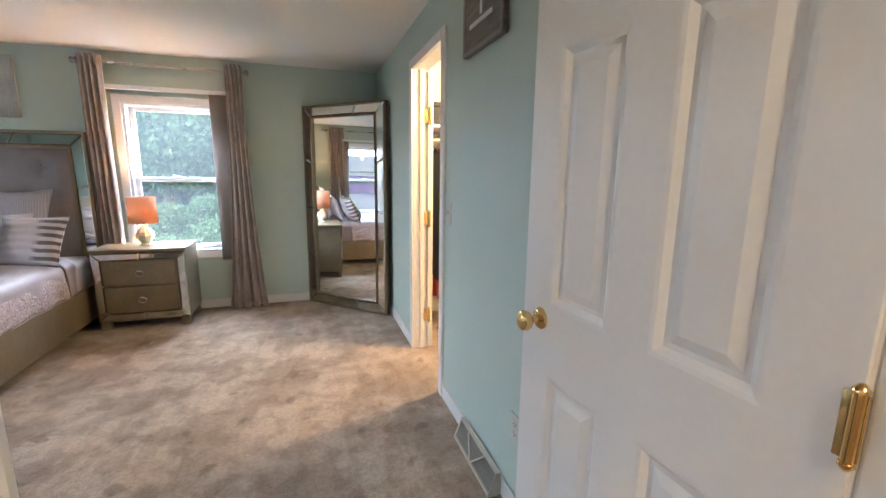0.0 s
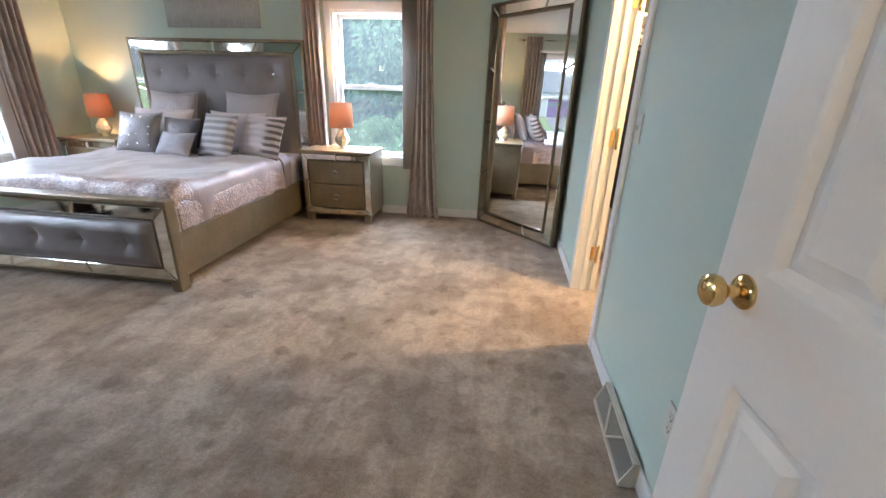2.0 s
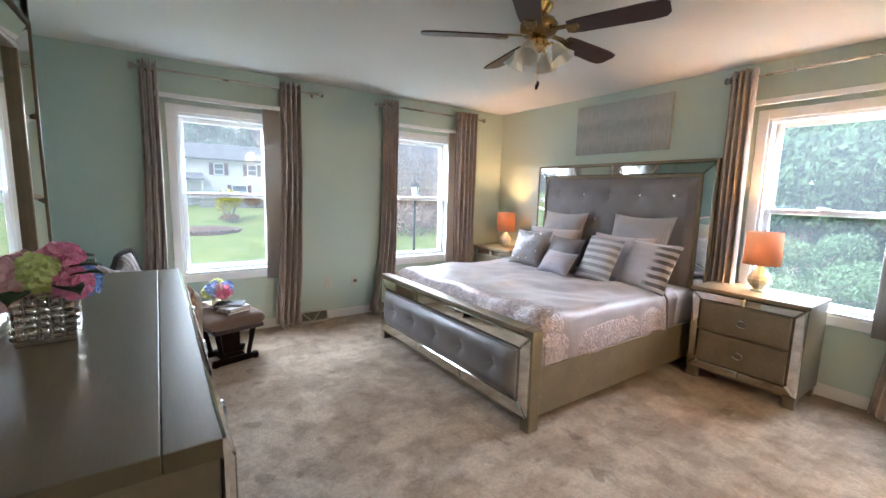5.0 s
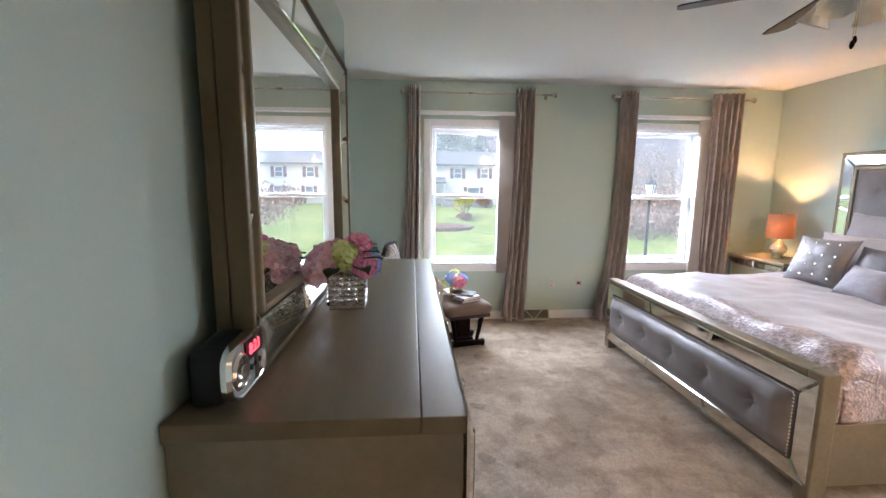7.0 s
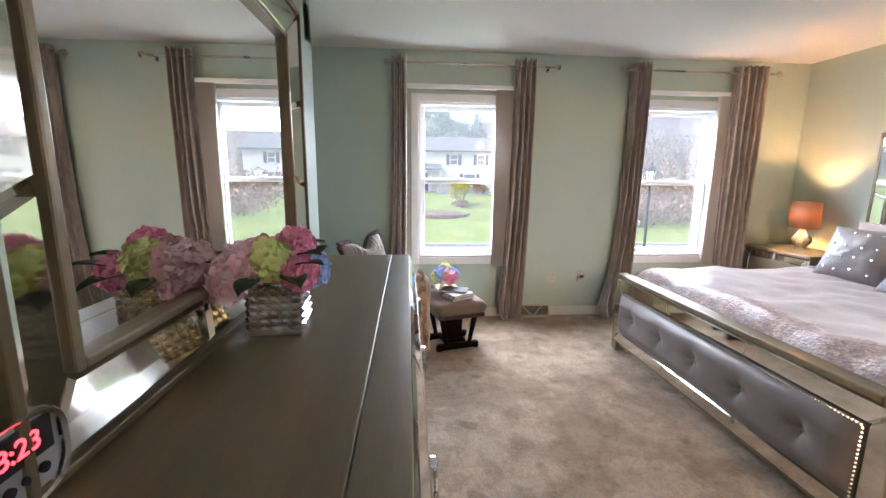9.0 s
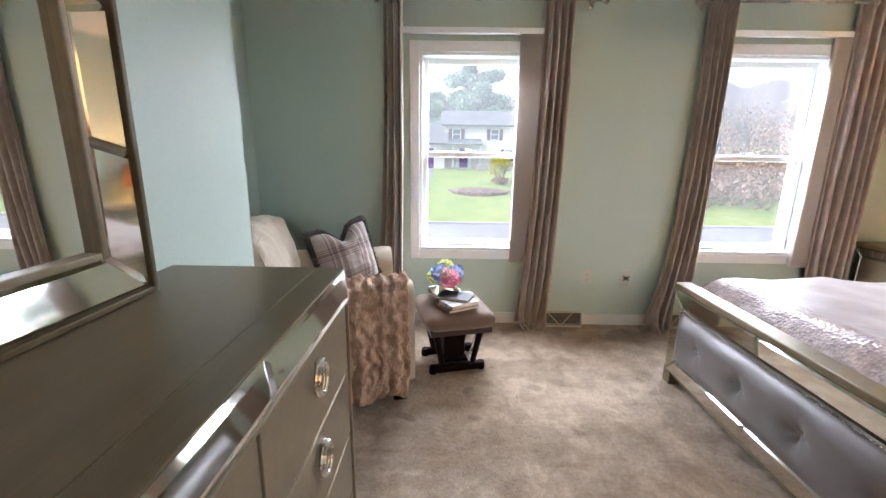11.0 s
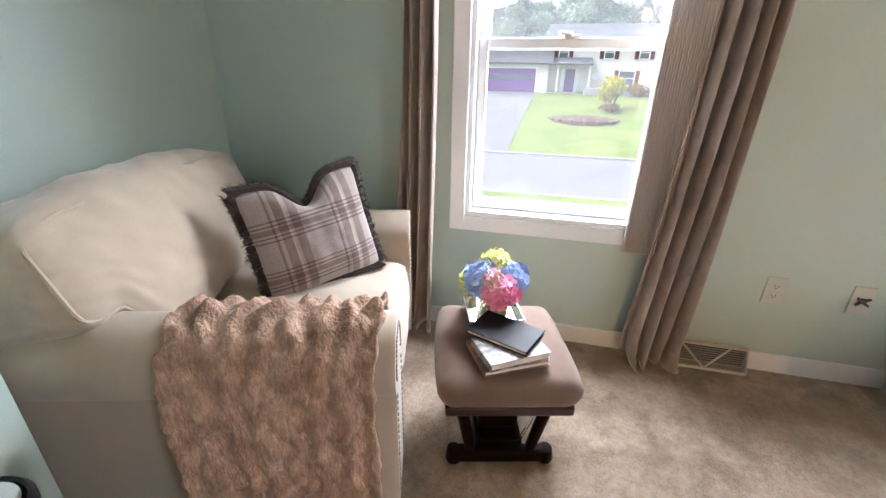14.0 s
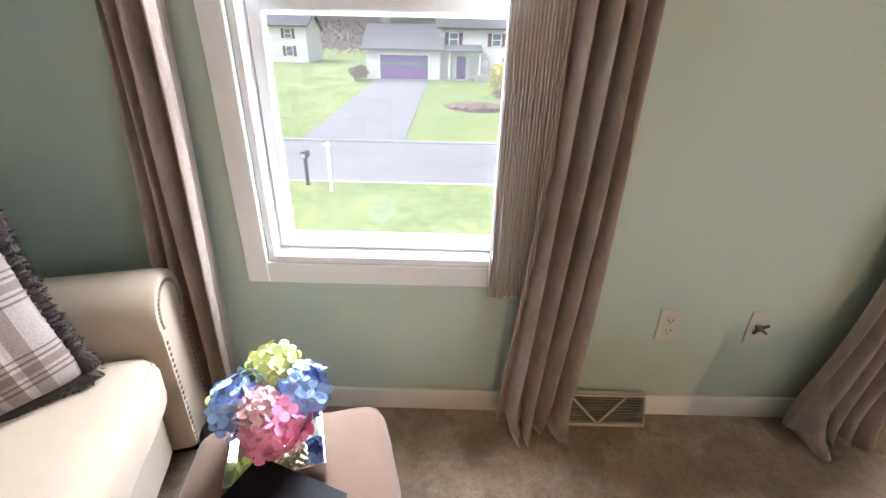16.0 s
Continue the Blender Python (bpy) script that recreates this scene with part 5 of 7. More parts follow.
def plaid_material():
    m, t, b = nodes_of("grey_plaid_wool")
    v = coords(t)
    sep = t.nodes.new("ShaderNodeSeparateXYZ")
    t.links.new(v, sep.inputs[0])

    def bands(out, period, stops):
        mul = t.nodes.new("ShaderNodeMath")
        mul.operation = "MULTIPLY_ADD"
        mul.inputs[1].default_value, mul.inputs[2].default_value = 1 / period, 10.0
        t.links.new(out, mul.inputs[0])
        fr = t.nodes.new("ShaderNodeMath")
        fr.operation = "FRACT"
        t.links.new(mul.outputs[0], fr.inputs[0])
        r = ramp_of(t, fr.outputs[0], stops)
        r.node.color_ramp.interpolation = "CONSTANT"
        return r
    L, D, M, W = (1.0, 1.0, 1.0), (0.44, 0.38, 0.36), (0.60, 0.53, 0.50), (1.22, 1.20, 1.18)
    wide = [(0.0, L), (0.22, M), (0.36, L), (0.40, W), (0.44, M), (0.58, L), (0.64, M), (0.68, L)]
    thin = [(0.0, L), (0.30, D), (0.33, L), (0.38, D), (0.41, L), (0.45, M), (0.56, L), (0.60, D), (0.63, L), (0.68, D), (0.71, L)]
    ca, cb = bands(sep.outputs[0], 0.19, wide), bands(sep.outputs[2], 0.155, thin)
    col = mix_of(t, 1.0, (0.36, 0.30, 0.272), ca, "MULTIPLY")
    col = mix_of(t, 1.0, col, cb, "MULTIPLY")
    n = noise_of(t, v, 260, 4)
    col = mix_of(t, 1.0, col, ramp_of(t, n, [(0.3, (0.75, 0.75, 0.75)), (0.7, (1.1, 1.1, 1.1))]), "MULTIPLY")
    t.links.new(col, b.inputs["Base Color"])
    b.inputs["Roughness"].default_value = 0.95
    b.inputs["Sheen Weight"].default_value = 0.3
    bump_of(t, b, n, 0.4, 0.002)
    return m


FURBROWN = surface("dark_brown_faux_fur", (0.038, 0.023, 0.018), 0.95, var=0.3, big=30, fine=160, bump=0.9, dist=0.006, sheen=0.15)


def plaid_pillow():
    place = (-3.735, 1.045, 0.462)
    p = thing("throw_pillow", place, 0, "grey plaid throw pillow with dark fur edging on the armchair", "pillow")
    p.matrix_basis = Matrix.Translation(place) @ Matrix.Rotation(radians(-42), 4, "Z") @ Matrix.Rotation(radians(15), 4, "X") @ Matrix.Rotation(radians(8), 4, "Y")
    w, h, pinch, cr = 0.405, 0.375, 0.06, 0.24
    part("cover", cushion_mesh(w, h, 0.17, pinch, crease=cr, seed=21, nu=44, nv=44), plaid_material(), p, "grey and brown plaid weave", smooth=True)
    rnd = random.Random(3)
    bm = bmesh.new()
    pts, rad = [], []
    for k in range(200):
        a = math.tau * k / 200
        cx, sz = math.cos(a), math.sin(a)
        m_ = max(abs(cx), abs(sz))
        u, v = cx / m_, sz / m_
        z = v * (1 - pinch * (1 - u * u) * abs(v) ** 3) * h / 2 + h / 2 - cr * h * math.exp(-(u / 0.30) ** 2) * max(0, v) ** 2
        pts.append((u * (1 - pinch * (1 - v * v) * abs(u) ** 3) * w / 2, rnd.uniform(-0.001, 0.001), z))
        rad.append(0.020 + 0.003 * noise.noise(Vector((9 * cx, 9 * sz, 4))))
    tube(bm, pts, rad, 9, closed=True)
    # strands standing out of the roll
    for k in range(2600):
        i = rnd.randrange(200)
        base, ahead = Vector(pts[i]), Vector(pts[(i + 1) % 200])
        along = (ahead - base).normalized()
        out = (along.orthogonal().normalized() if along.length else Vector((0, 1, 0)))
        out = Matrix.Rotation(rnd.uniform(0, math.tau), 3, along) @ out
        root = base.lerp(ahead, rnd.random()) + out * 0.017
        tip = root + (out + along * rnd.uniform(-0.9, 0.9)) * rnd.uniform(0.006, 0.015)
        side = along * 0.0016
        bm.faces.new([bm.verts.new(p) for p in (root - side, root + side, tip)])
    part("fur_edging", bm, FURBROWN, p, "dark brown faux fur edging", smooth=True)


plaid_pillow()


def fur_material():
    m, t, b = nodes_of("blush_ribbed_faux_fur")
    v = coords(t, (1, 1, 1))
    n1, n2, n3 = noise_of(t, v, 14, 4), noise_of(t, coords(t, (1, 1, 0.35)), 120, 4), noise_of(t, v, 34, 3)
    col = ramp_of(t, n1, [(0.34, (0.36, 0.212, 0.138)), (0.62, (0.60, 0.395, 0.280))])
    col = mix_of(t, 1.0, col, ramp_of(t, n2, [(0.3, (0.70, 0.68, 0.66)), (0.65, (1.08, 1.08, 1.08))]), "MULTIPLY")
    t.links.new(col, b.inputs["Base Color"])
    b.inputs["Roughness"].default_value = 0.9
    b.inputs["Sheen Weight"].default_value = 0.15
    add = t.nodes.new("ShaderNodeMath")
    add.operation = "ADD"
    t.links.new(n2, add.inputs[0])
    t.links.new(n3, add.inputs[1])
    bump_of(t, b, add.outputs[0], 0.8, 0.012)
    return m


def throw_blanket():
    b = thing("throw_blanket", (-3.592, 0.835, 0), 16, "blush ribbed faux-fur throw hanging over the chair arm", "blanket")
    path = [(0.20, 0.478), (0.27, 0.485), (0.292, 0.53), (0.305, 0.585), (0.335, 0.625), (0.388, 0.640), (0.445, 0.622), (0.485, 0.575), (0.502, 0.52), (0.505, 0.42), (0.508, 0.30), (0.512, 0.18), (0.516, 0.06)]
    lens = [0.0]
    for p, q in zip(path, path[1:]):
        lens.append(lens[-1] + math.hypot(q[0] - p[0], q[1] - p[1]))

    def along(s):
        s *= lens[-1]
        for k in range(len(path) - 1):
            if s <= lens[k + 1] + 1e-9:
                f = (s - lens[k]) / (lens[k + 1] - lens[k])
                return (path[k][0] + (path[k + 1][0] - path[k][0]) * f, path[k][1] + (path[k + 1][1] - path[k][1]) * f)
        return path[-1]

    def at(u, v):
        x, z = along(v)
        y = 0.030 + (0.405 + 0.03 * math.sin(3 * v)) * u + 0.012 * math.sin(v * 9)
        y += 0.03 * (1 - v) * (u - 0.3)
        hang = max(0, v - 0.5) * 2
        rib = 0.009 * math.sin(u * 46 + 3.2 * noise.noise(Vector((u * 5, v * 16, 0)))) * (0.9 + 0.5 * noise.noise(Vector((u * 8, v * 24, 9)))) + 0.016 * noise.noise(Vector((u * 11, v * 26, 2))) + 0.007 * noise.noise(Vector((u * 26, v * 40, 5)))
        fold = 0.018 * math.sin(u * 13 + 1.5 * v) * hang
        k = rib + fold + 0.014
        if v < 0.35:
            return Vector((x - 0.3 * k, y, z + k))
        if v < 0.6:
            a = (v - 0.35) / 0.25
            return Vector((x + k * a, y, z + k * (1 - a)))
        return Vector((x + k, y, z + 0.012 * math.sin(u * 9) * hang))

    bm = bmesh.new()
    grid(bm, 110, 150, at)
    ob = part("fur", bm, fur_material(), b, smooth=True)
    s = ob.modifiers.new("thick", "SOLIDIFY")
    s.thickness = 0.012


throw_blanket()


# ---- ottoman, books, flowers ----
OX, OY, OT, OZ = -3.690, 1.645, 15, 0.390


def ottoman():
    o = thing("ottoman", (OX, OY, 0), OT, "glider ottoman with tan cushion on a dark wooden base", "ottoman")
    bm = bmesh.new()
    soft_box(bm, -0.222, 0.222, -0.195, 0.195, 0.292, OZ - 0.012, 0.042, 0.014, 3, 0.003, 24)
    part("cushion", bm, OTTO, o, "tan microfibre cushion", smooth=True)
    REDWOOD = surface("dark_cherry_wood", (0.032, 0.010, 0.008), 0.3, var=0.25, big=5, fine=50)
    boxes("seat_frame", REDWOOD, o, (-0.205, 0.205, -0.180, 0.180, 0.262, 0.296), bevel=0.008)
    for sx in (-1, 1):
        for sy in (-1, 1):
            bm = bmesh.new()
            tube(bm, [(sx * 0.130, sy * 0.135, 0.264), (sx * 0.115, sy * 0.095, 0.05)], [0.020, 0.017], 10)
            part("leg", bm, DARKWOOD, o, smooth=True)
    for sy in (-1, 1):
        bm = bmesh.new()
        box(bm, sy * 0.115 - 0.022, sy * 0.115 + 0.022, -0.150, 0.150, 0.0, 0.048, 0.014, 3)
        lathe(bm, [(0.024, 0), (0.027, 0.012), (0.022, 0.045), (0, 0.05)], 16, Matrix.Translation((sy * 0.115, -0.145, 0)))
        lathe(bm, [(0.024, 0), (0.027, 0.012), (0.022, 0.045), (0, 0.05)], 16, Matrix.Translation((sy * 0.115, 0.145, 0)))
        part("runner", bm, DARKWOOD, o, smooth=True)
    boxes("cross_bar", DARKWOOD, o, (-0.10, 0.10, -0.075, 0.075, 0.010, 0.060), bevel=0.01)
    boxes("centre_post", DARKWOOD, o, (-0.055, 0.055, -0.065, 0.065, 0.06, 0.264), bevel=0.012)
    for sx in (-1, 1):
        bm = bmesh.new()
        tube(bm, [(sx * 0.09, 0.14, 0.262), (sx * 0.09, 0.07, 0.062)], 0.005, 8)
        part("link_arm", bm, CHROME, o, "steel glider link", smooth=True)


ottoman()


def on_ottoman(lx, ly):
    a = radians(OT)
    return OX + lx * math.cos(a) - ly * math.sin(a), OY + lx * math.sin(a) + ly * math.cos(a)


def book(x, y, z, turn, w, d, h, cover, label):
    b = thing("book", (x, y, z), turn, label, "book", "books on the ottoman")
    boxes("page_block", PAPER, b, (-w / 2 + 0.004, w / 2 - 0.005, -d / 2 + 0.004, d / 2 - 0.004, 0.003, h - 0.003), label="cream page block")
    boxes("back_cover", cover, b, (-w / 2, w / 2, -d / 2, d / 2, 0, 0.003), bevel=0.001)
    boxes("front_cover", cover, b, (-w / 2, w / 2, -d / 2, d / 2, h - 0.003, h), bevel=0.001)
    boxes("spine", cover, b, (-w / 2, -w / 2 + 0.004, -d / 2, d / 2, 0.003, h - 0.003), bevel=0.001)
    return b


SLATE = surface("black_cloth_cover", (0.007, 0.007, 0.009), 0.45, var=0.15, big=10, fine=180, bump=0.2, dist=0.0008)
SLATE.node_tree.nodes["Principled BSDF"].inputs["Specular IOR Level"].default_value = 0.15
NOVEL = surface("worn_paperback_cover", (0.30, 0.17, 0.13), 0.4, var=0.6, big=16, fine=60)
NOVEL2 = surface("white_and_dark_paperback_cover", (0.42, 0.40, 0.40), 0.4, var=0.75, big=22, fine=50)
book(-3.590, 1.669, OZ + 0.004, 120, 0.195, 0.148, 0.018, NOVEL, "thick paperback with brown cover at the bottom of a stack")
book(-3.583, 1.677, OZ + 0.0222, 123.5, 0.182, 0.130, 0.024, NOVEL2, "paperback with white and dark cover in a stack")
book(-3.631, 1.6575, OZ + 0.0464, 69, 0.190, 0.130, 0.015, SLATE, "black hardcover notebook lying on top of the books")


def ottoman_flowers():
    x, y = on_ottoman(-0.105, -0.02)
    t = thing("serving_tray", (x, y, OZ + 0.005), OT + 4, "square mirrored tray with silver rim on the ottoman", "tray")
    boxes("base", MIRROR, t, (-0.085, 0.085, -0.085, 0.085, 0, 0.006))
    boxes("rim", CHROME, t, (-0.088, 0.088, -0.088, -0.085, 0, 0.035), (-0.088, 0.088, 0.085, 0.088, 0, 0.035), (-0.088, -0.085, -0.085, 0.085, 0, 0.035), (0.085, 0.088, -0.085, 0.085, 0, 0.035), bevel=0.001)
    f = thing("flower_arrangement", (x, y, OZ + 0.0115), OT + 10, "blue, pink and lime silk hydrangeas in beaded gold vase", "flowers")
    bm = bmesh.new()
    lathe(bm, [(0.042, 0), (0.046, 0.004), (0.046, 0.082), (0.043, 0.086), (0.040, 0.086), (0.040, 0.010), (0, 0.010)], 28)
    for k in range(22):
        for j in range(7):
            a = math.tau * (k + 0.5 * (j % 2)) / 22
            bmesh.ops.create_icosphere(bm, subdivisions=1, radius=0.0062, matrix=Matrix.Translation((0.046 * math.cos(a), 0.046 * math.sin(a), 0.009 + 0.0112 * j)))
    part("vase", bm, GOLDGLASS, f, "beaded gold glass vase", smooth=True)
    for c, r, m, s in (((0.0, -0.045, 0.135), 0.052, BLUEP, 11), ((0.002, 0.055, 0.125), 0.054, BLUEP, 12), ((0.055, 0.006, 0.110), 0.050, PINKP, 13), ((-0.045, 0.015, 0.155), 0.048, LIMEP, 14), ((-0.035, -0.062, 0.110), 0.036, LIMEP, 15), ((0.040, -0.02, 0.142), 0.034, PALEP, 16), ((-0.04, 0.06, 0.11), 0.04, BLUEP, 17)):
        petals("bloom", f, c, r, m, 50, s, 0.021)


ottoman_flowers()


# ---- ceiling fan ----
def ceiling_fan():
    f = thing("ceiling_fan", (-1.895, 2.975, H), 0, "dark-bladed brass ceiling fan with frosted glass lights", "ceiling fan")
    bm = bmesh.new()
    lathe(bm, [(0.0, -0.05), (0.045, -0.048), (0.066, -0.02), (0.07, 0.0), (0, 0)], 24)
    tube(bm, [(0, 0, -0.05), (0, 0, -0.075)], 0.014, 12)
    part("canopy", bm, BRASS, f, smooth=True)
    bm = bmesh.new()
    lathe(bm, [(0.0, -0.160), (0.05, -0.160), (0.085, -0.150), (0.100, -0.13), (0.100, -0.10), (0.080, -0.075), (0.03, -0.062), (0, -0.06)], 32)
    part("motor_housing", bm, ANTIQUEBRASS, f, smooth=True)
    for k in range(5):
        a = radians(21.5 + 72 * k)
        r = Matrix.Rotation(a, 4, "Z") @ Matrix.Rotation(radians(-11), 4, "X")
        bm = bmesh.new()
        out = [(0.17, -0.050), (0.22, -0.058), (0.55, -0.068), (0.61, -0.060), (0.628, -0.035), (0.628, 0.035), (0.61, 0.060), (0.55, 0.068), (0.22, 0.058), (0.17, 0.050)]
        lo = [bm.verts.new(r @ Vector((x, y, -0.158))) for x, y in out]
        hi = [bm.verts.new(r @ Vector((x, y, -0.151))) for x, y in out]
        bm.faces.new(lo)
        bm.faces.new(hi)
        for i in range(len(out)):
            bm.faces.new((lo[i], lo[(i + 1) % len(out)], hi[(i + 1) % len(out)], hi[i]))
        bl = part("blade", bm, BLADEWOOD, f, "dark walnut blade")
        bm = bmesh.new()
        box(bm, 0.07, 0.17, -0.014, 0.014, -0.152, -0.142, 0.003, 2, r)
        box(bm, 0.16, 0.225, -0.034, 0.034, -0.166, -0.159, 0.003, 2, r)
        part("blade_iron", bm, ANTIQUEBRASS, bl, "brass blade iron")
    bm = bmesh.new()
    lathe(bm, [(0.0, -0.237), (0.02, -0.235), (0.045, -0.220), (0.052, -0.190), (0.040, -0.161), (0, -0.160)], 24)
    part("light_kit", bm, BRASS, f, smooth=True)
    for k in range(4):
        a = radians(20 + 90 * k)
        d_ = Vector((math.cos(a), math.sin(a), 0))
        bm = bmesh.new()
        tube(bm, [d_ * 0.04 + Vector((0, 0, -0.210)), d_ * 0.075 + Vector((0, 0, -0.203)), d_ * 0.098 + Vector((0, 0, -0.220))], 0.007, 8)
        arm = part("light_arm", bm, BRASS, f, smooth=True)
        bm = bmesh.new()
        m = Matrix.Translation(d_ * 0.098 + Vector((0, 0, -0.218))) @ (Vector((d_.x * 0.55, d_.y * 0.55, -1))).to_track_quat("Z", "Y").to_matrix().to_4x4()
        prof = [(0.022, 0.0), (0.028, 0.012), (0.036, 0.04), (0.048, 0.07), (0.062, 0.09), (0.0635, 0.090), (0.050, 0.069), (0.034, 0.040), (0.020, 0.012)]
        rings = []
        for r_, z in prof:
            rings.append([bm.verts.new(m @ Vector((r_ * (1 + 0.05 * math.cos(8 * b)) * math.cos(b), r_ * (1 + 0.05 * math.cos(8 * b)) * math.sin(b), z))) for b in [math.tau * i / 32 for i in range(32)]])
        for p, q in zip(rings, rings[1:]):
            for i in range(32):
                bm.faces.new((p[i], p[(i + 1) % 32], q[(i + 1) % 32], q[i]))
        part("glass_shade", bm, FROST, arm, "frosted tulip glass shade", smooth=True)
    for x, y, z in ((0.022, -0.02, -0.405), (-0.012, 0.026, -0.375)):
        bm = bmesh.new()
        tube(bm, [(x, y, -0.25), (x, y, z)], 0.0012, 5)
        ch = part("pull_chain", bm, BRASS, f)
        bm = bmesh.new()
        lathe(bm, [(0.0, -0.036), (0.006, -0.03), (0.0085, -0.018), (0.005, -0.004), (0.0, 0)], 10, Matrix.Translation((x, y, z)))
        part("pull_knob", bm, DARKWOOD, ch, smooth=True)


ANTIQUEBRASS = surface("antique_brass", (0.30, 0.20, 0.085), 0.28, 1.0, var=0.2, big=9, fine=100, bump=0.04, dist=0.0006)
FROST = surface("frosted_white_glass", (0.78, 0.78, 0.74), 0.3, var=0.04, big=10, fine=90, bump=0.05)
ceiling_fan()


# ---- on the walls ----
def canvas_material():
    m, t, b = nodes_of("abstract_grey_landscape_canvas")
    v = coords(t)
    sep = t.nodes.new("ShaderNodeSeparateXYZ")
    t.links.new(v, sep.inputs[0])
    n, n2 = noise_of(t, coords(t, (3, 1, 9)), 3.0, 5), noise_of(t, coords(t, (18, 1, 3)), 3.0, 4)
    add = t.nodes.new("ShaderNodeMath")
    add.operation = "MULTIPLY_ADD"
    add.inputs[1].default_value = 0.16
    t.links.new(n, add.inputs[0])
    t.links.new(sep.outputs[2], add.inputs[2])
    col = ramp_of(t, add.outputs[0], [(0.10, (0.30, 0.31, 0.31)), (0.22, (0.42, 0.43, 0.43)), (0.34, (0.34, 0.35, 0.35)), (0.42, (0.46, 0.48, 0.48)), (0.58, (0.40, 0.42, 0.42))])
    col = mix_of(t, 0.22, col, ramp_of(t, n2, [(0.35, (0.24, 0.25, 0.25)), (0.65, (0.54, 0.54, 0.53))]))
    t.links.new(col, b.inputs["Base Color"])
    b.inputs["Roughness"].default_value = 0.7
    bump_of(t, b, n2, 0.2, 0.002)
    return m


def wall_art():
    p = thing("wall_painting", (-2.63, YN - 0.035, 1.735), 0, "abstract grey landscape canvas above the headboard", "painting")
    boxes("canvas", canvas_material(), p, (-0.485, 0.485, 0.0, 0.014, 0, 0.48), bevel=0.004, label="grey brushed abstract canvas")
    for r in ((-0.482, 0.482, 0.015, 0.033, 0.003, 0.04), (-0.482, 0.482, 0.015, 0.033, 0.44, 0.477), (-0.482, -0.445, 0.015, 0.033, 0.041, 0.439), (0.445, 0.482, 0.015, 0.033, 0.041, 0.439)):
        boxes("stretcher_bar", PAPER, p, r)
    s = thing("wall_sign", (XE - 0.020, 2.185, 1.835), -90, "small weathered wooden sign with white lines beside the door", "sign")
    boxes("board", surface("weathered_grey_wood", (0.26, 0.235, 0.20), 0.8, var=0.25, big=8, fine=40, bump=0.3, stretch=(1, 6, 6)), s, (-0.20, 0.20, -0.004, 0.018, 0, 0.34), bevel=0.003)
    boxes("edge_moulding", surface("grey_wash_wood", (0.36, 0.33, 0.29), 0.7, var=0.2), s, (-0.20, -0.182, -0.010, -0.004, 0, 0.34), (0.182, 0.20, -0.010, -0.004, 0, 0.34), (-0.182, 0.182, -0.010, -0.004, 0, 0.018), (-0.182, 0.182, -0.010, -0.004, 0.322, 0.34), bevel=0.002)
    boxes("lettering", WHITE, s, (-0.13, 0.10, -0.0065, -0.0042, 0.10, 0.118), (-0.02, 0.0, -0.0065, -0.0042, 0.13, 0.24), (-0.06, 0.12, -0.0065, -0.0042, 0.255, 0.272), label="white painted strokes")


wall_art()


def plate(place, turn, label, kind):
    p = thing("light_switch" if kind == "switch" else "wall_outlet", place, turn, label, "light switch" if kind == "switch" else "outlet", "" if kind != "outlet" else "wall outlets")
    boxes("plate", PLATEW, p, (-0.036, 0.036, 0.0, 0.006, -0.058, 0.058), bevel=0.003)
    if kind == "switch":
        boxes("toggle", PLATEW, p, (-0.006, 0.006, 0.006, 0.016, -0.006, 0.014), bevel=0.002)
    elif kind == "outlet":
        for z in (-0.02, 0.02):
            s = boxes("receptacle", PLATEW, p, (-0.017, 0.017, 0.006, 0.0078, z - 0.014, z + 0.014), bevel=0.002)
            boxes("slot", DARKGAP, s, (-0.008, -0.0055, 0.0078, 0.0086, z - 0.004, z + 0.006), (0.0055, 0.008, 0.0078, 0.0086, z - 0.004, z + 0.006), (-0.0025, 0.0025, 0.0078, 0.0086, z - 0.011, z - 0.007))
    else:
        bm = bmesh.new()
        lathe(bm, [(0.012, 0.006), (0.012, 0.009), (0.006, 0.016), (0.0, 0.018)], 12, Matrix.Rotation(radians(-90), 4, "X"))
        for a in (35, 145, 215, 325):
            tube(bm, [(0, 0.010, 0), (0.026 * math.cos(radians(a)), 0.016, 0.026 * math.sin(radians(a)))], [0.007, 0.004], 6)
        part("cable_jack", bm, DARKGAP, p, "dark cable connector", smooth=True)
    return p


PLATEW = surface("almond_plastic", (0.58, 0.58, 0.52), 0.35, var=0.02, bump=0.0)
plate((XW, 2.64, 0.372), -90, "almond duplex wall outlet on the sage wall", "outlet")
plate((XW, 2.925, 0.370), -90, "almond wall plate with a dark cable jack", "jack")
plate((XE, 2.625, 1.115), 90, "almond toggle light switch beside the closet", "switch")
plate((XE, 1.80, 0.36), 90, "almond duplex wall outlet behind the door", "outlet")


# darker copy of the register steel: shade between louvres put into the colour
LOUVRE = surface("shaded_louvre_steel", (0.34, 0.32, 0.275), 0.5, var=0.1, bump=0.05)


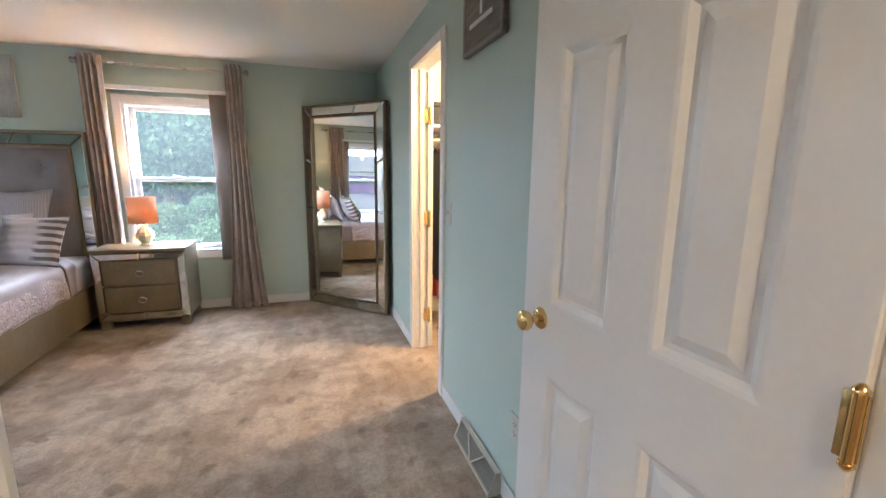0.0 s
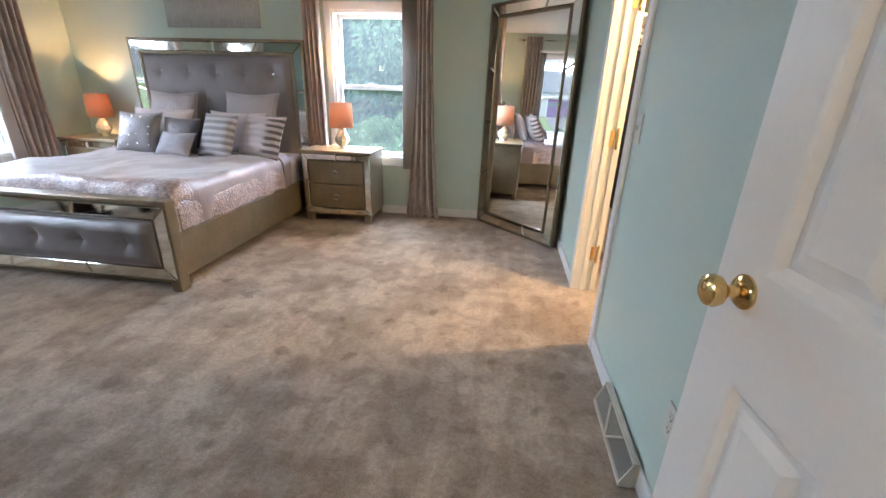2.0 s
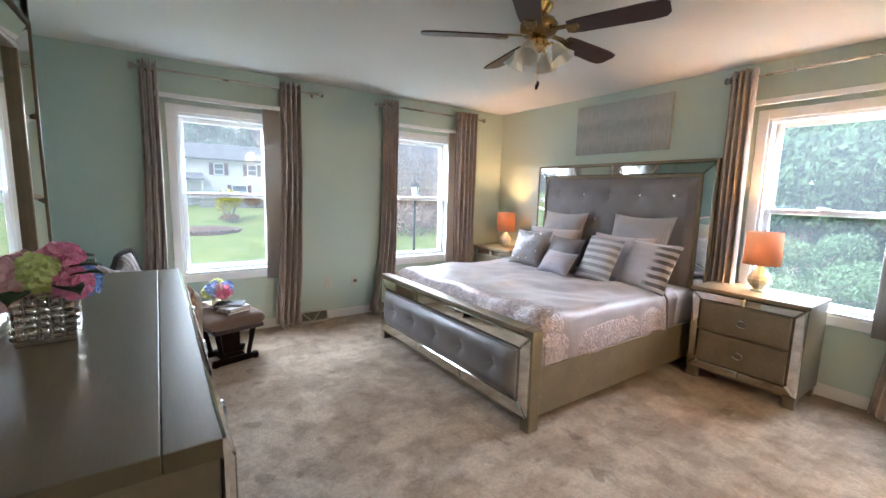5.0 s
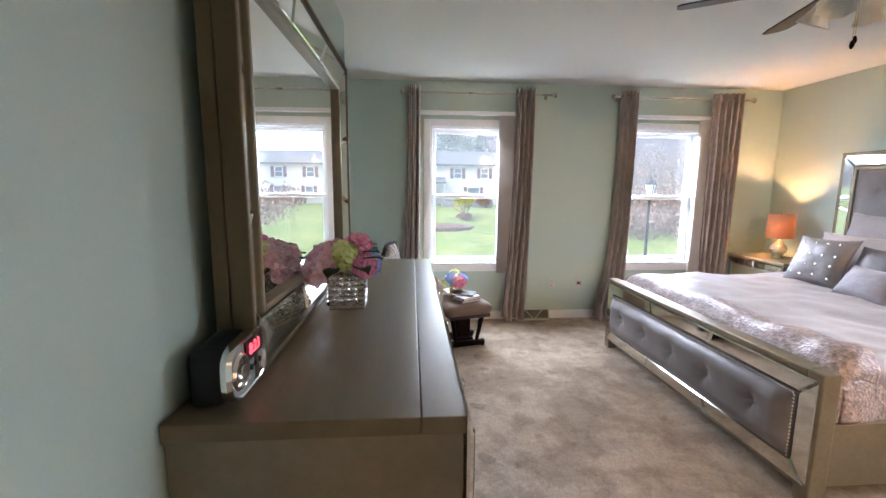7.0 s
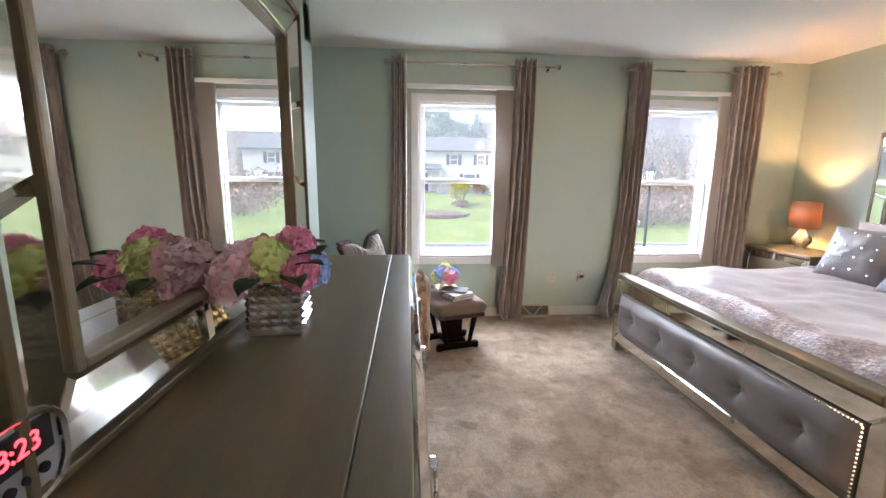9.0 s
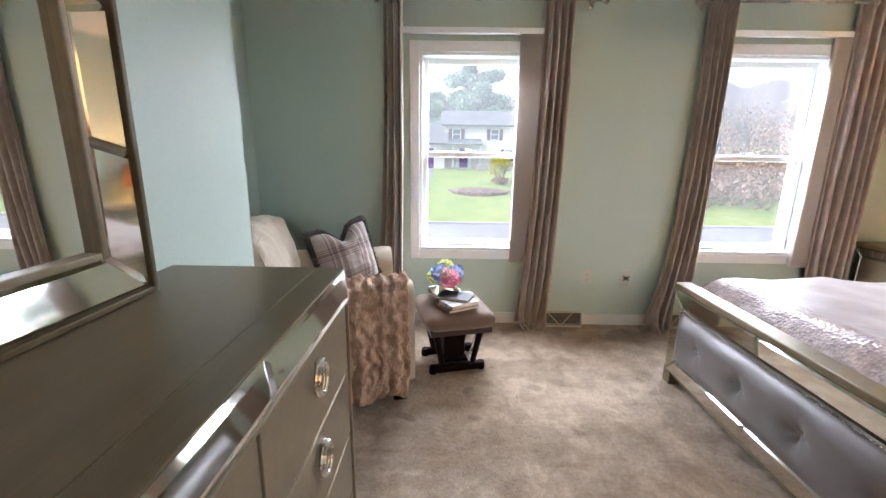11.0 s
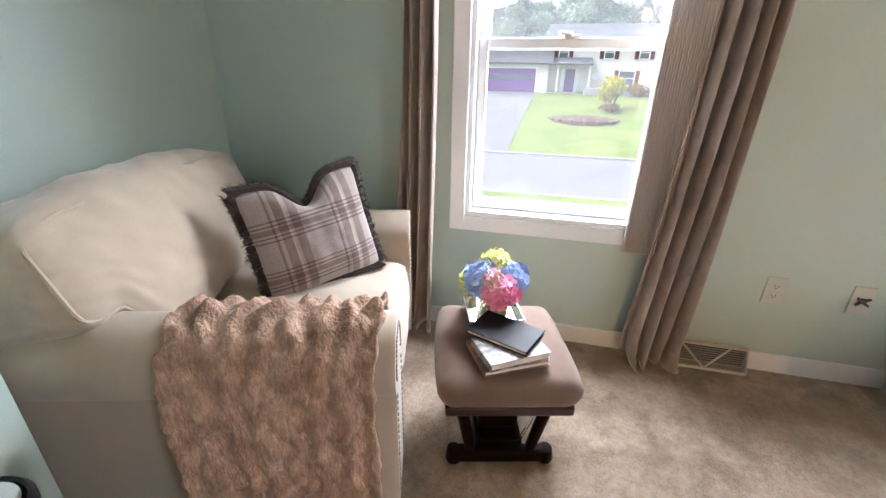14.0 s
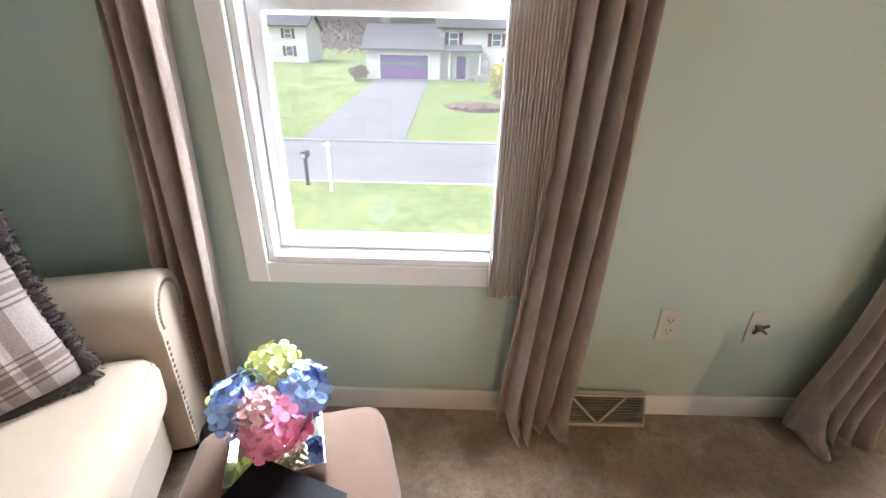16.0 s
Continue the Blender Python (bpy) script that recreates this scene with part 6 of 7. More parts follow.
def floor_vent(place, turn, length, label):
    """A baseboard register: sloped face with thin louvres and two braces."""
    v = thing("baseboard_register", place, turn, label, "vent", "baseboard registers")
    a, h, d = length / 2, 0.105, 0.058
    bm = bmesh.new()
    box(bm, -a, a, 0.0, 0.012, 0.0, h, 0.002)
    for s in (-1, 1):
        vs = [bm.verts.new((s * a + o, y, z)) for o in (0, -s * 0.004) for y, z in ((0.012, 0.0), (d, 0.0), (d, 0.012), (0.020, h), (0.012, h))]
        bm.faces.new(vs[:5])
        bm.faces.new(vs[5:])
        for i in range(5):
            bm.faces.new((vs[i], vs[(i + 1) % 5], vs[5 + (i + 1) % 5], vs[5 + i]))
    box(bm, -a, a, d - 0.010, d, 0.0, 0.012, 0.002)
    box(bm, -a, a, 0.012, 0.024, h - 0.008, h, 0.002)
    part("housing", bm, VENTPAINT, v)
    # dark sheet paints the shade behind the louvres
    bm = bmesh.new()
    box(bm, -a + 0.005, a - 0.005, 0.0125, 0.0145, 0.012, h - 0.01)
    part("duct", bm, DARKGAP, v)
    for k in range(9):
        f = (k + 0.5) / 9
        y, z = d - 0.008 - (d - 0.030) * f, 0.012 + (h - 0.024) * f
        boxes("louvre", LOUVRE, v, (-a + 0.006, a - 0.006, y - 0.005, y + 0.001, z - 0.0015, z + 0.0015))
    for sx in (-1, 1):
        bm = bmesh.new()
        tube(bm, [(sx * 0.002, d - 0.002, 0.013), (sx * 0.09, 0.027, h - 0.006)], 0.0045, 6)
        part("brace", bm, VENTPAINT, v)
    return v


floor_vent((XW + BB, 2.455, 0), -90, 0.32, "almond steel baseboard register under the sage wall")
floor_vent((XE - BB, 2.095, 0), 90, 0.42, "white steel baseboard register beside the door")
c = thing("door_chime", (-2.905, YS, 1.93), 180, "almond plastic door chime box on the wall", "door chime")
boxes("cover", PLATEW, c, (-0.07, 0.07, -0.0, 0.055, 0.0, 0.19), bevel=0.006)
boxes("grille", VENTPAINT, c, (-0.05, 0.05, 0.055, 0.058, 0.03, 0.035), (-0.05, 0.05, 0.055, 0.058, 0.05, 0.055), (-0.05, 0.05, 0.055, 0.058, 0.07, 0.075))


# ---- waste bin beside the dresser ----
def bin_():
    b = thing("waste_bin", (-2.835, 0.908, 0), 0, "black round step bin with a chrome lid by the dresser", "bin")
    bm = bmesh.new()
    lathe(bm, [(0.076, 0.0), (0.080, 0.02), (0.080, 0.455), (0.077, 0.465), (0.0, 0.465)], 36)
    part("body", bm, BLACK, b, smooth=True)
    bm = bmesh.new()
    lathe(bm, [(0.083, 0.465), (0.083, 0.481), (0.076, 0.492), (0.072, 0.488), (0.072, 0.481), (0.0, 0.481)], 36)
    part("rim", bm, BLACK, b, smooth=True)
    bm = bmesh.new()
    lathe(bm, [(0.070, 0.4815), (0.066, 0.490), (0.033, 0.497), (0.0, 0.499)], 36)
    part("lid", bm, CHROME, b, "shiny chrome lid", smooth=True)


bin_()


# ---- closet ----
def closet():
    s = thing("closet_shelf", (0, 0, 0), 0, "white closet shelf with a hanging rod", "shelf")
    boxes("board", WHITE, s, (0.92, 2.296, 3.70, 4.196, 1.68, 1.70), bevel=0.003)
    boxes("cleat", WHITE, s, (0.92, 2.297, 4.17, 4.197, 1.62, 1.68), bevel=0.002)
    bm = bmesh.new()
    tube(bm, [(0.875, 3.90, 1.60), (2.296, 3.90, 1.60)], 0.014, 10)
    part("hanging_rod", bm, WHITE, s, smooth=True)
    rnd = random.Random(8)
    cols = [(0.02, 0.02, 0.022), (0.55, 0.10, 0.03), (0.05, 0.05, 0.06), (0.45, 0.42, 0.38), (0.02, 0.02, 0.03), (0.12, 0.10, 0.16)]
    for k in range(14):
        x = 1.04 + 0.088 * k
        colour = cols[k % len(cols)]
        g = thing("hanging_garment", (x, 3.90, 0), 90, "dark clothing hanging on the closet rod" if sum(colour) < 0.2 else "coloured clothing hanging on the closet rod", "clothing", "clothes in the closet")
        bm = bmesh.new()
        ln = rnd.uniform(0.95, 1.3)
        for side in (-1, 1):
            grid(bm, 20, 14, lambda u, v: Vector(((u - 0.5) * (0.40 + 0.10 * v) , side * (0.028 + 0.012 * math.sin(u * 16 + k)) * min(1, 4 * u, 4 * (1 - u)), 1.53 - 0.06 * abs(u - 0.5) * 2 - ln * v)))
        bmesh.ops.remove_doubles(bm, verts=bm.verts, dist=0.004)
        part("cloth", bm, surface("garment_cloth", colour, 0.85, var=0.15, big=10, fine=150, bump=0.3), g, smooth=True)
        bm = bmesh.new()
        tube(bm, [(-0.2, 0, 1.49), (0, 0, 1.545), (0.2, 0, 1.49)], 0.004, 6)
        tube(bm, [(0, 0, 1.545), (0, 0, 1.575), (0.015, 0, 1.60), (0.0, 0, 1.62), (-0.014, 0, 1.606)], 0.002, 6)
        part("hanger", bm, BLACK, g)
    for k, (y, w, h) in enumerate(((1.15, 0.32, 0.18), (1.55, 0.34, 0.14), (1.95, 0.30, 0.20))):
        b = thing("storage_box", (y, 3.93, 1.7005), 90, "dark storage box on the closet shelf", "box", "boxes on the closet shelf")
        boxes("box", BLACK, b, (-0.15, 0.15, -w / 2, w / 2, 0, h * 0.8), bevel=0.006)
        boxes("lid", BLACK, b, (-0.155, 0.155, -w / 2 - 0.005, w / 2 + 0.005, h * 0.8, h), bevel=0.006)
    l = thing("ceiling_light", (1.55, 3.0, H), 0, "frosted glass dome light on the closet ceiling", "ceiling light")
    bm = bmesh.new()
    lathe(bm, [(0.0, -0.012), (0.10, -0.012), (0.105, 0.0), (0.0, 0.0)], 24)
    part("plate", bm, BRASS, l, smooth=True)


closet()


# ---- outdoors ----
def grass_material():
    m, t, b = nodes_of("spring_lawn")
    v = coords(t)
    n1, n2, n3 = noise_of(t, v, 0.35, 4), noise_of(t, v, 3.0, 5), noise_of(t, v, 30.0, 4)
    col = ramp_of(t, n1, [(0.35, (0.125, 0.190, 0.030)), (0.65, (0.205, 0.245, 0.058))])
    col = mix_of(t, 1.0, col, ramp_of(t, n2, [(0.35, (0.78, 0.80, 0.70)), (0.65, (1.12, 1.10, 1.15))]), "MULTIPLY")
    col = mix_of(t, 1.0, col, ramp_of(t, n3, [(0.35, (0.7, 0.7, 0.7)), (0.65, (1.1, 1.1, 1.1))]), "MULTIPLY")
    t.links.new(col, b.inputs["Base Color"])
    b.inputs["Roughness"].default_value = 0.9
    bump_of(t, b, n3, 0.6, 0.03)
    return m


LAWN = grass_material()
ASPHALT = surface("grey_asphalt", (0.165, 0.165, 0.175), 0.85, var=0.12, big=0.4, fine=40, bump=0.3, dist=0.006)
KERB = surface("concrete_kerb", (0.36, 0.35, 0.33), 0.85, var=0.12, big=1.5, fine=30, bump=0.3, dist=0.004)
SIDING = surface("white_vinyl_siding", (0.72, 0.71, 0.69), 0.6, var=0.04, big=1, fine=10, bump=0.0)
SHINGLE = surface("grey_roof_shingle", (0.115, 0.120, 0.130), 0.85, var=0.18, big=1.2, fine=14, bump=0.3, dist=0.01)
PURPLE = surface("purple_garage_paint", (0.155, 0.055, 0.26), 0.5, var=0.06, big=1, fine=20, bump=0.0)
MAROON = surface("maroon_shutter_paint", (0.10, 0.025, 0.035), 0.6, var=0.1, big=2, fine=20, bump=0.0)
FARPANE = surface("far_window_glass", (0.12, 0.15, 0.18), 0.12, var=0.2, big=1, fine=6, bump=0.0)
BARK = surface("grey_brown_bark", (0.22, 0.19, 0.165), 0.9, var=0.25, big=4, fine=25, bump=0.6, dist=0.01)

ROADX0, ROADX1, GZ = -28.0, -18.9, -3.2


def ground_z(x):
    if x > ROADX0:
        return GZ
    if x > -48:
        return GZ + 2.65 * (ROADX0 - x) / 20.0
    if x > -110:
        return -0.55 + 4.0 * (-48 - x) / 62.0
    return 3.45


def ground():
    xs = [700, 200, 60, 20, 4, -8, -14, ROADX1, ROADX1 - 0.02, ROADX0 + 0.02, ROADX0, -31, -34, -37, -40, -43, -46, -48, -56, -70, -90, -110, -250, -700]
    zs = [GZ] * 8 + [GZ - 0.14] * 2 + [ground_z(x) for x in xs[10:]]
    ys = [-700, -200, -80, -40, -20, -10, -4, 2, 8, 14, 20, 30, 50, 90, 200, 700]
    bm = bmesh.new()
    vs = [[bm.verts.new((x, y, z)) for y in ys] for x, z in zip(xs, zs)]
    for i in range(len(xs) - 1):
        for j in range(len(ys) - 1):
            bm.faces.new((vs[i][j], vs[i + 1][j], vs[i + 1][j + 1], vs[i][j + 1]))
    structure(part("ground", bm, LAWN), "spring green lawn sloping up beyond the street", "ground")
    structure(boxes("road", ASPHALT, None, (ROADX0 + 0.03, ROADX1 - 0.03, -300, 300, GZ - 0.20, GZ - 0.11)), "grey asphalt residential street", "road")
    structure(boxes("kerb", KERB, None, (ROADX0 - 0.16, ROADX0 + 0.06, -300, 300, GZ - 0.18, GZ + 0.02), (ROADX1 - 0.06, ROADX1 + 0.14, -300, 300, GZ - 0.18, GZ + 0.02), bevel=0.03), "pale concrete street kerb", "kerb")
    bm = bmesh.new()
    rows = [(-28.1, -6.6, -0.6), (-34, -6.2, -0.4), (-40, -5.7, -0.25), (-47.8, -5.3, 0.0)]
    top = [[bm.verts.new((x, y, ground_z(x) + 0.03)) for y in (a, b)] for x, a, b in rows]
    low = [[bm.verts.new((x, y, ground_z(x) - 0.10)) for y in (a, b)] for x, a, b in rows]
    for i in range(len(rows) - 1):
        bm.faces.new((top[i][0], top[i + 1][0], top[i + 1][1], top[i][1]))
        for s in (0, 1):
            bm.faces.new((top[i][s], top[i + 1][s], low[i + 1][s], low[i][s]))
    structure(part("driveway", bm, ASPHALT), "grey asphalt driveway to the garage", "driveway")


ground()
structure(boxes("wall_lower", SIDING, None, (XW - 0.18, 2.4, -2.74, YN + 0.18, GZ - 0.2, -0.30)), "plain lower storey under the bedroom", "wall")


def house_window(parent, x, y, z0, z1, w, shutters=True):
    """A window on a face that looks along +x."""
    f = boxes("window", VINYL, parent, (x, x + 0.07, y - w / 2, y + w / 2, z0, z0 + 0.08), (x, x + 0.07, y - w / 2, y + w / 2, z1 - 0.08, z1), (x, x + 0.07, y - w / 2, y - w / 2 + 0.07, z0 + 0.08, z1 - 0.08), (x, x + 0.07, y + w / 2 - 0.07, y + w / 2, z0 + 0.08, z1 - 0.08), (x, x + 0.06, y - w / 2 + 0.07, y + w / 2 - 0.07, (z0 + z1) / 2 - 0.03, (z0 + z1) / 2 + 0.03))
    boxes("pane", FARPANE, f, (x + 0.005, x + 0.03, y - w / 2 + 0.07, y + w / 2 - 0.07, z0 + 0.08, z1 - 0.08))
    if shutters:
        for s in (-1, 1):
            c = y + s * (w / 2 + 0.22)
            boxes("shutter", MAROON, f, (x, x + 0.05, c - 0.19, c + 0.19, z0, z1), bevel=0.01)


def gable_roof(bm, x0, x1, y0, y1, eave, ridge, over=0.4, th=0.18):
    """Ridge along y; the slopes face +x and -x."""
    xm = (x0 + x1) / 2
    k = (ridge - eave) / ((x1 - x0) / 2)
    for s, xe in ((1, x1 + over), (-1, x0 - over)):
        ze = eave - over * k
        a = [(xm, y0 - over, ridge), (xm, y1 + over, ridge), (xe, y1 + over, ze), (xe, y0 - over, ze)]
        lo = [bm.verts.new((x, y, z)) for x, y, z in a]
        hi = [bm.verts.new((x, y, z + th)) for x, y, z in a]
        bm.faces.new(lo)
        bm.faces.new(hi)
        for i in range(4):
            bm.faces.new((lo[i], lo[(i + 1) % 4], hi[(i + 1) % 4], hi[i]))


def gable_walls(bm, x0, x1, y0, y1, z0, eave, ridge):
    xm = (x0 + x1) / 2
    for y in (y0, y1):
        bm.faces.new([bm.verts.new(p) for p in ((x0, y, z0), (x1, y, z0), (x1, y, eave), (xm, y, ridge), (x0, y, eave))])
    for x in (x0, x1):
        bm.faces.new([bm.verts.new(p) for p in ((x, y0, z0), (x, y1, z0), (x, y1, eave), (x, y0, eave))])
    bmesh.ops.remove_doubles(bm, verts=bm.verts, dist=0.001)


def siding_boards(parent, x, y0, y1, z0, z1, holes=()):
    bm = bmesh.new()
    z = z0
    while z < z1 - 0.05:
        vs = [bm.verts.new(p) for p in ((x, y0, z), (x, y1, z), (x + 0.022, y1, z), (x + 0.022, y0, z), (x + 0.003, y0, z + 0.2), (x + 0.003, y1, z + 0.2))]
        bm.faces.new((vs[3], vs[2], vs[5], vs[4]))
        bm.faces.new((vs[0], vs[1], vs[2], vs[3]))
        z += 0.2
    part("clapboards", bm, SIDING, parent)


def house_across():
    h = thing("house", (-48, 0, -0.75), 0, "white two-storey house with grey roof, maroon shutters and purple garage door", "house")
    bm = bmesh.new()
    gable_walls(bm, -8.6, -1.6, 1.1, 20.0, 0, 5.0, 6.6)
    part("wall", bm, SIDING, h)
    siding_boards(h, -1.6, 1.1, 20.0, 0.4, 4.9)
    bm = bmesh.new()
    gable_roof(bm, -8.6, -1.6, 1.1, 20.0, 5.0, 6.6)
    part("roof", bm, SHINGLE, h, "grey shingle roof")
    bm = bmesh.new()
    gable_walls(bm, -7.6, 0, -6.2, 1.1, 0, 3.0, 5.2)
    part("garage_wall", bm, SIDING, h)
    siding_boards(h, 0.0, -6.2, -5.0, 0.2, 3.0)
    siding_boards(h, 0.0, 0.05, 1.1, 0.2, 3.0)
    siding_boards(h, 0.0, -5.0, 0.05, 2.55, 3.0)
    bm = bmesh.new()
    gable_roof(bm, -7.6, 0, -6.2, 1.1, 3.0, 5.2)
    part("garage_roof", bm, SHINGLE, h, "grey shingle roof")
    g = boxes("garage_door", PURPLE, h, (0.0, 0.05, -4.85, -0.1, 0.22, 2.4), label="purple sectional garage door")
    for r in range(4):
        for c in range(8):
            y0, z0 = -4.80 + 0.585 * c, 0.27 + 0.535 * r
            boxes("door_panel", FARPANE if r == 2 else PURPLE, g, (0.05, 0.075, y0 + 0.04, y0 + 0.545, z0 + 0.05, z0 + 0.46), bevel=0.012)
    boxes("garage_trim", VINYL, h, (0.0, 0.08, -5.0, -4.86, 0.2, 2.55), (0.0, 0.08, -0.09, 0.05, 0.2, 2.55), (0.0, 0.08, -4.86, -0.09, 2.41, 2.55))
    # porch and entrance
    boxes("porch", KERB, h, (-1.6, 0.2, 1.15, 4.2, 0.0, 0.28), bevel=0.03)
    bm = bmesh.new()
    vs = [bm.verts.new(p) for p in ((-1.6, 1.1, 3.5), (-1.6, 5.2, 3.5), (0.45, 5.2, 2.9), (0.45, 1.1, 2.9), (-1.6, 1.1, 3.35), (-1.6, 5.2, 3.35), (0.45, 5.2, 2.75), (0.45, 1.1, 2.75))]
    for q in ((0, 1, 2, 3), (4, 5, 6, 7), (0, 1, 5, 4), (1, 2, 6, 5), (2, 3, 7, 6), (3, 0, 4, 7)):
        bm.faces.new([vs[i] for i in q])
    part("porch_roof", bm, SHINGLE, h)
    for y in (2.0, 5.0):
        boxes("porch_post", VINYL, h, (0.1, 0.24, y - 0.07, y + 0.07, 0.28, 2.85))
    boxes("front_door", PURPLE, h, (-1.6, -1.54, 2.75, 3.7, 0.3, 2.4), label="purple front door")
    boxes("sidelight", VINYL, h, (-1.6, -1.5, 2.35, 2.75, 0.3, 2.45), (-1.6, -1.5, 3.7, 4.1, 0.3, 2.45))
    for y in (2.4, 6.7, 9.9, 13.2, 16.8):
        house_window(h, -1.57, y, 3.35, 4.55, 0.95)
    for y in (8.6, 13.4, 17.0):
        house_window(h, -1.57, y, 0.95, 2.35, 1.5 if y < 9 else 0.95)
    bm = bmesh.new()
    lathe(bm, [(0.30, 0), (0.36, 0), (0.36, 0.06), (0.30, 0.06)], 20, Matrix.Translation((-1.57, 5.7, 1.8)) @ Matrix.Rotation(radians(90), 4, "Y"))
    part("round_window", bm, VINYL, h)
    boxes("stone_wall", KERB, h, (0.6, 1.0, 4.6, 10.5, 0.0, 0.75), bevel=0.05)
    h2 = thing("house", (-66, -27, 0.6), 0, "white house on the hill beyond the lawn", "house")
    bm = bmesh.new()
    gable_walls(bm, -7, 0, 0, 9.5, -0.4, 4.6, 6.4)
    part("wall", bm, SIDING, h2)
    bm = bmesh.new()
    gable_roof(bm, -7, 0, 0, 9.5, 4.6, 6.4)
    part("roof", bm, SHINGLE, h2)
    for y in (2.5, 7.0):
        house_window(h2, 0.0, y, 0.8, 2.1, 1.0)
        house_window(h2, 0.0, y, 3.0, 4.2, 1.0)


house_across()


def leaf_material(name, a, b_):
    m, t, b = nodes_of(name)
    g = t.nodes.new("ShaderNodeNewGeometry")
    col = ramp_of(t, g.outputs["Random Per Island"], [(0.0, a), (0.5, tuple((x + y) / 2 for x, y in zip(a, b_))), (1.0, b_)])
    n = noise_of(t, coords(t), 1.1, 3)
    col = mix_of(t, 1.0, col, ramp_of(t, n, [(0.35, (0.75, 0.78, 0.75)), (0.65, (1.2, 1.2, 1.1))]), "MULTIPLY")
    t.links.new(col, b.inputs["Base Color"])
    b.inputs["Roughness"].default_value = 0.9
    b.inputs["Specular IOR Level"].default_value = 0.1
    return m


SPRUCE = leaf_material("blue_green_spruce", (0.060, 0.115, 0.088), (0.115, 0.190, 0.148))
# pale grey tones put the haze of distance into the leaf colour
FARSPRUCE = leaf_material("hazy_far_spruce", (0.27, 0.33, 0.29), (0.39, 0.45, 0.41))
SPRING = leaf_material("spring_green_leaves", (0.095, 0.150, 0.088), (0.165, 0.235, 0.140))
YELLOWBUSH = leaf_material("yellow_green_shrub_leaves", (0.40, 0.36, 0.045), (0.58, 0.52, 0.10))
RUSTBUSH = leaf_material("rust_shrub_twigs", (0.16, 0.09, 0.045), (0.28, 0.17, 0.09))
THICKET = leaf_material("brown_thicket_twigs", (0.200, 0.132, 0.104), (0.290, 0.208, 0.172))


def scatter_leaves(bm, centre, rx, ry, rz, n, size, rnd, shell=0.55):
    for _ in range(n):
        while True:
            p = Vector((rnd.uniform(-1, 1), rnd.uniform(-1, 1), rnd.uniform(-1, 1)))
            if shell < p.length <= 1:
                break
        c = Vector(centre) + Vector((p.x * rx, p.y * ry, p.z * rz))
        q = Euler((rnd.uniform(0, 6.28), rnd.uniform(0, 6.28), rnd.uniform(0, 6.28))).to_matrix()
        s = size * rnd.uniform(0.6, 1.3)
        bm.faces.new([bm.verts.new(c + q @ Vector(v)) for v in ((-s, 0, 0), (0, -0.5 * s, 0.1 * s), (s, 0, 0), (0, 0.5 * s, 0.1 * s))])


def leafy_tree(place, height, spread, seed, label, leaf, conifer=False):
    t = thing("tree", place, 0, label, "tree", "trees outside")
    rnd = random.Random(seed)
    bm = bmesh.new()
    tube(bm, [(0, 0, -0.2), (0.03 * height * rnd.uniform(-1, 1), 0.02 * height, height * 0.45), (0, 0, height * 0.92)], [0.030 * height, 0.020 * height, 0.004 * height], 8)
    limbs = []
    for k in range(14):
        z = height * (0.16 + 0.055 * k)
        a = k * 2.4 + rnd.uniform(-0.4, 0.4)
        reach = spread * ((1.05 - z / height) if conifer else math.sin(math.pi * min(0.98, 0.25 + 0.75 * z / height))) * rnd.uniform(0.75, 1.1)
        end = Vector((reach * math.cos(a), reach * math.sin(a), z + (-0.03 if conifer else 0.12) * height))
        tube(bm, [(0, 0, z - 0.02 * height), tuple(end * 0.5 + Vector((0, 0, z * 0.5))), tuple(end)], [0.010 * height, 0.006 * height, 0.002 * height], 5)
        limbs.append((end, reach))
    part("trunk", bm, BARK, t, smooth=True)
    bm = bmesh.new()
    for i in range(15000 if conifer else 0):
        f = 1 - 0.9 * rnd.random() ** 0.5
        tier = 0.72 + 0.28 * (1 - (f * 11 + 0.3 * rnd.random()) % 1.0)
        rad = spread * 1.05 * (1.02 - f) * tier * (0.35 + 0.65 * rnd.random() ** 0.5)
        a = rnd.uniform(0, math.tau)
        rad *= 0.86 + 0.14 * math.sin(5 * a + 9 * f)
        c = Vector((rad * math.cos(a), rad * math.sin(a), f * height - 0.10 * rad))
        q = Euler((rnd.uniform(-0.5, 0.5), rnd.uniform(0.1, 0.8), a)).to_matrix()
        s = 0.0135 * height * rnd.uniform(0.6, 1.3)
        bm.faces.new([bm.verts.new(c + q @ Vector(v)) for v in ((-s, 0, 0), (0, -0.35 * s, 0.1 * s), (1.2 * s, 0, -0.1 * s), (0, 0.35 * s, 0.1 * s))])
    for end, reach in () if conifer else limbs:
        for f in (0.45, 0.75, 1.0):
            c = Vector((end.x * f, end.y * f, end.z + rnd.uniform(-0.02, 0.03) * height))
            r = max(0.7, reach * 0.52) if conifer else max(0.35, reach * 0.42)
            scatter_leaves(bm, c, r, r, r * (0.45 if conifer else 0.7), 640, 0.0125 * height, rnd, 0.15)
    scatter_leaves(bm, (0, 0, height * 0.93), spread * 0.16, spread * 0.16, height * 0.08, 160, 0.013 * height, rnd, 0.0)
    part("crown", bm, leaf, t)
    return t


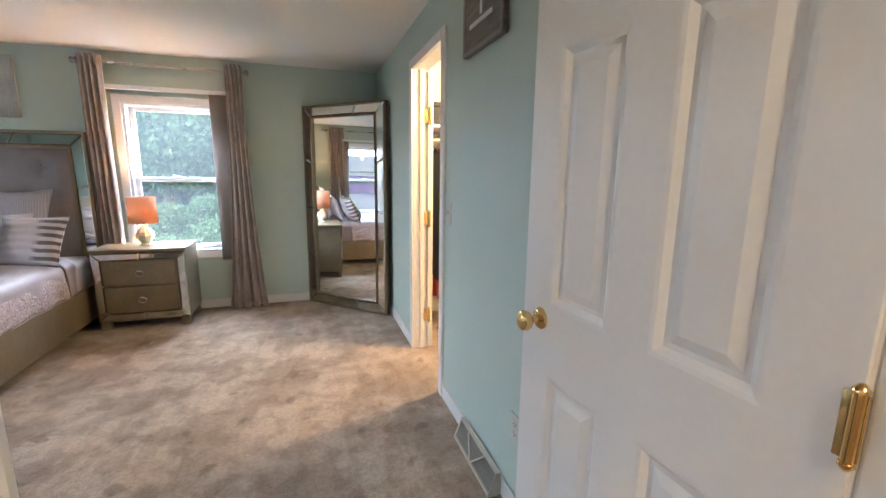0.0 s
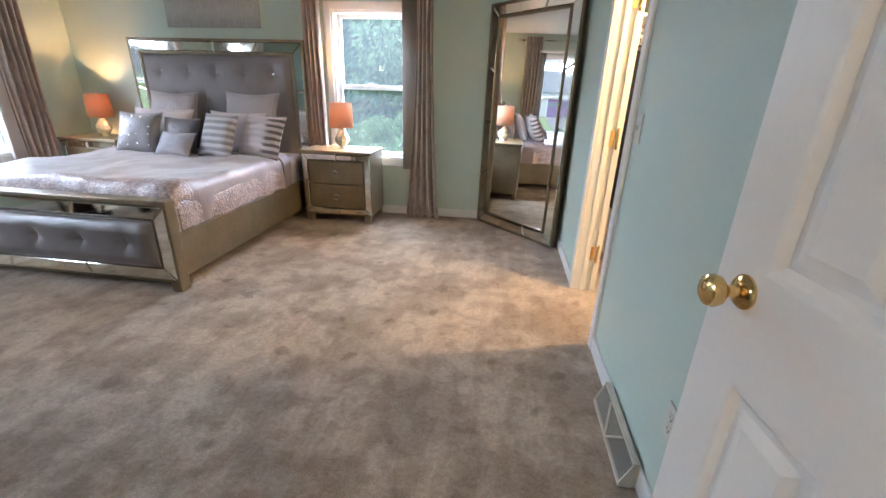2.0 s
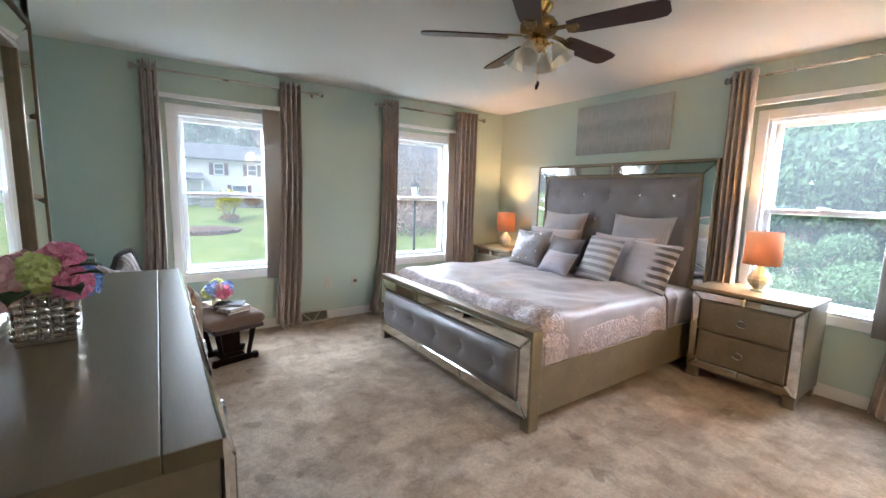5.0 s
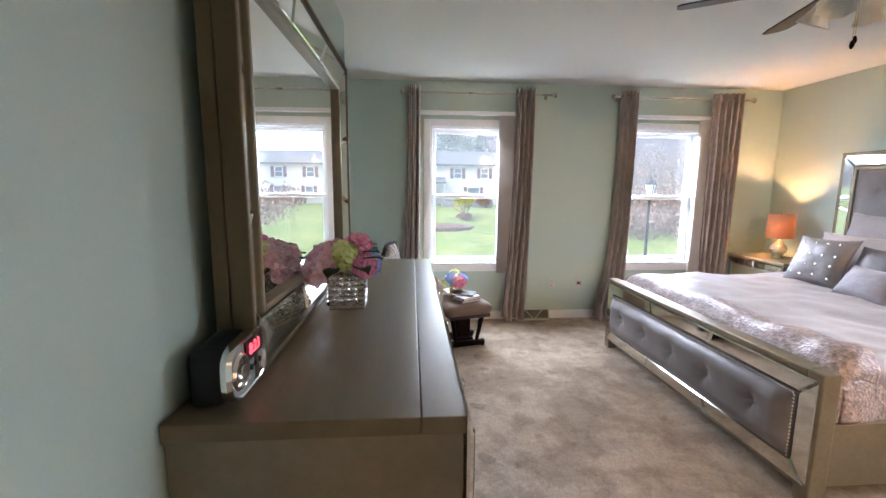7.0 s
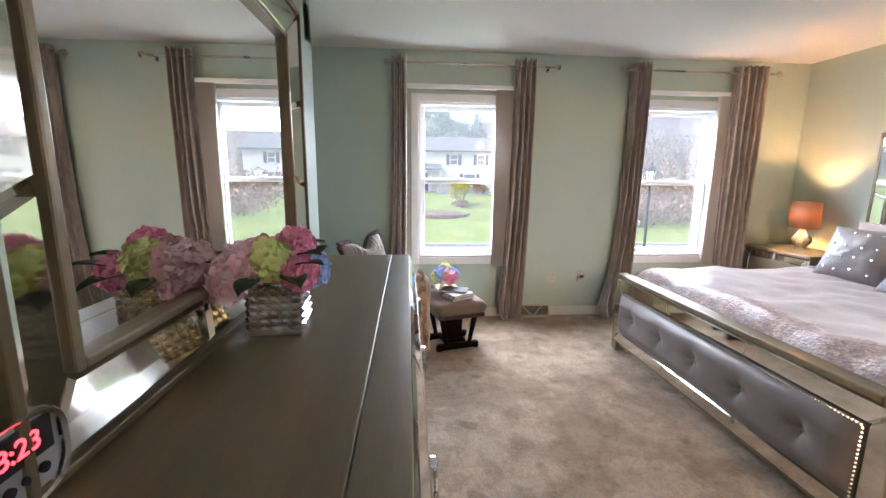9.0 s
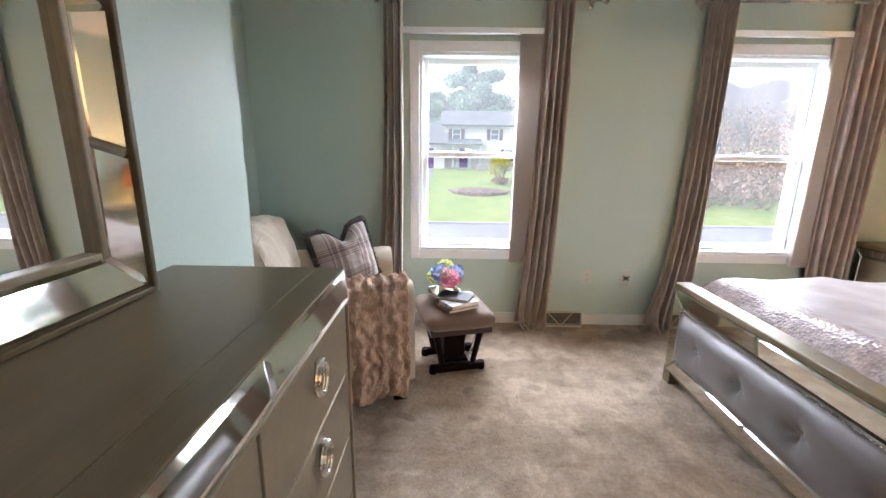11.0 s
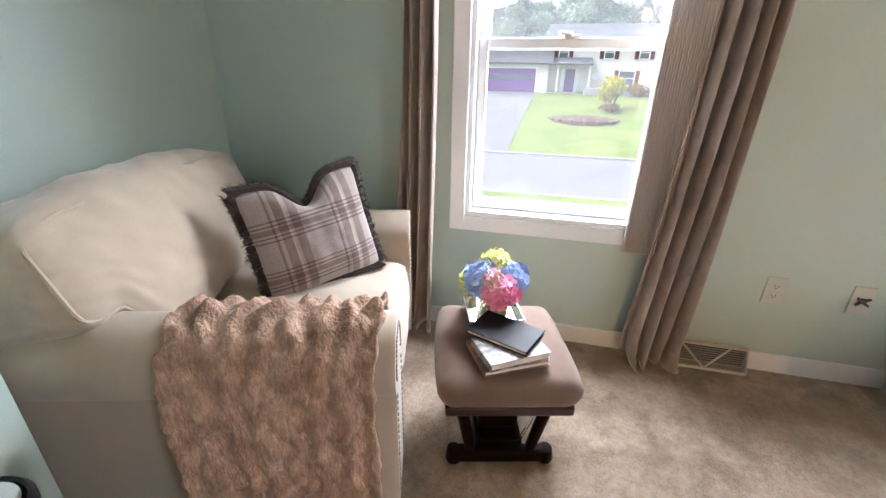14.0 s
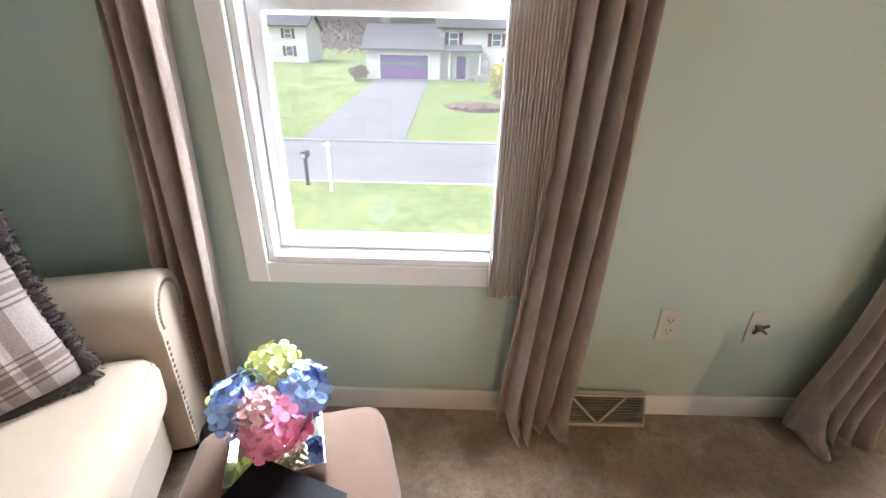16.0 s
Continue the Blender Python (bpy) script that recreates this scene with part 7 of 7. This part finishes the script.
k = 0
for x, y, h_, s_, cn in ((-9.5, 17, 10.5, 3.6, True), (-5.2, 19.5, 12, 4.0, True), (-1.2, 18, 9.0, 3.8, False), (3.4, 20, 12, 4.0, True), (-13.5, 20, 11, 4.2, False), (-3.2, 25, 13, 4.4, False), (-8.0, 25, 13, 4.4, True), (7.5, 19, 10, 4.0, False), (-7.2, 13.5, 4.2, 2.6, False), (-3.0, 13.8, 3.6, 2.4, False)):
    k += 1
    leafy_tree((x, y, GZ), h_, s_, 40 + k, "blue-green conifer behind the house" if cn else "spring-green leafy tree behind the house", SPRUCE if cn else SPRING, cn)
# far trees, whose haze is painted into their leaves
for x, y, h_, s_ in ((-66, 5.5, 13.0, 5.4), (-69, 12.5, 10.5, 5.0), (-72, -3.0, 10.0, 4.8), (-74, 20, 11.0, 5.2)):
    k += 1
    leafy_tree((x, y, ground_z(x)), h_, s_, 60 + k, "tree paled by painted haze behind the white house", FARSPRUCE, k % 2 == 0)


def bare_tree(place, height, seed):
    t = thing("tree", place, 0, "bare grey-brown tree in early spring", "tree", "bare trees outside")
    rnd = random.Random(seed)
    bm = bmesh.new()

    def grow(p, d_, ln, r, depth):
        q = p + d_ * ln
        tube(bm, [tuple(p), tuple(q)], [r, r * 0.6], 4 if depth else 6)
        if depth >= 4:
            return
        for _ in range(4 if depth else 6):
            e = (d_ + Vector((rnd.uniform(-1, 1), rnd.uniform(-1, 1), rnd.uniform(-0.1, 0.7))) * 0.75).normalized()
            grow(p.lerp(q, rnd.uniform(0.45, 1.0)), e, ln * rnd.uniform(0.45, 0.68), r * 0.5, depth + 1)
    grow(Vector((0, 0, -0.2)), Vector((0, 0, 1)), height * 0.42, height * 0.016, 0)
    part("trunk_and_branches", bm, BARK, t)
    return t


first = [bare_tree((-58, 20, ground_z(-58)), 9.5, 5), bare_tree((-62, 14, ground_z(-62)), 11, 6)]
rnd = random.Random(12)
for i in range(34):
    x, y = rnd.uniform(-74, -44), rnd.uniform(20, 66)
    if i > 24:
        x, y = rnd.uniform(-82, -68), rnd.uniform(-32, 20)
    copy_thing(first[i % 2], pose(x, y, ground_z(x), 0, 0, rnd.uniform(0, 360)) @ Matrix.Diagonal((1, 1, rnd.uniform(0.75, 1.2), 1)))


def shrub(place, rx, rz, n, leaf, label, seed, size=0.10, stem=0.0):
    s = thing("shrub", place, 0, label, "shrub")
    rnd_ = random.Random(seed)
    bm = bmesh.new()
    for _ in range(7):
        a = rnd_.uniform(0, 6.28)
        tube(bm, [(0.1 * math.cos(a), 0.1 * math.sin(a), -0.1), (rx * 0.6 * math.cos(a), rx * 0.6 * math.sin(a), stem + rz)], [0.06, 0.02], 5)
    part("stems", bm, BARK, s)
    bm = bmesh.new()
    for _ in range(9):
        a, f = rnd_.uniform(0, 6.28), rnd_.uniform(0.2, 0.55)
        scatter_leaves(bm, (rx * f * math.cos(a), rx * f * math.sin(a), stem + rz * rnd_.uniform(0.7, 1.25)), rx * 0.58, rx * 0.58, rz * 0.62, n // 9, size, rnd_, 0.45)
    part("foliage", bm, leaf, s)
    return s


shrub((-41.0, 6.4, ground_z(-41.0)), 1.30, 1.25, 2600, YELLOWBUSH, "round yellow-green shrub on the front lawn", 1, 0.10, 0.35)
shrub((-40.0, 6.4, ground_z(-40.0)), 0.95, 0.40, 900, RUSTBUSH, "low maroon shrub in front of the yellow one", 4, 0.09)
shrub((-46.6, -6.9, ground_z(-46.6)), 1.15, 0.85, 1500, RUSTBUSH, "rust-coloured shrub beside the garage", 2, 0.10)
shrub((-46.9, 9.6, ground_z(-46.9)), 1.2, 0.7, 900, RUSTBUSH, "reddish shrub under the front windows", 3, 0.10)
bed_ = thing("mulch_bed", (-37.0, 4.2, ground_z(-37.0)), 0, "mulched garden bed with stones on the lawn", "garden bed")
bm = bmesh.new()
lathe(bm, [(1.9, -0.25), (1.8, 0.05), (1.3, 0.22), (0.6, 0.30), (0.0, 0.32)], 26)
for v in bm.verts:
    v.co *= 1 + 0.12 * noise.noise(v.co * 1.5)
    v.co.y *= 1.35
part("mulch", bm, surface("brown_mulch", (0.13, 0.075, 0.055), 0.95, var=0.3, big=3, fine=20, bump=0.6, dist=0.03), bed_, smooth=True)
STONE = surface("brown_field_stone", (0.20, 0.16, 0.14), 0.9, var=0.25, big=3, fine=20)
rs = random.Random(4)
for i in range(16):
    a = math.tau * i / 16
    bm = bmesh.new()
    bmesh.ops.create_icosphere(bm, subdivisions=2, radius=0.15)
    for v in bm.verts:
        v.co = Vector((v.co.x * rs.uniform(0.9, 1.1), v.co.y, v.co.z * 0.7)) * (1 + 0.2 * noise.noise(v.co * 5 + Vector((i, 0, 0)))) + Vector((1.85 * math.cos(a), 2.5 * math.sin(a), 0.06))
    part("stone", bm, STONE, bed_, smooth=True)


def thicket():
    bm = bmesh.new()
    r = random.Random(9)
    for _ in range(330):
        x, y = r.uniform(-60, -33), r.uniform(14, 62)
        scatter_leaves(bm, (x, y, ground_z(x) + 0.9), 1.9, 1.9, r.uniform(1.0, 1.9), 110, 0.21, r, 0.2)
    for _ in range(110):
        x, y = r.uniform(-95, -76), r.uniform(-50, 85)
        scatter_leaves(bm, (x, y, ground_z(x) + 2.6), 3.0, 3.0, r.uniform(2.2, 4.2), 80, 0.34, r, 0.2)
    for _ in range(120):
        x, y = r.uniform(-72, -50), r.uniform(18, 75)
        scatter_leaves(bm, (x, y, ground_z(x) + r.uniform(2.5, 6.5)), 2.4, 2.4, 2.2, 60, 0.16, r, 0.1)
    tagged(part("thicket", bm, THICKET), "brown leafless thicket along the far roadside", "bushes", kind="stuff")


thicket()


def street_things():
    m = thing("mailbox", (-18.3, -3.25, GZ), 0, "black mailbox on a post by the street", "mailbox")
    boxes("post", BLACK, m, (-0.06, 0.06, -0.06, 0.06, -0.2, 1.05), bevel=0.01)
    bm = bmesh.new()
    box(bm, -0.25, 0.25, -0.11, 0.11, 1.02, 1.16, 0.01)
    tube(bm, [(-0.25, 0, 1.16), (0.25, 0, 1.16)], 0.11, 16)
    part("box", bm, BLACK, m, smooth=True)
    boxes("door", KERB, m, (0.25, 0.262, -0.085, 0.085, 1.05, 1.20), bevel=0.004, label="pale mailbox door")
    p = thing("sign_post", (-17.5, -2.15, GZ), 0, "white wooden yard post by the street", "post")
    boxes("post", VINYL, p, (-0.055, 0.055, -0.055, 0.055, -0.2, 1.75), bevel=0.008)
    boxes("arm", VINYL, p, (-0.04, 0.04, -0.15, 0.10, 1.60, 1.68), bevel=0.006)
    s = thing("street_lamp", (-14.0, 9.4, GZ), 0, "black lantern street lamp on a tall post", "street lamp")
    bm = bmesh.new()
    lathe(bm, [(0.13, -0.2), (0.13, 0.1), (0.09, 0.5), (0.055, 0.7), (0.042, 4.2), (0.07, 4.25), (0.03, 4.3), (0.0, 4.3)], 16)
    part("post", bm, BLACK, s, smooth=True)
    bm = bmesh.new()
    lathe(bm, [(0.10, 4.32), (0.17, 4.72), (0.0, 4.72)], 6)
    part("lantern_glass", bm, FROST, s)
    bm = bmesh.new()
    lathe(bm, [(0.0, 4.28), (0.11, 4.29), (0.11, 4.33), (0.0, 4.33)], 6)
    lathe(bm, [(0.20, 4.72), (0.10, 4.86), (0.03, 4.92), (0.02, 5.0), (0.0, 5.0)], 6)
    for i in range(6):
        a = math.tau * i / 6
        tube(bm, [(0.11 * math.cos(a), 0.11 * math.sin(a), 4.3), (0.18 * math.cos(a), 0.18 * math.sin(a), 4.73)], 0.014, 5)
    part("lantern_cap", bm, BLACK, s)


street_things()


def far_ridge():
    bm = bmesh.new()

    def at(u, v):
        a = radians(40 + 230 * u)
        d = 135 + 10 * noise.noise(Vector((u * 9, 0, 0)))
        z = 3.0 + (17.0 + 5 * noise.noise(Vector((u * 14, 1, 0))) + 2.5 * noise.noise(Vector((u * 90, 2, 0)))) * v
        return Vector((d * math.cos(a) + 14 * v * math.cos(a), d * math.sin(a) + 14 * v * math.sin(a), z - 6 * (1 - v)))
    grid(bm, 420, 6, at)
    # the haze over the woods is put into this grey-lilac colour
    structure(part("backdrop", bm, surface("hazy_winter_woods", (0.150, 0.132, 0.140), 0.95, var=0.14, big=0.12, fine=1.6, bump=0.0)), "hazy grey-lilac wooded ridge in the distance", "distant woods")


far_ridge()
